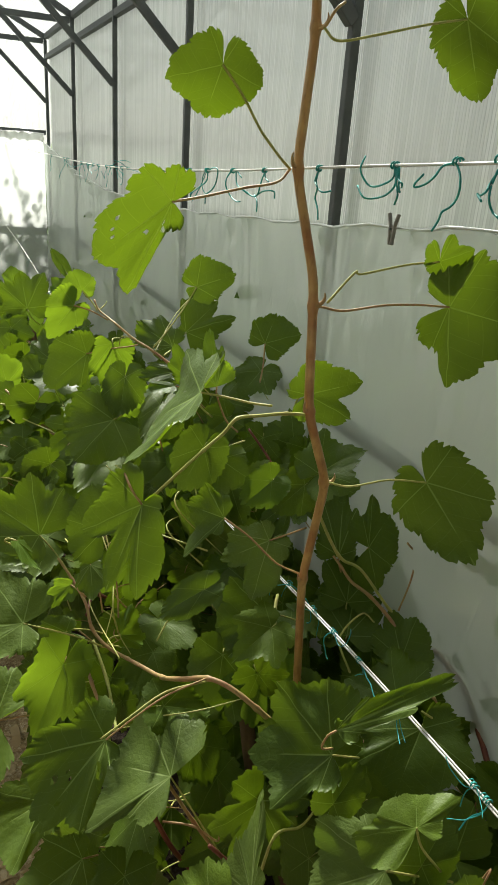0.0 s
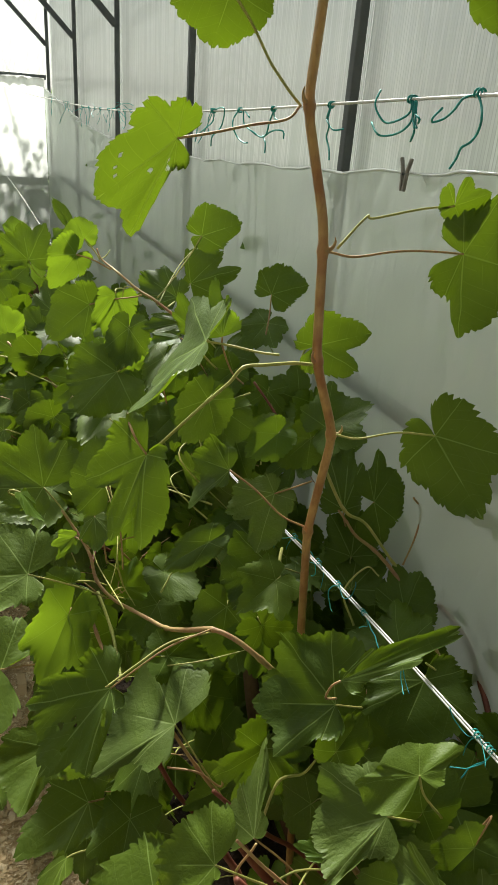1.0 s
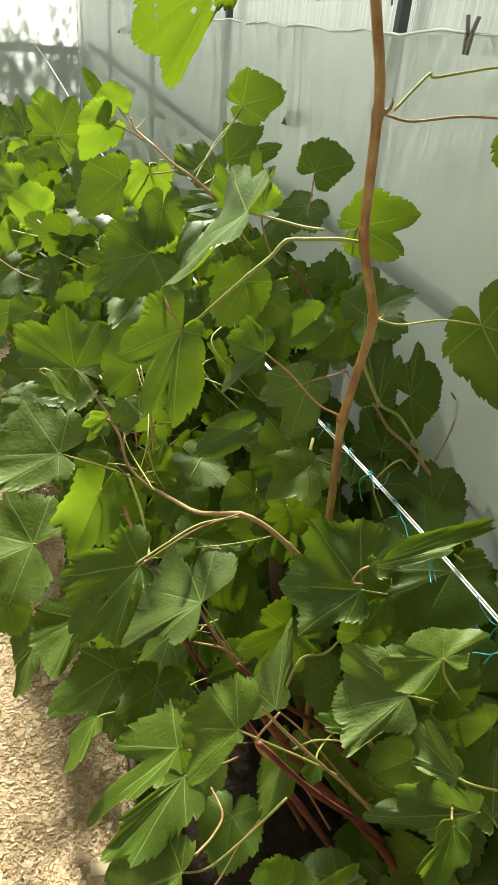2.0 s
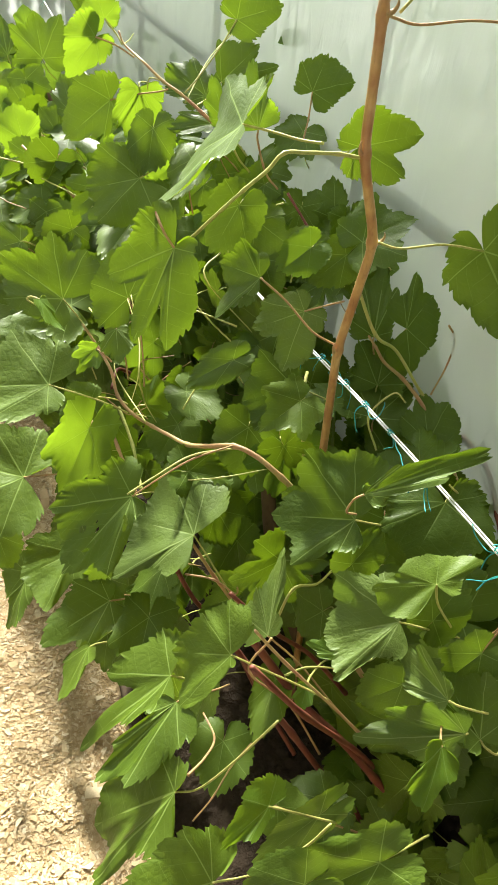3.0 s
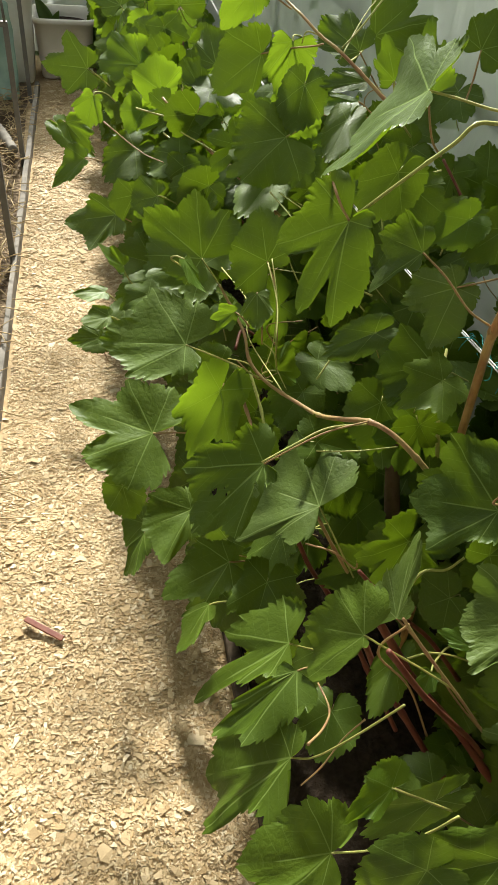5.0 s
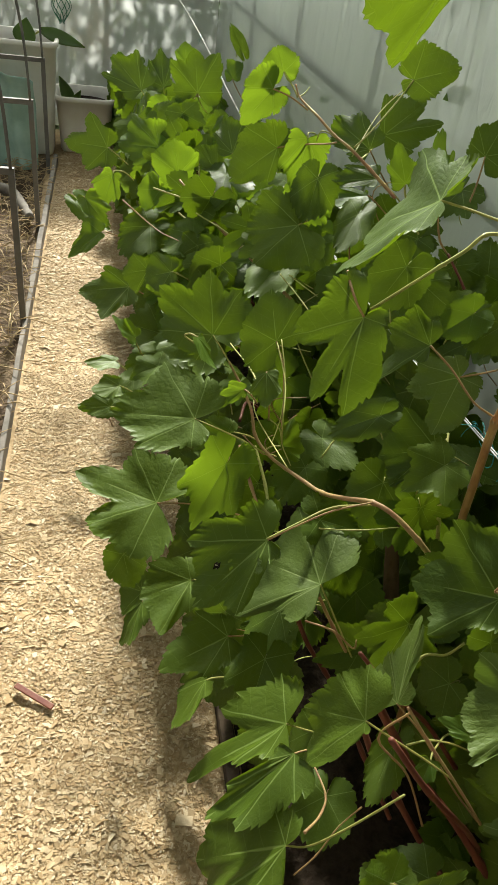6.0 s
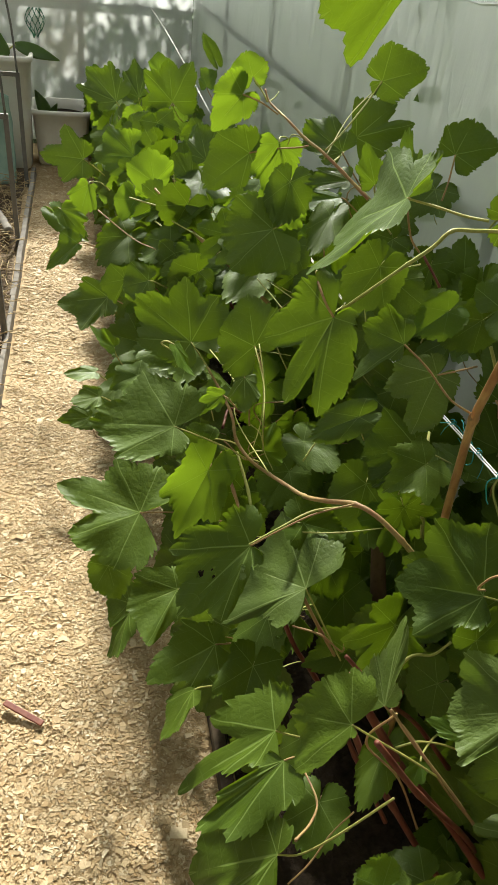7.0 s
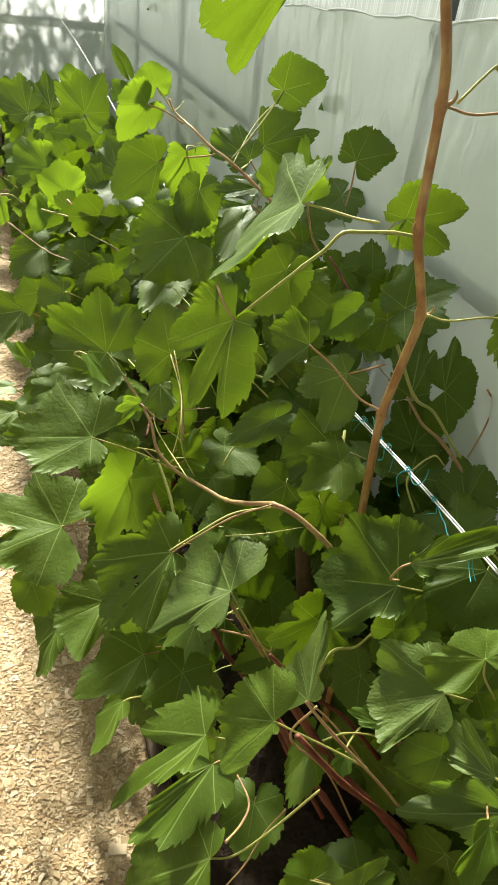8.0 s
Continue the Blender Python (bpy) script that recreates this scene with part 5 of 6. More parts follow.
hero_leaf((0.006, 1.05, 0.232), (-0.045, 0.042, -0.022), (-0.67, -0.391, 0.631), ((-1.57, 0.49), (-0.97, 1.07), (0.00, 1.00), (0.56, 0.91), (1.17, 0.73)), (0.06, 0.1, 0.1, 0.06), 0.14)
hero_leaf((0.002, 1, 0.26), (-0.059, -0.048, -0.068), (-0.695, -0.141, 0.705), ((-0.98, 0.54), (-0.51, 0.90), (0.00, 1.00), (0.43, 0.52), (0.57, 0.10)), (0.06, 0.08, 0.08, 0.06), 0.14)
hero_leaf((0.173, 0.803, 0.629), (-0.121, -0.058, -0.076), (-0.261, -0.519, 0.814), ((-0.94, 0.25), (-0.44, 0.81), (0.00, 1.00), (0.71, 0.83), (1.94, 0.45)), (0.12, 0.12, 0.12, 0.38), 0.12, holes=True, stalk=((0.217, 0.8, 0.662), (0.266, 0.8, 0.689), (0.329, 0.805, 0.699)))
hero_leaf((0.269, 0.782, 0.542), (-0.086, 0.111, -0.046), (-0.567, -0.102, 0.818), ((-1.00, 0.58), (-0.76, 1.06), (0.00, 1.00), (0.78, 1.17), (1.43, 0.70)), (0.12, 0.15, 0.12, 0.15), 0.14, look_of=LEAF_PALE, stalk=((0.291, 0.77, 0.498), (0.321, 0.75, 0.438), (0.347, 0.74, 0.385)))
hero_leaf((0.305, 0.88, 0.356), (-0.127, -0.052, -0.077), (-0.19, -0.641, 0.743), ((-0.75, 0.48), (-0.36, 0.92), (0.00, 1.00), (0.40, 0.86), (0.71, 0.52)), (0.08, 0.08, 0.08, 0.08), 0.14)
hero_leaf((0.133, 0.8, 0.398), (-0.122, -0.045, -0.016), (0.03, -0.407, 0.913), ((-1.19, 0.40), (-0.55, 0.64), (0.00, 1.00), (1.06, 0.55), (1.71, 0.31)), (0.08, 0.12, 0.15, 0.08), 0.14, stalk=((0.153, 0.81, 0.383), (0.18, 0.83, 0.356)))
hero_leaf((0.537, 0.97, 0.438), (-0.149, 0.067, -0.072), (-0.513, -0.27, 0.815), ((-1.15, 0.48), (-0.54, 0.97), (0.00, 1.00), (0.32, 0.65), (1.24, 0.24)), (0.08, 0.1, 0.08, 0.08), 0.14)
hero_leaf((0.47, 0.9, 0.353), (0.042, 0.079, 0.021), (-0.381, -0.044, 0.923), ((-1.99, 0.39), (-1.37, 0.64), (0.00, 1.00), (0.91, 0.94), (1.59, 0.42)), (0.08, 0.1, 0.12, 0.08), 0.14, stalk=((0.511, 0.9, 0.28), (0.529, 0.9, 0.241)))
hero_leaf((0.418, 0.577, 0.738), (-0.094, 0.064, -0.028), (-0.53, -0.466, 0.709), ((-1.17, 0.41), (-0.68, 0.88), (0.00, 1.00), (0.90, 0.99), (1.53, 0.83)), (0.1, 0.2, 0.28, 0.12), 0.14, stalk=((0.458, 0.58, 0.717), (0.505, 0.59, 0.691)))
hero_leaf((0.406, 0.428, 0.718), (-0.086, 0.024, -0.028), (-0.391, -0.472, 0.791), ((-0.82, 0.52), (-0.52, 1.10), (0.00, 1.00), (0.85, 1.00), (1.48, 0.66)), (0.1, 0.12, 0.22, 0.1), 0.14, look_of=LEAF_PALE, stalk=((0.449, 0.43, 0.688), (0.528, 0.44, 0.626)))
hero_leaf((0.409, 0.4, 0.816), (0.015, 0.025, 0.017), (-0.203, -0.456, 0.866), ((-1.85, 2.02), (-1.43, 1.28), (0.00, 1.00), (0.90, 1.75), (1.25, 0.87)), (0.1, 0.06, 0.06, 0.1), 0.14, stalk=((0.434, 0.41, 0.763), (0.481, 0.42, 0.692)))
hero_leaf((0.215, 0.467, 0.674), (-0.059, 0.044, -0.032), (-0.626, -0.337, 0.703), ((-1.60, 0.19), (-0.75, 1.15), (0.00, 1.00), (0.87, 0.80), (1.52, 0.80)), (0.2, 0.18, 0.08, 0.1), 0.14, stalk=((0.249, 0.46, 0.646), (0.302, 0.45, 0.602), (0.348, 0.44, 0.562)))
hero_leaf((0.288, 0.518, 0.616), (0.036, 0.084, 0.073), (-0.9, 0.015, 0.435), ((-1.15, 0.60), (-0.47, 0.58), (0.00, 1.00), (0.23, 0.91), (0.59, 0.35)), (0.12, 0.12, 0.06, 0.1), 0.14, look_of=LEAF_PALE, stalk=((0.343, 0.51, 0.54), (0.414, 0.49, 0.424), (0.472, 0.47, 0.345)))
hero_leaf((0.185, 0.6, 0.449), (-0.151, 0.002, -0.131), (-0.656, -0.044, 0.753), ((-0.65, 0.31), (-0.22, 0.53), (0.00, 1.00), (0.60, 0.62), (1.79, 0.38)), (0.1, 0.25, 0.62, 0.15), 0.1, stalk=((0.208, 0.6, 0.433), (0.238, 0.6, 0.414)))
hero_leaf((0.085, 0.72, 0.395), (-0.061, -0.053, -0.048), (-0.709, 0.201, 0.676), ((-0.98, 0.43), (-0.51, 0.77), (0.00, 1.00), (0.83, 0.68), (1.75, 0.09)), (0.06, 0.08, 0.08, 0.06), 0.14)
hero_leaf((0.174, 0.53, 0.495), (-0.12, -0.03, -0.095), (-0.596, -0.12, 0.794), ((-1.11, 0.42), (-0.33, 0.80), (0.00, 1.00), (0.13, 0.69), (0.36, 0.22)), (0.08, 0.1, 0.1, 0.08), 0.14)
hero_leaf((0.146, 0.432, 0.453), (-0.111, 0.059, -0.151), (-0.807, -0.001, 0.591), ((-0.72, 0.48), (-0.43, 0.95), (0.00, 1.00), (1.24, 0.33), (1.99, 0.23)), (0.1, 0.1, 0.12, 0.15), 0.14, stalk=((0.178, 0.43, 0.447), (0.214, 0.42, 0.509), (0.261, 0.41, 0.604)))
hero_leaf((0.146, 0.29, 0.54), (-0.105, -0.005, 0.024), (0.205, -0.593, 0.779), ((-1.10, 0.40), (-0.50, 0.89), (0.00, 1.00), (1.10, 0.66), (1.61, 0.54)), (0.1, 0.1, 0.1, 0.1), 0.14, stalk=((0.197, 0.29, 0.522), (0.242, 0.28, 0.577), (0.262, 0.275, 0.632)))
hero_leaf((0.221, 0.33, 0.581), (-0.065, -0.03, 0.007), (0.355, -0.586, 0.728), ((-1.26, 0.18), (-0.32, 0.62), (0.00, 1.00), (0.83, 0.58), (2.45, 0.49)), (0.08, 0.08, 0.08, 0.08), 0.14, look_of=LEAF_SUNLIT, stalk=((0.265, 0.33, 0.534), (0.322, 0.325, 0.481)))
hero_leaf((0.291, 0.76, 1.53), (-0.012, 0.016, -0.052), (-0.116, -0.955, -0.272), ((-2.86, 0.56), (-1.43, 0.91), (0.00, 1.00), (1.02, 1.10), (2.41, 0.67)), (0.1, 0.12, 0.15, 0.08), 0.08, stalk=((0.317, 0.765, 1.504), (0.342, 0.775, 1.476), (0.353, 0.78, 1.466), (0.377, 0.79, 1.447), (0.396, 0.8, 1.435)))
hero_leaf((0.238, 0.75, 1.396), (-0.079, 0.031, -0.066), (-0.251, -0.957, -0.147), ((-0.77, 0.29), (-0.46, 1.07), (0.00, 1.00), (1.51, 0.46), (2.40, 0.39)), (0.2, 0.16, 0.3, 0.25), 0.14, holes=True, stalk=((0.276, 0.76, 1.402), (0.33, 0.78, 1.412), (0.376, 0.79, 1.42), (0.396, 0.8, 1.435)))
hero_leaf((0.604, 0.728, 1.284), (0.094, -0.061, -0.021), (-0.547, -0.837, 0.002), ((-1.94, 0.48), (-1.37, 0.72), (0.00, 1.00), (1.25, 0.95), (1.65, 0.53)), (0.1, 0.15, 0.2, 0.15), 0.12, stalk=((0.564, 0.74, 1.285), (0.516, 0.745, 1.284), (0.463, 0.75, 1.277), (0.435, 0.752, 1.281), (0.419, 0.746, 1.285)))
hero_leaf((0.588, 0.742, 1.339), (0.02, -0.006, -0.029), (-0.554, -0.804, -0.213), ((-2.23, 1.08), (-1.46, 1.26), (0.00, 1.00), (1.50, 0.55), (3.29, 0.85)), (0.3, 0.15, 0.15, 0.2), 0.14, stalk=((0.555, 0.765, 1.331), (0.487, 0.76, 1.32), (0.476, 0.758, 1.322), (0.44, 0.755, 1.286)))
hero_leaf((0.624, 0.735, 1.029), (0.036, -0.09, -0.092), (-0.66, -0.651, 0.374), ((-1.99, 0.51), (-0.78, 0.76), (0.00, 1.00), (1.30, 0.50), (2.20, 0.36)), (0.1, 0.15, 0.12, 0.1), 0.14, stalk=((0.559, 0.735, 1.041), (0.496, 0.735, 1.039), (0.464, 0.738, 1.047)))
hero_leaf((0.608, 0.79, 1.613), (0.045, 0.008, -0.09), (-0.61, -0.704, -0.364), ((-2.55, 0.47), (-0.76, 0.69), (0.00, 1.00), (1.20, 0.51), (2.49, 0.38)), (0.1, 0.15, 0.12, 0.1), 0.14, stalk=((0.551, 0.785, 1.6), (0.485, 0.785, 1.582), (0.438, 0.79, 1.571), (0.424, 0.8, 1.583)))
hero_leaf((0.538, 0.955, 1.095), (0.085, -0.027, 0.026), (-0.375, -0.877, 0.3), ((-2.67, 0.39), (-1.12, 0.65), (0.00, 1.00), (0.75, 0.88), (2.17, 0.50)), (0.2, 0.1, 0.5, 0.2), 0.1)
hero_leaf((0.668, 1, 0.744), (0.05, 0.091, 0.109), (-0.459, -0.567, 0.684), ((-1.09, 0.35), (-0.35, 0.83), (0.00, 1.00), (0.28, 0.68), (1.19, 0.24)), (0.12, 0.15, 0.15, 0.12), 0.14)
hero_leaf((0.674, 0.96, 0.662), (0.04, 0.061, 0.073), (-0.41, -0.578, 0.706), ((-1.38, 0.55), (-0.59, 0.93), (0.00, 1.00), (0.57, 0.90), (1.37, 0.53)), (0.12, 0.15, 0.15, 0.12), 0.14)
hero_leaf((0.698, 0.95, 0.786), (0.047, 0.013, 0.058), (-0.502, -0.668, 0.55), ((-0.75, 0.86), (-0.49, 1.35), (0.00, 1.00), (1.69, 0.76), (2.39, 1.08)), (0.12, 0.15, 0.15, 0.12), 0.14)
hero_leaf((0.657, 0.92, 0.617), (0.067, 0.088, 0.075), (-0.307, -0.472, 0.826), ((-1.63, 0.48), (-0.76, 0.74), (0.00, 1.00), (0.55, 0.77), (1.42, 0.47)), (0.12, 0.15, 0.15, 0.12), 0.14)
hero_leaf((0.68, 0.86, 0.554), (0.041, 0.076, 0.085), (-0.524, -0.493, 0.695), ((-1.48, 0.48), (-0.71, 0.80), (0.00, 1.00), (0.67, 0.76), (1.57, 0.43)), (0.12, 0.15, 0.15, 0.12), 0.14)
hero_leaf((0.693, 0.8, 0.647), (0.017, 0.073, 0.054), (-0.389, -0.494, 0.778), ((-2.32, 0.28), (-0.71, 0.73), (0.00, 1.00), (0.55, 0.90), (2.14, 0.62)), (0.12, 0.15, 0.15, 0.12), 0.14, stalk=((0.787, 0.8, 0.633), (0.814, 0.8, 0.593)))
hero_leaf((0.551, 0.57, 0.746), (-0.065, -0.044, -0.056), (-0.438, -0.393, 0.809), ((-2.27, 0.57), (-1.33, 0.87), (0.00, 1.00), (0.64, 1.02), (1.11, 0.86)), (0.12, 0.15, 0.15, 0.12), 0.14)
hero_leaf((0.386, 0.53, 0.833), (0.153, -0.018, 0.055), (-0.347, -0.491, 0.799), ((-0.57, 0.09), (-0.35, 0.36), (0.00, 1.00), (0.15, 0.60), (0.49, 0.18)), (0.1, 0.06, 0.06, 0.1), 0.14)
hero_leaf((0.416, 0.33, 0.702), (-0.018, 0.091, -0.01), (-0.913, -0.142, 0.384), ((-0.92, 0.18), (-0.45, 0.62), (0.00, 1.00), (0.45, 0.72), (0.86, 0.29)), (0.12, 0.15, 0.15, 0.12), 0.14, look_of=LEAF_PALE)
hero_leaf((0.442, 0.31, 0.654), (-0.079, 0.047, 0.005), (-0.41, -0.738, 0.536), ((-0.58, 0.74), (-0.33, 1.37), (0.00, 1.00), (0.57, 0.71), (0.86, 0.33)), (0.12, 0.15, 0.15, 0.12), 0.14, look_of=LEAF_PALE)
hero_leaf((0.455, 0.3, 0.653), (-0.016, 0.072, 0.034), (-0.546, -0.451, 0.706), ((-1.84, 0.24), (-0.26, 0.73), (0.00, 1.00), (0.63, 0.95), (1.40, 0.62)), (0.12, 0.15, 0.15, 0.12), 0.14)
hero_leaf((0.386, 0.29, 0.692), (-0.059, -0.026, -0.006), (0.166, -0.578, 0.799), ((-0.98, 0.58), (-0.46, 1.05), (0.00, 1.00), (0.09, 0.48), (2.81, 0.07)), (0.12, 0.15, 0.15, 0.12), 0.14, look_of=LEAF_SUNLIT)
hero_leaf((0.35, 0.45, 0.646), (-0.032, 0.027, 0), (-0.405, -0.496, 0.768), ((-1.14, 0.26), (-0.40, 0.62), (0.00, 1.00), (0.67, 0.66), (1.35, 0.34)), (0.12, 0.15, 0.15, 0.12), 0.14, look_of=LEAF_SUNLIT)
hero_leaf((0.333, 0.47, 0.555), (-0.02, -0.026, -0.023), (-0.365, -0.443, 0.818), ((-1.05, 0.38), (-0.52, 0.65), (0.00, 1.00), (0.60, 0.66), (1.10, 0.37)), (0.12, 0.15, 0.15, 0.12), 0.14, look_of=LEAF_SUNLIT)
stem("shoot", 0.0047, 0.0026, (0.43, 0.74, 0.626), (0.395, 0.755, 0.664), (0.363, 0.785, 0.687), (0.335, 0.814, 0.69), (0.309, 0.86, 0.658), (0.294, 0.92, 0.617), (0.277, 0.98, 0.595), (0.261, 1.03, 0.579), (0.231, 1.06, 0.59), (0.211, 1.1, 0.607), (0.207, 1.14, 0.638), (0.191, 1.19, 0.663), (0.17, 1.22, 0.696), material=PINK_STEM)
stem("shoot", 0.003, 0.003, (0.19, 1.12, 0.564), (0.19, 1, 0.567), (0.198, 0.92, 0.552), (0.2, 0.9, 0.544), material=PINK_STEM)
stem("shoot", 0.0028, 0.0028, (0.209, 1.08, 0.595), (0.217, 1, 0.566), (0.212, 0.92, 0.551), (0.21, 0.9, 0.55), material=GREEN_STEM)
stem("tendril", 0.0014, 0.0008, (0.225, 1.08, 0.661), (0.244, 1.06, 0.65), (0.249, 1.04, 0.626), (0.265, 1.02, 0.595), material=GREEN_STEM)
stem("tendril", 0.0014, 0.0008, (0.187, 1.1, 0.607), (0.213, 1.08, 0.588), (0.229, 1.07, 0.582), (0.26, 1.07, 0.595), material=PINK_STEM)
stem("shoot", 0.0062, 0.006, (0.276, 0.6, 0.567), (0.283, 0.55, 0.568), (0.317, 0.53, 0.51), (0.357, 0.5, 0.45), (0.41, 0.46, 0.394), (0.476, 0.43, 0.294), (0.551, 0.41, 0.168), (0.613, 0.4, 0.047), material=RED_CANE)
stem("shoot", 0.0052, 0.0056, (0.28, 0.63, 0.471), (0.31, 0.6, 0.422), (0.329, 0.56, 0.382), (0.366, 0.52, 0.33), (0.415, 0.48, 0.251), (0.474, 0.45, 0.156), (0.531, 0.43, 0.044), material=RED_CANE)
stem("shoot", 0.0042, 0.0046, (0.235, 0.82, 0.465), (0.249, 0.8, 0.443), (0.274, 0.78, 0.387), (0.312, 0.76, 0.327), (0.348, 0.72, 0.277), (0.374, 0.66, 0.224), (0.426, 0.58, 0.124), material=RED_CANE)
stem("shoot", 0.0048, 0.005, (0.363, 0.68, 0.541), (0.397, 0.62, 0.52), (0.429, 0.6, 0.494), (0.447, 0.57, 0.471), (0.478, 0.53, 0.423), material=PINK_STEM)
stem("shoot", 0.003, 0.003, (0.268, 0.79, 0.519), (0.304, 0.765, 0.451), (0.349, 0.745, 0.369), (0.389, 0.72, 0.288), material=PINK_STEM)
stem("stalk", 0.0018, 0.0018, (0.258, 0.78, 0.452), (0.299, 0.75, 0.459), (0.332, 0.73, 0.436), (0.335, 0.73, 0.456), material=PINK_STEM)
stem("stalk", 0.0022, 0.0018, (0.329, 0.58, 0.534), (0.361, 0.6, 0.589), (0.399, 0.6, 0.59), (0.42, 0.6, 0.614), material=GREEN_STEM)
stem("stalk", 0.0016, 0.0012, (0.314, 0.5, 0.542), (0.345, 0.5, 0.548), (0.384, 0.5, 0.531), (0.417, 0.5, 0.507), material=GREEN_STEM)
stem("stalk", 0.0012, 0.0012, (0.179, 0.44, 0.33), (0.209, 0.45, 0.36), (0.241, 0.47, 0.392), (0.272, 0.48, 0.422), material=PINK_STEM)
stem("shoot", 0.0023, 0.0019, (0.423, 0.745, 1.145), (0.387, 0.735, 1.153), (0.341, 0.72, 1.159), (0.312, 0.712, 1.161), (0.296, 0.712, 1.144), (0.273, 0.715, 1.123), (0.248, 0.73, 1.09), (0.225, 0.75, 1.054), material=GREEN_STEM)
stem("shoot", 0.0022, 0.0056, (0.636, 0.97, 0.767), (0.644, 0.95, 0.753), (0.656, 0.93, 0.732), (0.68, 0.9, 0.715), (0.701, 0.86, 0.689), (0.716, 0.82, 0.657), (0.714, 0.76, 0.634), (0.709, 0.68, 0.596), (0.696, 0.6, 0.571), (0.688, 0.54, 0.534), material=PINK_STEM)
stem("stalk", 0.002, 0.0016, (0.745, 0.9, 0.816), (0.768, 0.9, 0.785), (0.75, 0.88, 0.746), (0.718, 0.86, 0.702), material=PINK_STEM)
stem("stalk", 0.003, 0.0024, (0.575, 0.95, 0.886), (0.615, 0.92, 0.8), (0.667, 0.92, 0.761), (0.706, 0.87, 0.7), (0.741, 0.85, 0.667), (0.77, 0.84, 0.632), material=GREEN_STEM)
stem("shoot", 0.0026, 0.002, (0.548, 1.2, 0.941), (0.572, 1.15, 0.898), (0.583, 1.1, 0.858), (0.598, 1.05, 0.832), material=RED_CANE)
stem("shoot", 0.0046, 0.0052, (0.765, 0.8, 0.648), (0.769, 0.755, 0.639), (0.771, 0.715, 0.625), (0.765, 0.66, 0.584), (0.739, 0.59, 0.554), (0.728, 0.54, 0.505), material=RED_CANE)
stem("shoot", 0.0034, 0.0018, (0.492, 1.36, 0.983), (0.443, 1.4, 1.023), (0.405, 1.43, 1.051), (0.379, 1.46, 1.065), (0.35, 1.5, 1.089), (0.341, 1.53, 1.095), (0.325, 1.56, 1.108), (0.319, 1.58, 1.126), material=PINK_STEM)
stem("tendril", 0.0014, 0.001, (0.379, 1.46, 1.065), (0.358, 1.48, 1.066), (0.357, 1.5, 1.042), material=GREEN_STEM)
stem("tendril", 0.0014, 0.001, (0.325, 1.56, 1.108), (0.338, 1.57, 1.114), (0.348, 1.58, 1.123), material=GREEN_STEM)
stem("shoot", 0.0036, 0.0046, (0.219, 0.42, 0.716), (0.304, 0.42, 0.578), (0.443, 0.44, 0.365), (0.566, 0.46, 0.124), (0.64, 0.48, -0.128), material=RED_CANE)
stem("stalk", 0.0016, 0.002, (0.205, 0.4, 0.811), (0.248, 0.4, 0.739), (0.35, 0.42, 0.568), (0.425, 0.43, 0.44), material=PINK_STEM)
stem("stalk", 0.0014, 0.0018, (0.251, 0.36, 0.497), (0.351, 0.37, 0.362), (0.433, 0.38, 0.245), (0.546, 0.4, 0.058), material=PINK_STEM)
stem("shoot", 0.003, 0.004, (0.264, 0.6, 0.612), (0.333, 0.58, 0.526), (0.404, 0.58, 0.443), (0.48, 0.56, 0.332), material=RED_CANE)
stem("stalk", 0.0014, 0.0018, (0.223, 0.55, 0.411), (0.223, 0.5, 0.429), (0.191, 0.45, 0.485), (0.158, 0.42, 0.515), material=PINK_STEM)
stem("stalk", 0.0014, 0.0018, (0.254, 0.45, 0.714), (0.244, 0.47, 0.624), (0.321, 0.48, 0.497), (0.413, 0.5, 0.28), material=PINK_STEM)
leaf("lobed", (0.184, 1.475, 0.600), (0.085, 1.539, 0.662), (0.17, -0.53, 0.83), 0.249)
leaf("lobed", (0.578, 0.959, 0.948), (0.640, 0.937, 1.001), (-0.68, -0.36, 0.64), 0.133)
leaf("round", (-0.121, 2.428, 0.558), (-0.034, 2.322, 0.516), (-0.18, -0.49, 0.85), 0.096, LEAF_SUNLIT)
leaf("round", (0.525, 3.288, 0.922), (0.479, 3.313, 1.008), (0.21, -0.9, 0.38), 0.065)
leaf("round", (0.374, 1.235, 0.991), (0.325, 1.164, 0.952), (-0.1, -0.43, 0.9), 0.069)
leaf("round", (0.360, 1.458, 0.981), (0.337, 1.416, 0.908), (-0.41, -0.74, 0.54), 0.103)
leaf("round", (0.150, 1.919, 0.559), (0.051, 1.893, 0.501), (-0.18, -0.75, 0.64), 0.135)
leaf("round", (-0.044, 1.744, 0.220), (-0.137, 1.766, 0.214), (-0.13, -0.31, 0.94), 0.087)
leaf("round", (0.001, 1.414, 0.528), (-0.045, 1.375, 0.508), (-0.01, -0.45, 0.89), 0.065)
leaf("round", (0.068, 1.569, 0.502), (-0.015, 1.537, 0.479), (-0.01, -0.56, 0.83), 0.084)
leaf("lobed", (0.047, 1.345, 0.605), (-0.015, 1.342, 0.583), (-0.29, -0.37, 0.88), 0.074)
leaf("lobed", (0.188, 1.199, 0.654), (0.149, 1.165, 0.629), (-0.02, -0.57, 0.82), 0.058, LEAF_SUNLIT)
leaf("lobed", (0.147, 1.034, 0.591), (0.085, 0.993, 0.480), (-0.22, -0.87, 0.44), 0.118, LEAF_SUNLIT)
leaf("round", (0.333, 1.067, 0.622), (0.375, 0.984, 0.614), (-0.43, -0.3, 0.85), 0.086)
leaf("round", (0.369, 0.937, 0.767), (0.297, 0.957, 0.719), (-0.57, -0.51, 0.64), 0.067)
leaf("lobed", (0.313, 0.241, 0.581), (0.230, 0.258, 0.496), (-0.71, -0.34, 0.62), 0.086)
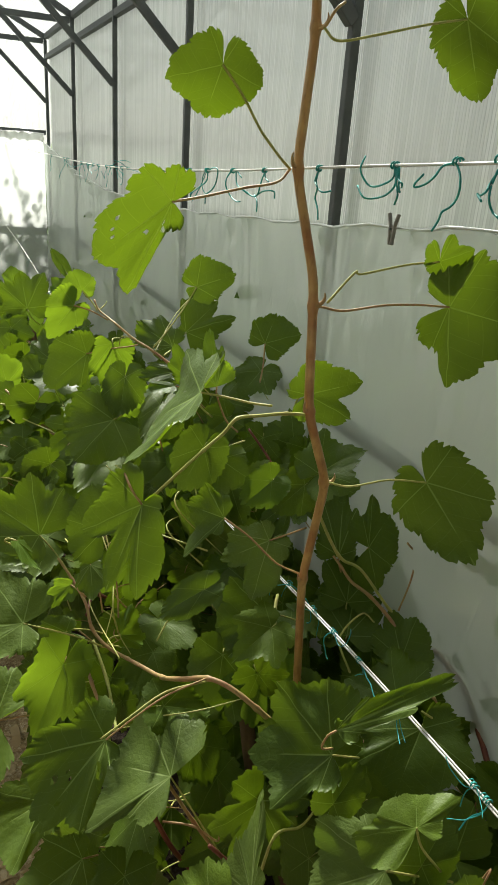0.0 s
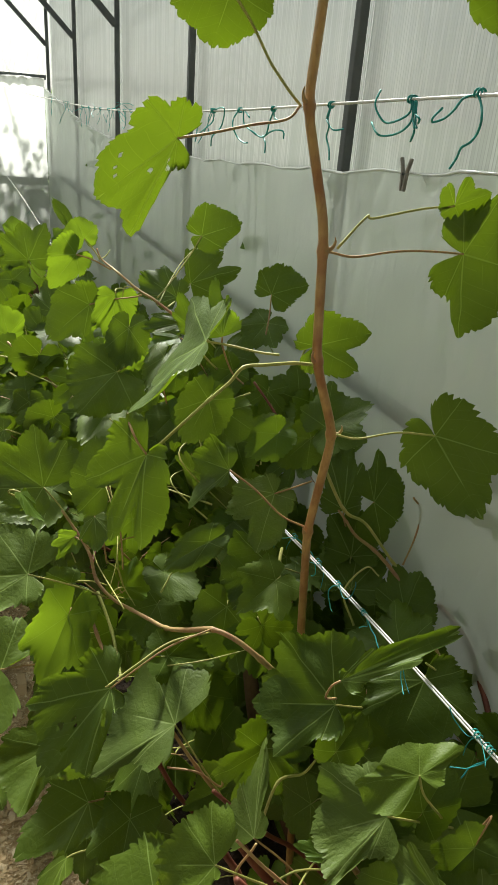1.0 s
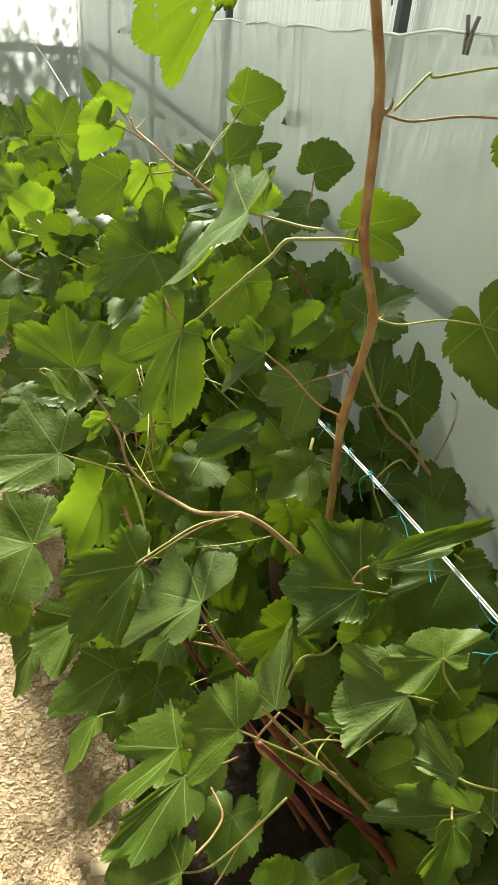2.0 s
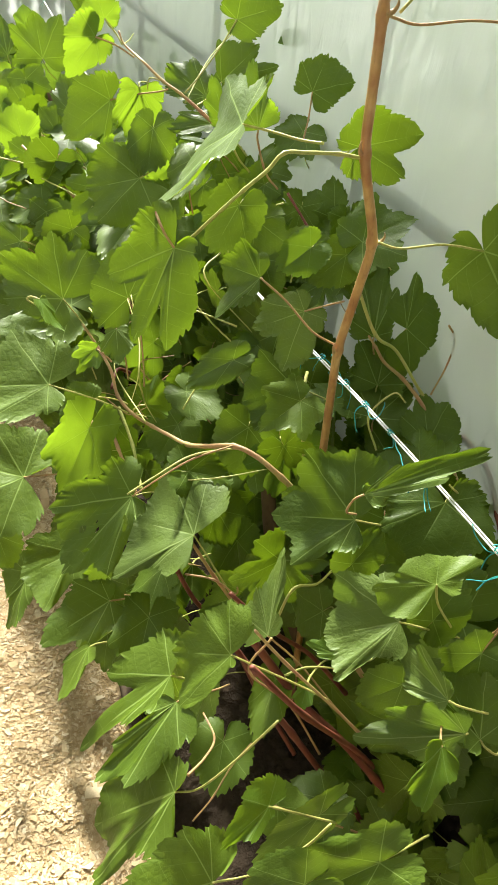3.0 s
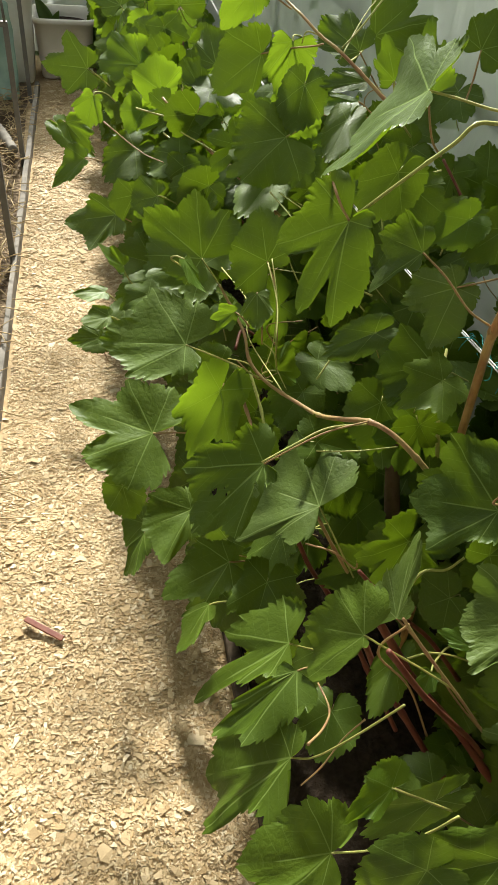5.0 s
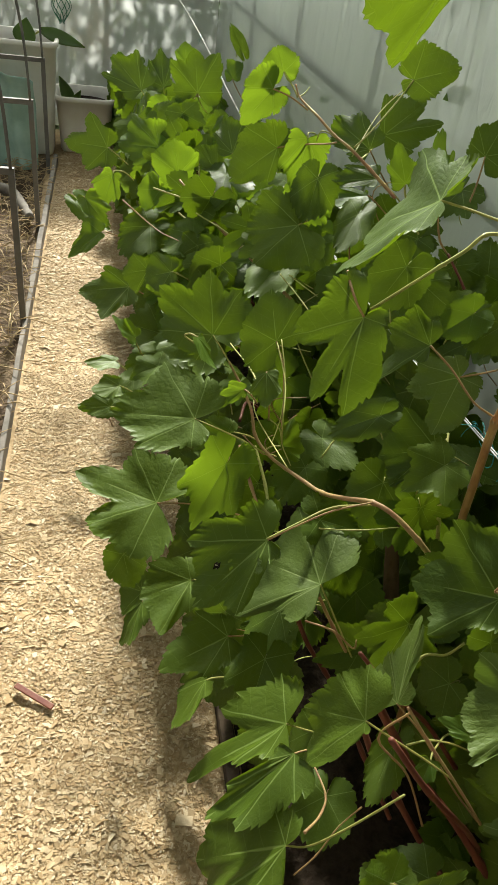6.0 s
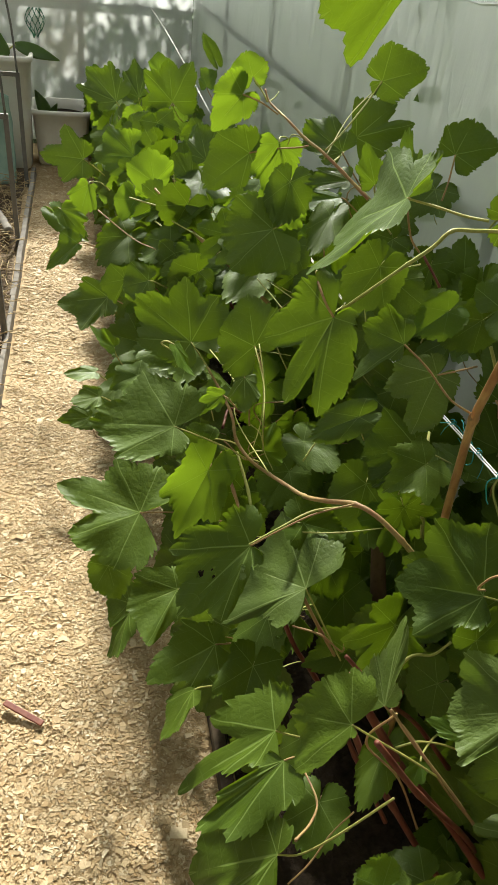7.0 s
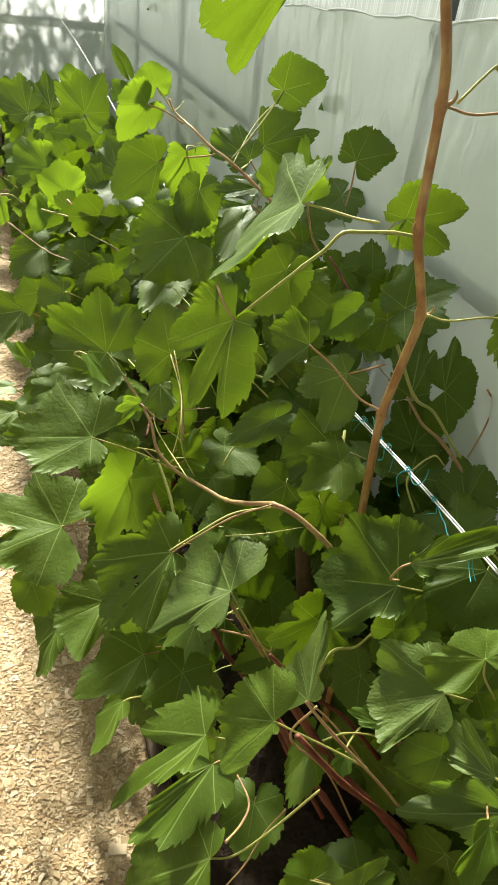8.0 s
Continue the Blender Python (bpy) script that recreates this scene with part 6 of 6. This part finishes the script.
leaf("round", (0.227, 0.245, 0.587), (0.164, 0.260, 0.525), (-0.67, -0.48, 0.57), 0.08)
leaf("round", (0.288, 0.887, 0.585), (0.372, 0.879, 0.558), (0.21, -0.55, 0.81), 0.11)
leaf("round", (0.387, 1.021, 0.990), (0.343, 1.007, 0.921), (-0.43, -0.79, 0.44), 0.099)
leaf("round", (0.495, 0.973, 0.937), (0.436, 0.951, 0.910), (-0.02, -0.74, 0.67), 0.074, LEAF_SUNLIT)
leaf("round", (0.566, 0.982, 0.917), (0.509, 0.985, 0.869), (-0.52, -0.63, 0.58), 0.088)
leaf("round", (0.235, 1.996, 0.613), (0.159, 2.070, 0.665), (0.02, -0.56, 0.83), 0.143)
leaf("round", (0.082, 2.122, 0.609), (-0.004, 2.040, 0.555), (0.05, -0.59, 0.81), 0.146)
leaf("round", (0.279, 1.780, 0.640), (0.184, 1.732, 0.614), (0.1, -0.61, 0.78), 0.126)
leaf("round", (0.346, 1.587, 0.742), (0.264, 1.492, 0.703), (-0.06, -0.34, 0.94), 0.113)
leaf("round", (0.133, 1.523, 0.536), (0.059, 1.570, 0.555), (-0.08, -0.49, 0.87), 0.127)
leaf("round", (0.489, 1.026, 0.908), (0.539, 1.005, 0.940), (-0.61, -0.43, 0.66), 0.075)
leaf("lobed", (0.447, 0.832, 0.747), (0.378, 0.800, 0.733), (0.08, -0.52, 0.85), 0.102)
leaf("round", (0.414, 0.553, 0.680), (0.454, 0.562, 0.724), (-0.4, -0.76, 0.52), 0.066)
leaf("round", (0.465, 0.435, 0.690), (0.504, 0.446, 0.742), (-0.54, -0.65, 0.54), 0.07)
leaf("lobed", (0.187, 0.743, 0.406), (0.144, 0.656, 0.375), (0.01, -0.34, 0.94), 0.109)
leaf("round", (0.268, 0.561, 0.287), (0.232, 0.495, 0.256), (-0.34, -0.25, 0.91), 0.111)
leaf("round", (-0.035, 1.041, 0.358), (-0.021, 0.997, 0.307), (-0.13, -0.76, 0.63), 0.092)
leaf("round", (0.320, 0.529, 0.486), (0.267, 0.462, 0.465), (-0.09, -0.22, 0.97), 0.061)
leaf("lobed", (0.479, 0.365, 0.715), (0.440, 0.368, 0.663), (-0.68, -0.54, 0.49), 0.063)
leaf("lobed", (0.549, 0.443, 0.560), (0.486, 0.494, 0.536), (-0.66, -0.61, 0.43), 0.074, LEAF_PALE)
leaf("round", (0.307, 0.341, 0.480), (0.228, 0.344, 0.380), (-0.69, -0.49, 0.53), 0.048)
leaf("round", (0.385, 0.419, 0.301), (0.307, 0.402, 0.286), (-0.2, 0.07, 0.98), 0.122)
leaf("round", (0.280, 0.393, 0.409), (0.307, 0.334, 0.398), (-0.31, -0.31, 0.9), 0.076)
stem("tendril", 0.0012, 0.0007, (0.249, 1.156, 0.782), (0.248, 1.093, 0.740), (0.238, 1.047, 0.687), (0.216, 1.005, 0.657), material=GREEN_STEM)
stem("tendril", 0.0018, 0.0010, (0.294, 0.957, 0.665), (0.340, 0.994, 0.702), (0.385, 1.015, 0.722), material=GREEN_STEM)
stem("tendril", 0.0015, 0.0010, (0.217, 1.439, 0.609), (0.240, 1.266, 0.628), (0.217, 1.148, 0.627), (0.216, 0.901, 0.692), material=GREEN_STEM)
stem("tendril", 0.0016, 0.0008, (0.268, 0.882, 0.572), (0.334, 0.847, 0.597), (0.412, 0.842, 0.604))
stem("tendril", 0.0018, 0.0010, (0.327, 1.506, 0.751), (0.360, 1.410, 0.730), (0.392, 1.324, 0.701), material=GREEN_STEM)
stem("tendril", 0.0020, 0.0012, (-0.007, 1.945, 0.745), (0.077, 1.869, 0.700), (0.130, 1.807, 0.696))
stem("tendril", 0.0016, 0.0009, (0.375, 0.942, 0.876), (0.368, 0.998, 0.925), (0.391, 1.053, 0.985), material=GREEN_STEM)
stem("tendril", 0.0018, 0.0010, (0.180, 1.875, 0.746), (0.265, 1.746, 0.732), (0.325, 1.655, 0.683))
stem("tendril", 0.0020, 0.0012, (0.567, 0.769, 0.675), (0.564, 0.808, 0.715), (0.604, 0.813, 0.753), (0.624, 0.802, 0.739))
stem("petiole", 0.0028, 0.0024, (0.333, 0.812, 0.687), (0.264, 0.801, 0.695), (0.205, 0.780, 0.685), (0.158, 0.766, 0.670), material=GREEN_STEM)
stem("shoot", 0.0035, 0.0030, (0.488, 0.824, 0.557), (0.471, 0.827, 0.627), (0.477, 0.864, 0.669), (0.496, 0.916, 0.710), (0.532, 0.980, 0.695))
stem("petiole", 0.0022, 0.0018, (0.421, 1.452, 1.030), (0.507, 1.574, 1.090), (0.604, 1.675, 1.133))
stem("shoot", 0.0050, 0.0032, (0.363, 1.510, 0.687), (0.301, 1.724, 0.697), (0.254, 1.847, 0.707), (0.208, 1.971, 0.728), (0.152, 2.048, 0.774), material=PINK_STEM)
stem("shoot", 0.0028, 0.0020, (0.209, 1.974, 0.735), (0.086, 2.093, 0.732))
stem("shoot", 0.0024, 0.0020, (0.199, 1.979, 0.745), (0.206, 2.054, 0.814))
stem("shoot", 0.0030, 0.0024, (0.301, 1.724, 0.697), (0.225, 1.843, 0.684), (0.147, 1.972, 0.709))
stem("petiole", 0.0026, 0.0020, (0.249, 1.046, 0.625), (0.231, 1.009, 0.702), (0.246, 1.080, 0.737), (0.244, 1.162, 0.771))
stem("petiole", 0.0030, 0.0026, (0.420, 0.820, 1.584), (0.424, 0.800, 1.584), (0.431, 0.790, 1.600), (0.442, 0.790, 1.609), material=PINK_STEM)
stem("petiole", 0.0030, 0.0024, (0.691, 0.616, 0.576), (0.616, 0.570, 0.682), (0.585, 0.576, 0.738), (0.538, 0.561, 0.788))
stem("petiole", 0.0028, 0.0022, (0.433, 0.282, 0.465), (0.356, 0.255, 0.543), (0.314, 0.242, 0.583))
stem("petiole", 0.0022, 0.0018, (0.664, 0.991, 0.881), (0.614, 0.971, 0.928), (0.578, 0.966, 0.933), (0.579, 0.959, 0.947))
stem("petiole", 0.0022, 0.0018, (-0.075, 2.460, 0.458), (-0.108, 2.440, 0.521), (-0.126, 2.442, 0.551), (-0.121, 2.428, 0.557))
stem("petiole", 0.0022, 0.0018, (0.520, 3.370, 0.883), (0.512, 3.326, 0.916), (0.528, 3.296, 0.908), (0.525, 3.289, 0.922))
stem("petiole", 0.0022, 0.0018, (0.389, 1.262, 0.884), (0.372, 1.245, 0.951), (0.381, 1.248, 0.985), (0.374, 1.235, 0.990))
stem("petiole", 0.0022, 0.0018, (0.401, 1.514, 0.901), (0.374, 1.483, 0.951), (0.368, 1.472, 0.985), (0.360, 1.459, 0.980))
stem("petiole", 0.0022, 0.0018, (0.167, 1.981, 0.473), (0.149, 1.947, 0.529), (0.161, 1.930, 0.558), (0.150, 1.920, 0.558))
stem("petiole", 0.0022, 0.0018, (-0.035, 1.782, 0.120), (-0.049, 1.759, 0.183), (-0.032, 1.745, 0.209), (-0.044, 1.744, 0.219))
stem("petiole", 0.0022, 0.0018, (0.005, 1.445, 0.422), (-0.006, 1.426, 0.490), (0.008, 1.426, 0.518), (0.001, 1.414, 0.527))
stem("petiole", 0.0022, 0.0018, (0.070, 1.614, 0.406), (0.058, 1.588, 0.466), (0.078, 1.580, 0.495), (0.068, 1.570, 0.501))
stem("petiole", 0.0022, 0.0018, (0.069, 1.382, 0.502), (0.048, 1.359, 0.566), (0.061, 1.350, 0.598), (0.047, 1.345, 0.604))
stem("petiole", 0.0022, 0.0018, (0.195, 1.240, 0.554), (0.181, 1.216, 0.617), (0.196, 1.212, 0.649), (0.188, 1.200, 0.653))
stem("petiole", 0.0022, 0.0018, (0.173, 1.103, 0.512), (0.150, 1.066, 0.566), (0.155, 1.048, 0.595), (0.147, 1.035, 0.591))
stem("petiole", 0.0022, 0.0018, (0.393, 1.082, 0.526), (0.354, 1.070, 0.586), (0.332, 1.080, 0.613), (0.333, 1.067, 0.621))
stem("petiole", 0.0022, 0.0018, (0.415, 0.990, 0.677), (0.383, 0.960, 0.736), (0.385, 0.941, 0.764), (0.370, 0.938, 0.766))
stem("petiole", 0.0022, 0.0018, (0.271, 0.294, 0.467), (0.237, 0.266, 0.516), (0.243, 0.249, 0.588), (0.228, 0.245, 0.586))
stem("petiole", 0.0022, 0.0018, (0.310, 0.936, 0.489), (0.288, 0.908, 0.550), (0.275, 0.895, 0.579), (0.288, 0.888, 0.584))
stem("petiole", 0.0022, 0.0018, (0.428, 1.087, 0.909), (0.399, 1.051, 0.964), (0.398, 1.032, 0.994), (0.387, 1.022, 0.990))
stem("petiole", 0.0022, 0.0018, (0.498, 1.032, 0.849), (0.487, 0.999, 0.906), (0.505, 0.985, 0.933), (0.495, 0.974, 0.936))
stem("petiole", 0.0022, 0.0018, (0.609, 1.040, 0.830), (0.579, 1.008, 0.887), (0.582, 0.989, 0.917), (0.567, 0.983, 0.916))
stem("petiole", 0.0022, 0.0018, (0.240, 2.061, 0.531), (0.228, 2.025, 0.584), (0.242, 1.996, 0.598), (0.235, 1.997, 0.612))
stem("petiole", 0.0022, 0.0018, (0.084, 2.164, 0.511), (0.073, 2.139, 0.573), (0.089, 2.136, 0.605), (0.082, 2.123, 0.608))
stem("petiole", 0.0022, 0.0018, (0.273, 1.827, 0.548), (0.266, 1.800, 0.607), (0.287, 1.792, 0.634), (0.279, 1.781, 0.639))
stem("petiole", 0.0022, 0.0018, (0.357, 1.608, 0.637), (0.342, 1.593, 0.701), (0.354, 1.599, 0.735), (0.346, 1.587, 0.741))
stem("petiole", 0.0022, 0.0018, (0.143, 1.580, 0.446), (0.128, 1.548, 0.503), (0.143, 1.523, 0.523), (0.133, 1.523, 0.535))
stem("petiole", 0.0022, 0.0018, (0.570, 1.062, 0.838), (0.521, 1.040, 0.887), (0.487, 1.035, 0.895), (0.490, 1.026, 0.907))
stem("petiole", 0.0022, 0.0018, (0.441, 0.873, 0.650), (0.434, 0.849, 0.711), (0.456, 0.843, 0.739), (0.447, 0.833, 0.746))
stem("petiole", 0.0022, 0.0018, (0.476, 0.623, 0.628), (0.436, 0.585, 0.668), (0.410, 0.560, 0.666), (0.414, 0.554, 0.679))
stem("petiole", 0.0022, 0.0018, (0.536, 0.497, 0.637), (0.492, 0.463, 0.677), (0.464, 0.441, 0.675), (0.466, 0.436, 0.689))
stem("petiole", 0.0022, 0.0018, (0.197, 0.761, 0.299), (0.182, 0.748, 0.365), (0.192, 0.756, 0.398), (0.187, 0.743, 0.405))
stem("petiole", 0.0022, 0.0018, (0.304, 0.574, 0.182), (0.277, 0.563, 0.247), (0.277, 0.573, 0.281), (0.268, 0.561, 0.286))
stem("petiole", 0.0022, 0.0018, (-0.002, 1.095, 0.267), (-0.028, 1.065, 0.325), (-0.033, 1.057, 0.362), (-0.035, 1.042, 0.357))
stem("petiole", 0.0022, 0.0018, (0.333, 0.540, 0.378), (0.317, 0.530, 0.445), (0.328, 0.540, 0.478), (0.320, 0.529, 0.485))
stem("petiole", 0.0022, 0.0018, (0.535, 0.416, 0.634), (0.498, 0.387, 0.689), (0.498, 0.371, 0.750), (0.480, 0.366, 0.715))
stem("petiole", 0.0022, 0.0018, (0.602, 0.511, 0.496), (0.567, 0.473, 0.542), (0.566, 0.444, 0.558), (0.550, 0.444, 0.560))
stem("petiole", 0.0022, 0.0018, (0.360, 0.388, 0.391), (0.327, 0.361, 0.454), (0.322, 0.347, 0.482), (0.308, 0.341, 0.479))
stem("petiole", 0.0022, 0.0018, (0.400, 0.420, 0.205), (0.384, 0.414, 0.267), (0.398, 0.420, 0.291), (0.385, 0.419, 0.300))
stem("petiole", 0.0022, 0.0018, (0.331, 0.408, 0.317), (0.298, 0.396, 0.376), (0.279, 0.407, 0.401), (0.280, 0.393, 0.408))

# the tall cane, tied to both wires
CANE_LINE = [(0.418, 0.825, 1.65), (0.422, 0.815, 1.584), (0.415, 0.81, 1.526), (0.406, 0.80, 1.478), (0.400, 0.79, 1.435), (0.409, 0.77, 1.362), (0.419, 0.755, 1.311), (0.422, 0.745, 1.283), (0.426, 0.745, 1.216), (0.423, 0.743, 1.15), (0.447, 0.745, 1.092), (0.465, 0.749, 1.042), (0.462, 0.765, 0.955), (0.463, 0.78, 0.87), (0.470, 0.785, 0.788), (0.474, 0.78, 0.688), (0.485, 0.76, 0.45), (0.50, 0.74, 0.02)]
CANE_LINE = [(0.405, 0.86, 2.02), (0.412, 0.84, 1.80)] + CANE_LINE
joint_at = [0, 1, 3, 6, 8, 11, 13, 15, 17, 18, 19]
joint_line = np.array([CANE_LINE[k] for k in joint_at])
along = np.concatenate([[0], np.cumsum(np.linalg.norm(np.diff(joint_line, axis=0), axis=1))])
at_run = np.linspace(0, along[-1], 420)
run = np.stack([np.interp(at_run, along, joint_line[:, c]) for c in range(3)], -1)
eased = np.stack([np.convolve(np.pad(run[:, c], 5, mode="edge"), np.ones(11) / 11, "valid") for c in range(3)], -1)
path = [Vector(q) for q in eased]
joints = (1.584, 1.435, 1.283, 1.15, 1.042, 0.87)
rad = [(0.0056 + 0.0010 * (1.6 - q.z)) * (1 + 0.30 * max(math.exp(-((q.z - j) / 0.006) ** 2) for j in joints) + 0.03 * noise.noise((q.z * 40, 2, 0))) for q in path]
verts, faces = tube(path, rad, 14)
link_mesh("upright_cane", [q - BASES[0] for q in verts], faces, CANE, True, VINES[0], "smooth ripening orange-brown cane")
for z, side in ((1.584, 1), (1.435, -1), (1.283, 1), (1.15, -1), (1.042, 1), (0.87, -1)):
    at = min(path, key=lambda q: abs(q.z - z))
    bud = smooth_path([at, at + Vector((0.009 * side, -0.004, 0.004)), at + Vector((0.012 * side, -0.006, 0.011)), at + Vector((0.011 * side, -0.006, 0.017))], 4)
    verts, faces = tube(bud, [0.0036 - 0.0030 * i / (len(bud) - 1) for i in range(len(bud))], 7)
    link_mesh("bud", [q - BASES[0] for q in verts], faces, PINK_STEM, True, VINES[0], "small pointed bud")
for b, dy in zip(BASES, (0, 0, 0)):
    k = BASES.index(b)
    path = smooth_path([(0.02, 0.0, -0.03), (0.03, 0.02, 0.12), (-0.01, 0.05, 0.26), (-0.05, 0.10, 0.40), (-0.04, 0.22, 0.55)], 6)
    verts, faces = tube(path, [0.026 - 0.014 * i / len(path) + 0.003 * noise.noise((i * 0.9, k, 0)) for i in range(len(path))], 10)
    link_mesh("trunk", verts, faces, OLD_WOOD, True, VINES[k], "old shaggy vine trunk")


# ---- leaves that fill the vines ----
def inner_edge(y, z):
    near = 0.20 * max(0.0, 1 - y / 0.75)
    return 0.13 + near + 0.15 * max(0.0, min(1.0, (1.8 - y) / 0.4)) + 0.30 * max(0.0, (z - 0.55) / 0.45) ** 1.4


def crown_top(x, y):
    z = float(np.interp(y, (0.1, 0.35, 0.55, 0.8, 1.1, 1.5, 1.9, 2.3, 2.9, 3.5, 4.2, 5.3), (0.50, 0.60, 0.70, 0.86, 0.98, 0.98, 0.84, 0.74, 0.76, 0.64, 0.58, 0.55)))
    if x > 0.52 and y < 1.15:
        z = min(z, 0.74)
    return z


fill = random.Random(21)


def fill_leaves(count, y0, y1, size, skin):
    made = 0
    while made < count:
        y = fill.uniform(y0, y1)
        z = fill.uniform(0.06, 1.0)
        x = fill.uniform(0.0, 0.73)
        lo, hi = inner_edge(y, z), crown_top(x, y)
        if skin and fill.random() < 0.6:
            x = lo - 0.03 + abs(fill.gauss(0, 0.06))
        if x < lo - 0.04 * skin or z > hi or x > 0.73:
            continue
        if z < 0.25 and fill.random() < 0.6:
            continue
        if y < 0.85 and z < 0.40 and x < 0.52:
            continue
        if y < 1.5 and (x < lo + 0.05 or z > hi - 0.07):
            continue
        p = Vector((x, y, z))
        out = Vector((-0.50, -0.62, 0.50)) + Vector((fill.gauss(0, 0.45), fill.gauss(0, 0.45), fill.gauss(0, 0.3)))
        down = Vector((fill.gauss(-0.35, 0.6), fill.gauss(-0.25, 0.6), -0.55))
        out.normalize()
        down = (down - out * down.dot(out)).normalized()
        s = size * fill.uniform(0.65, 1.15)
        grown = leaf(fill.choice(("round", "round", "lobed", "lobed", "cut")), p, p + down * s, out, s * fill.uniform(1.25, 1.6), LEAF_SUNLIT if fill.random() < (0.05 if y < 1.35 else 0.20) else LEAF_PALE if y > 1.6 and fill.random() < 0.08 else None)
        back = p - out * 0.012 - down * 0.010
        deep = p - out * 0.045 + down * 0.025 + Vector((fill.uniform(0.0, 0.03), fill.uniform(-0.02, 0.02), -0.01))
        stem("petiole", 0.0015, 0.0018, p - out * 0.001, back, deep, deep - out * 0.03 + Vector((0.02, 0, -0.02)), on=grown)
        made += 1


for k in range(30):
    p = Vector((fill.uniform(0.12, 0.30), fill.uniform(0.66, 1.45), fill.uniform(0.10, 0.42)))
    out = Vector((-0.75 + fill.gauss(0, 0.2), -0.45 + fill.gauss(0, 0.3), 0.35 + fill.gauss(0, 0.2))).normalized()
    down = Vector((-0.25 + fill.gauss(0, 0.3), fill.gauss(-0.1, 0.35), -0.8))
    down = (down - out * down.dot(out)).normalized()
    s = fill.uniform(0.075, 0.115)
    grown = leaf(fill.choice(("round", "lobed", "lobed")), p, p + down * s, out, s * fill.uniform(1.2, 1.5))
    q = p - out * 0.05 + Vector((0.05, 0.03, -0.02))
    stem("petiole", 0.0019, 0.0016, p, (p + q) / 2 + Vector((0, 0, 0.01)), q, on=grown)
for k in range(170):
    y = fill.uniform(0.2, 3.0)
    x = fill.uniform(0.50, 0.72)
    p = Vector((x, y, fill.uniform(0.10, 0.92) * crown_top(x, y)))
    out = Vector((-0.75, fill.gauss(-0.3, 0.4), fill.gauss(0.25, 0.3))).normalized()
    down = Vector((fill.gauss(0, 0.3), fill.gauss(0, 0.5), -0.8))
    down = (down - out * down.dot(out)).normalized()
    s = fill.uniform(0.10, 0.135)
    leaf(fill.choice(("round", "lobed")), p, p + down * s, out, s * fill.uniform(1.3, 1.6))
fill_leaves(150, 0.16, 1.6, 0.090, 0)
fill_leaves(330, 1.6, 3.1, 0.097, 1)
fill_leaves(320, 3.1, 5.25, 0.105, 1)
for k in range(26):
    y = fill.uniform(1.55, 4.8)
    z = min(fill.uniform(0.35, 0.75), 0.8 * crown_top(0.3, y))
    p = Vector((fill.uniform(0.35, 0.62), y, 0.05))
    q = Vector((inner_edge(y, z) + 0.06, y + fill.uniform(-0.3, 0.3), z))
    stem("shoot", 0.0055, 0.0035, p, p.lerp(q, 0.35) + Vector((0.03, 0, 0.12)), p.lerp(q, 0.7) + Vector((0, 0.03, 0.1)), q)

# thin stalks and tendrils between the leaves
for k in range(70):
    y = 1.25 + 2.6 * fill.random() ** 1.3
    z = fill.uniform(0.15, 0.95) * crown_top(0.4, y)
    p = Vector((inner_edge(y, z) + fill.uniform(0.02, 0.12), y, z))
    d = Vector((fill.uniform(-0.2, 0.5), fill.uniform(-1, 1), fill.uniform(-0.6, 1.0))).normalized() * fill.uniform(0.05, 0.13)
    bow = Vector((0, fill.uniform(-0.02, 0.02), fill.uniform(0.0, 0.03)))
    a, b, c = p - d + Vector((0.07, 0, -0.02)), p + bow, p + d + Vector((0.07, 0, -0.02))
    for q in (a, b, c):
        q.x = min(q.x, 0.74)
    stem(fill.choice(("stalk", "stalk", "tendril")), fill.uniform(0.0011, 0.0022), fill.uniform(0.0007, 0.0013), a, b, c, material=fill.choice((PINK_STEM, RED_CANE, GREEN_STEM)))
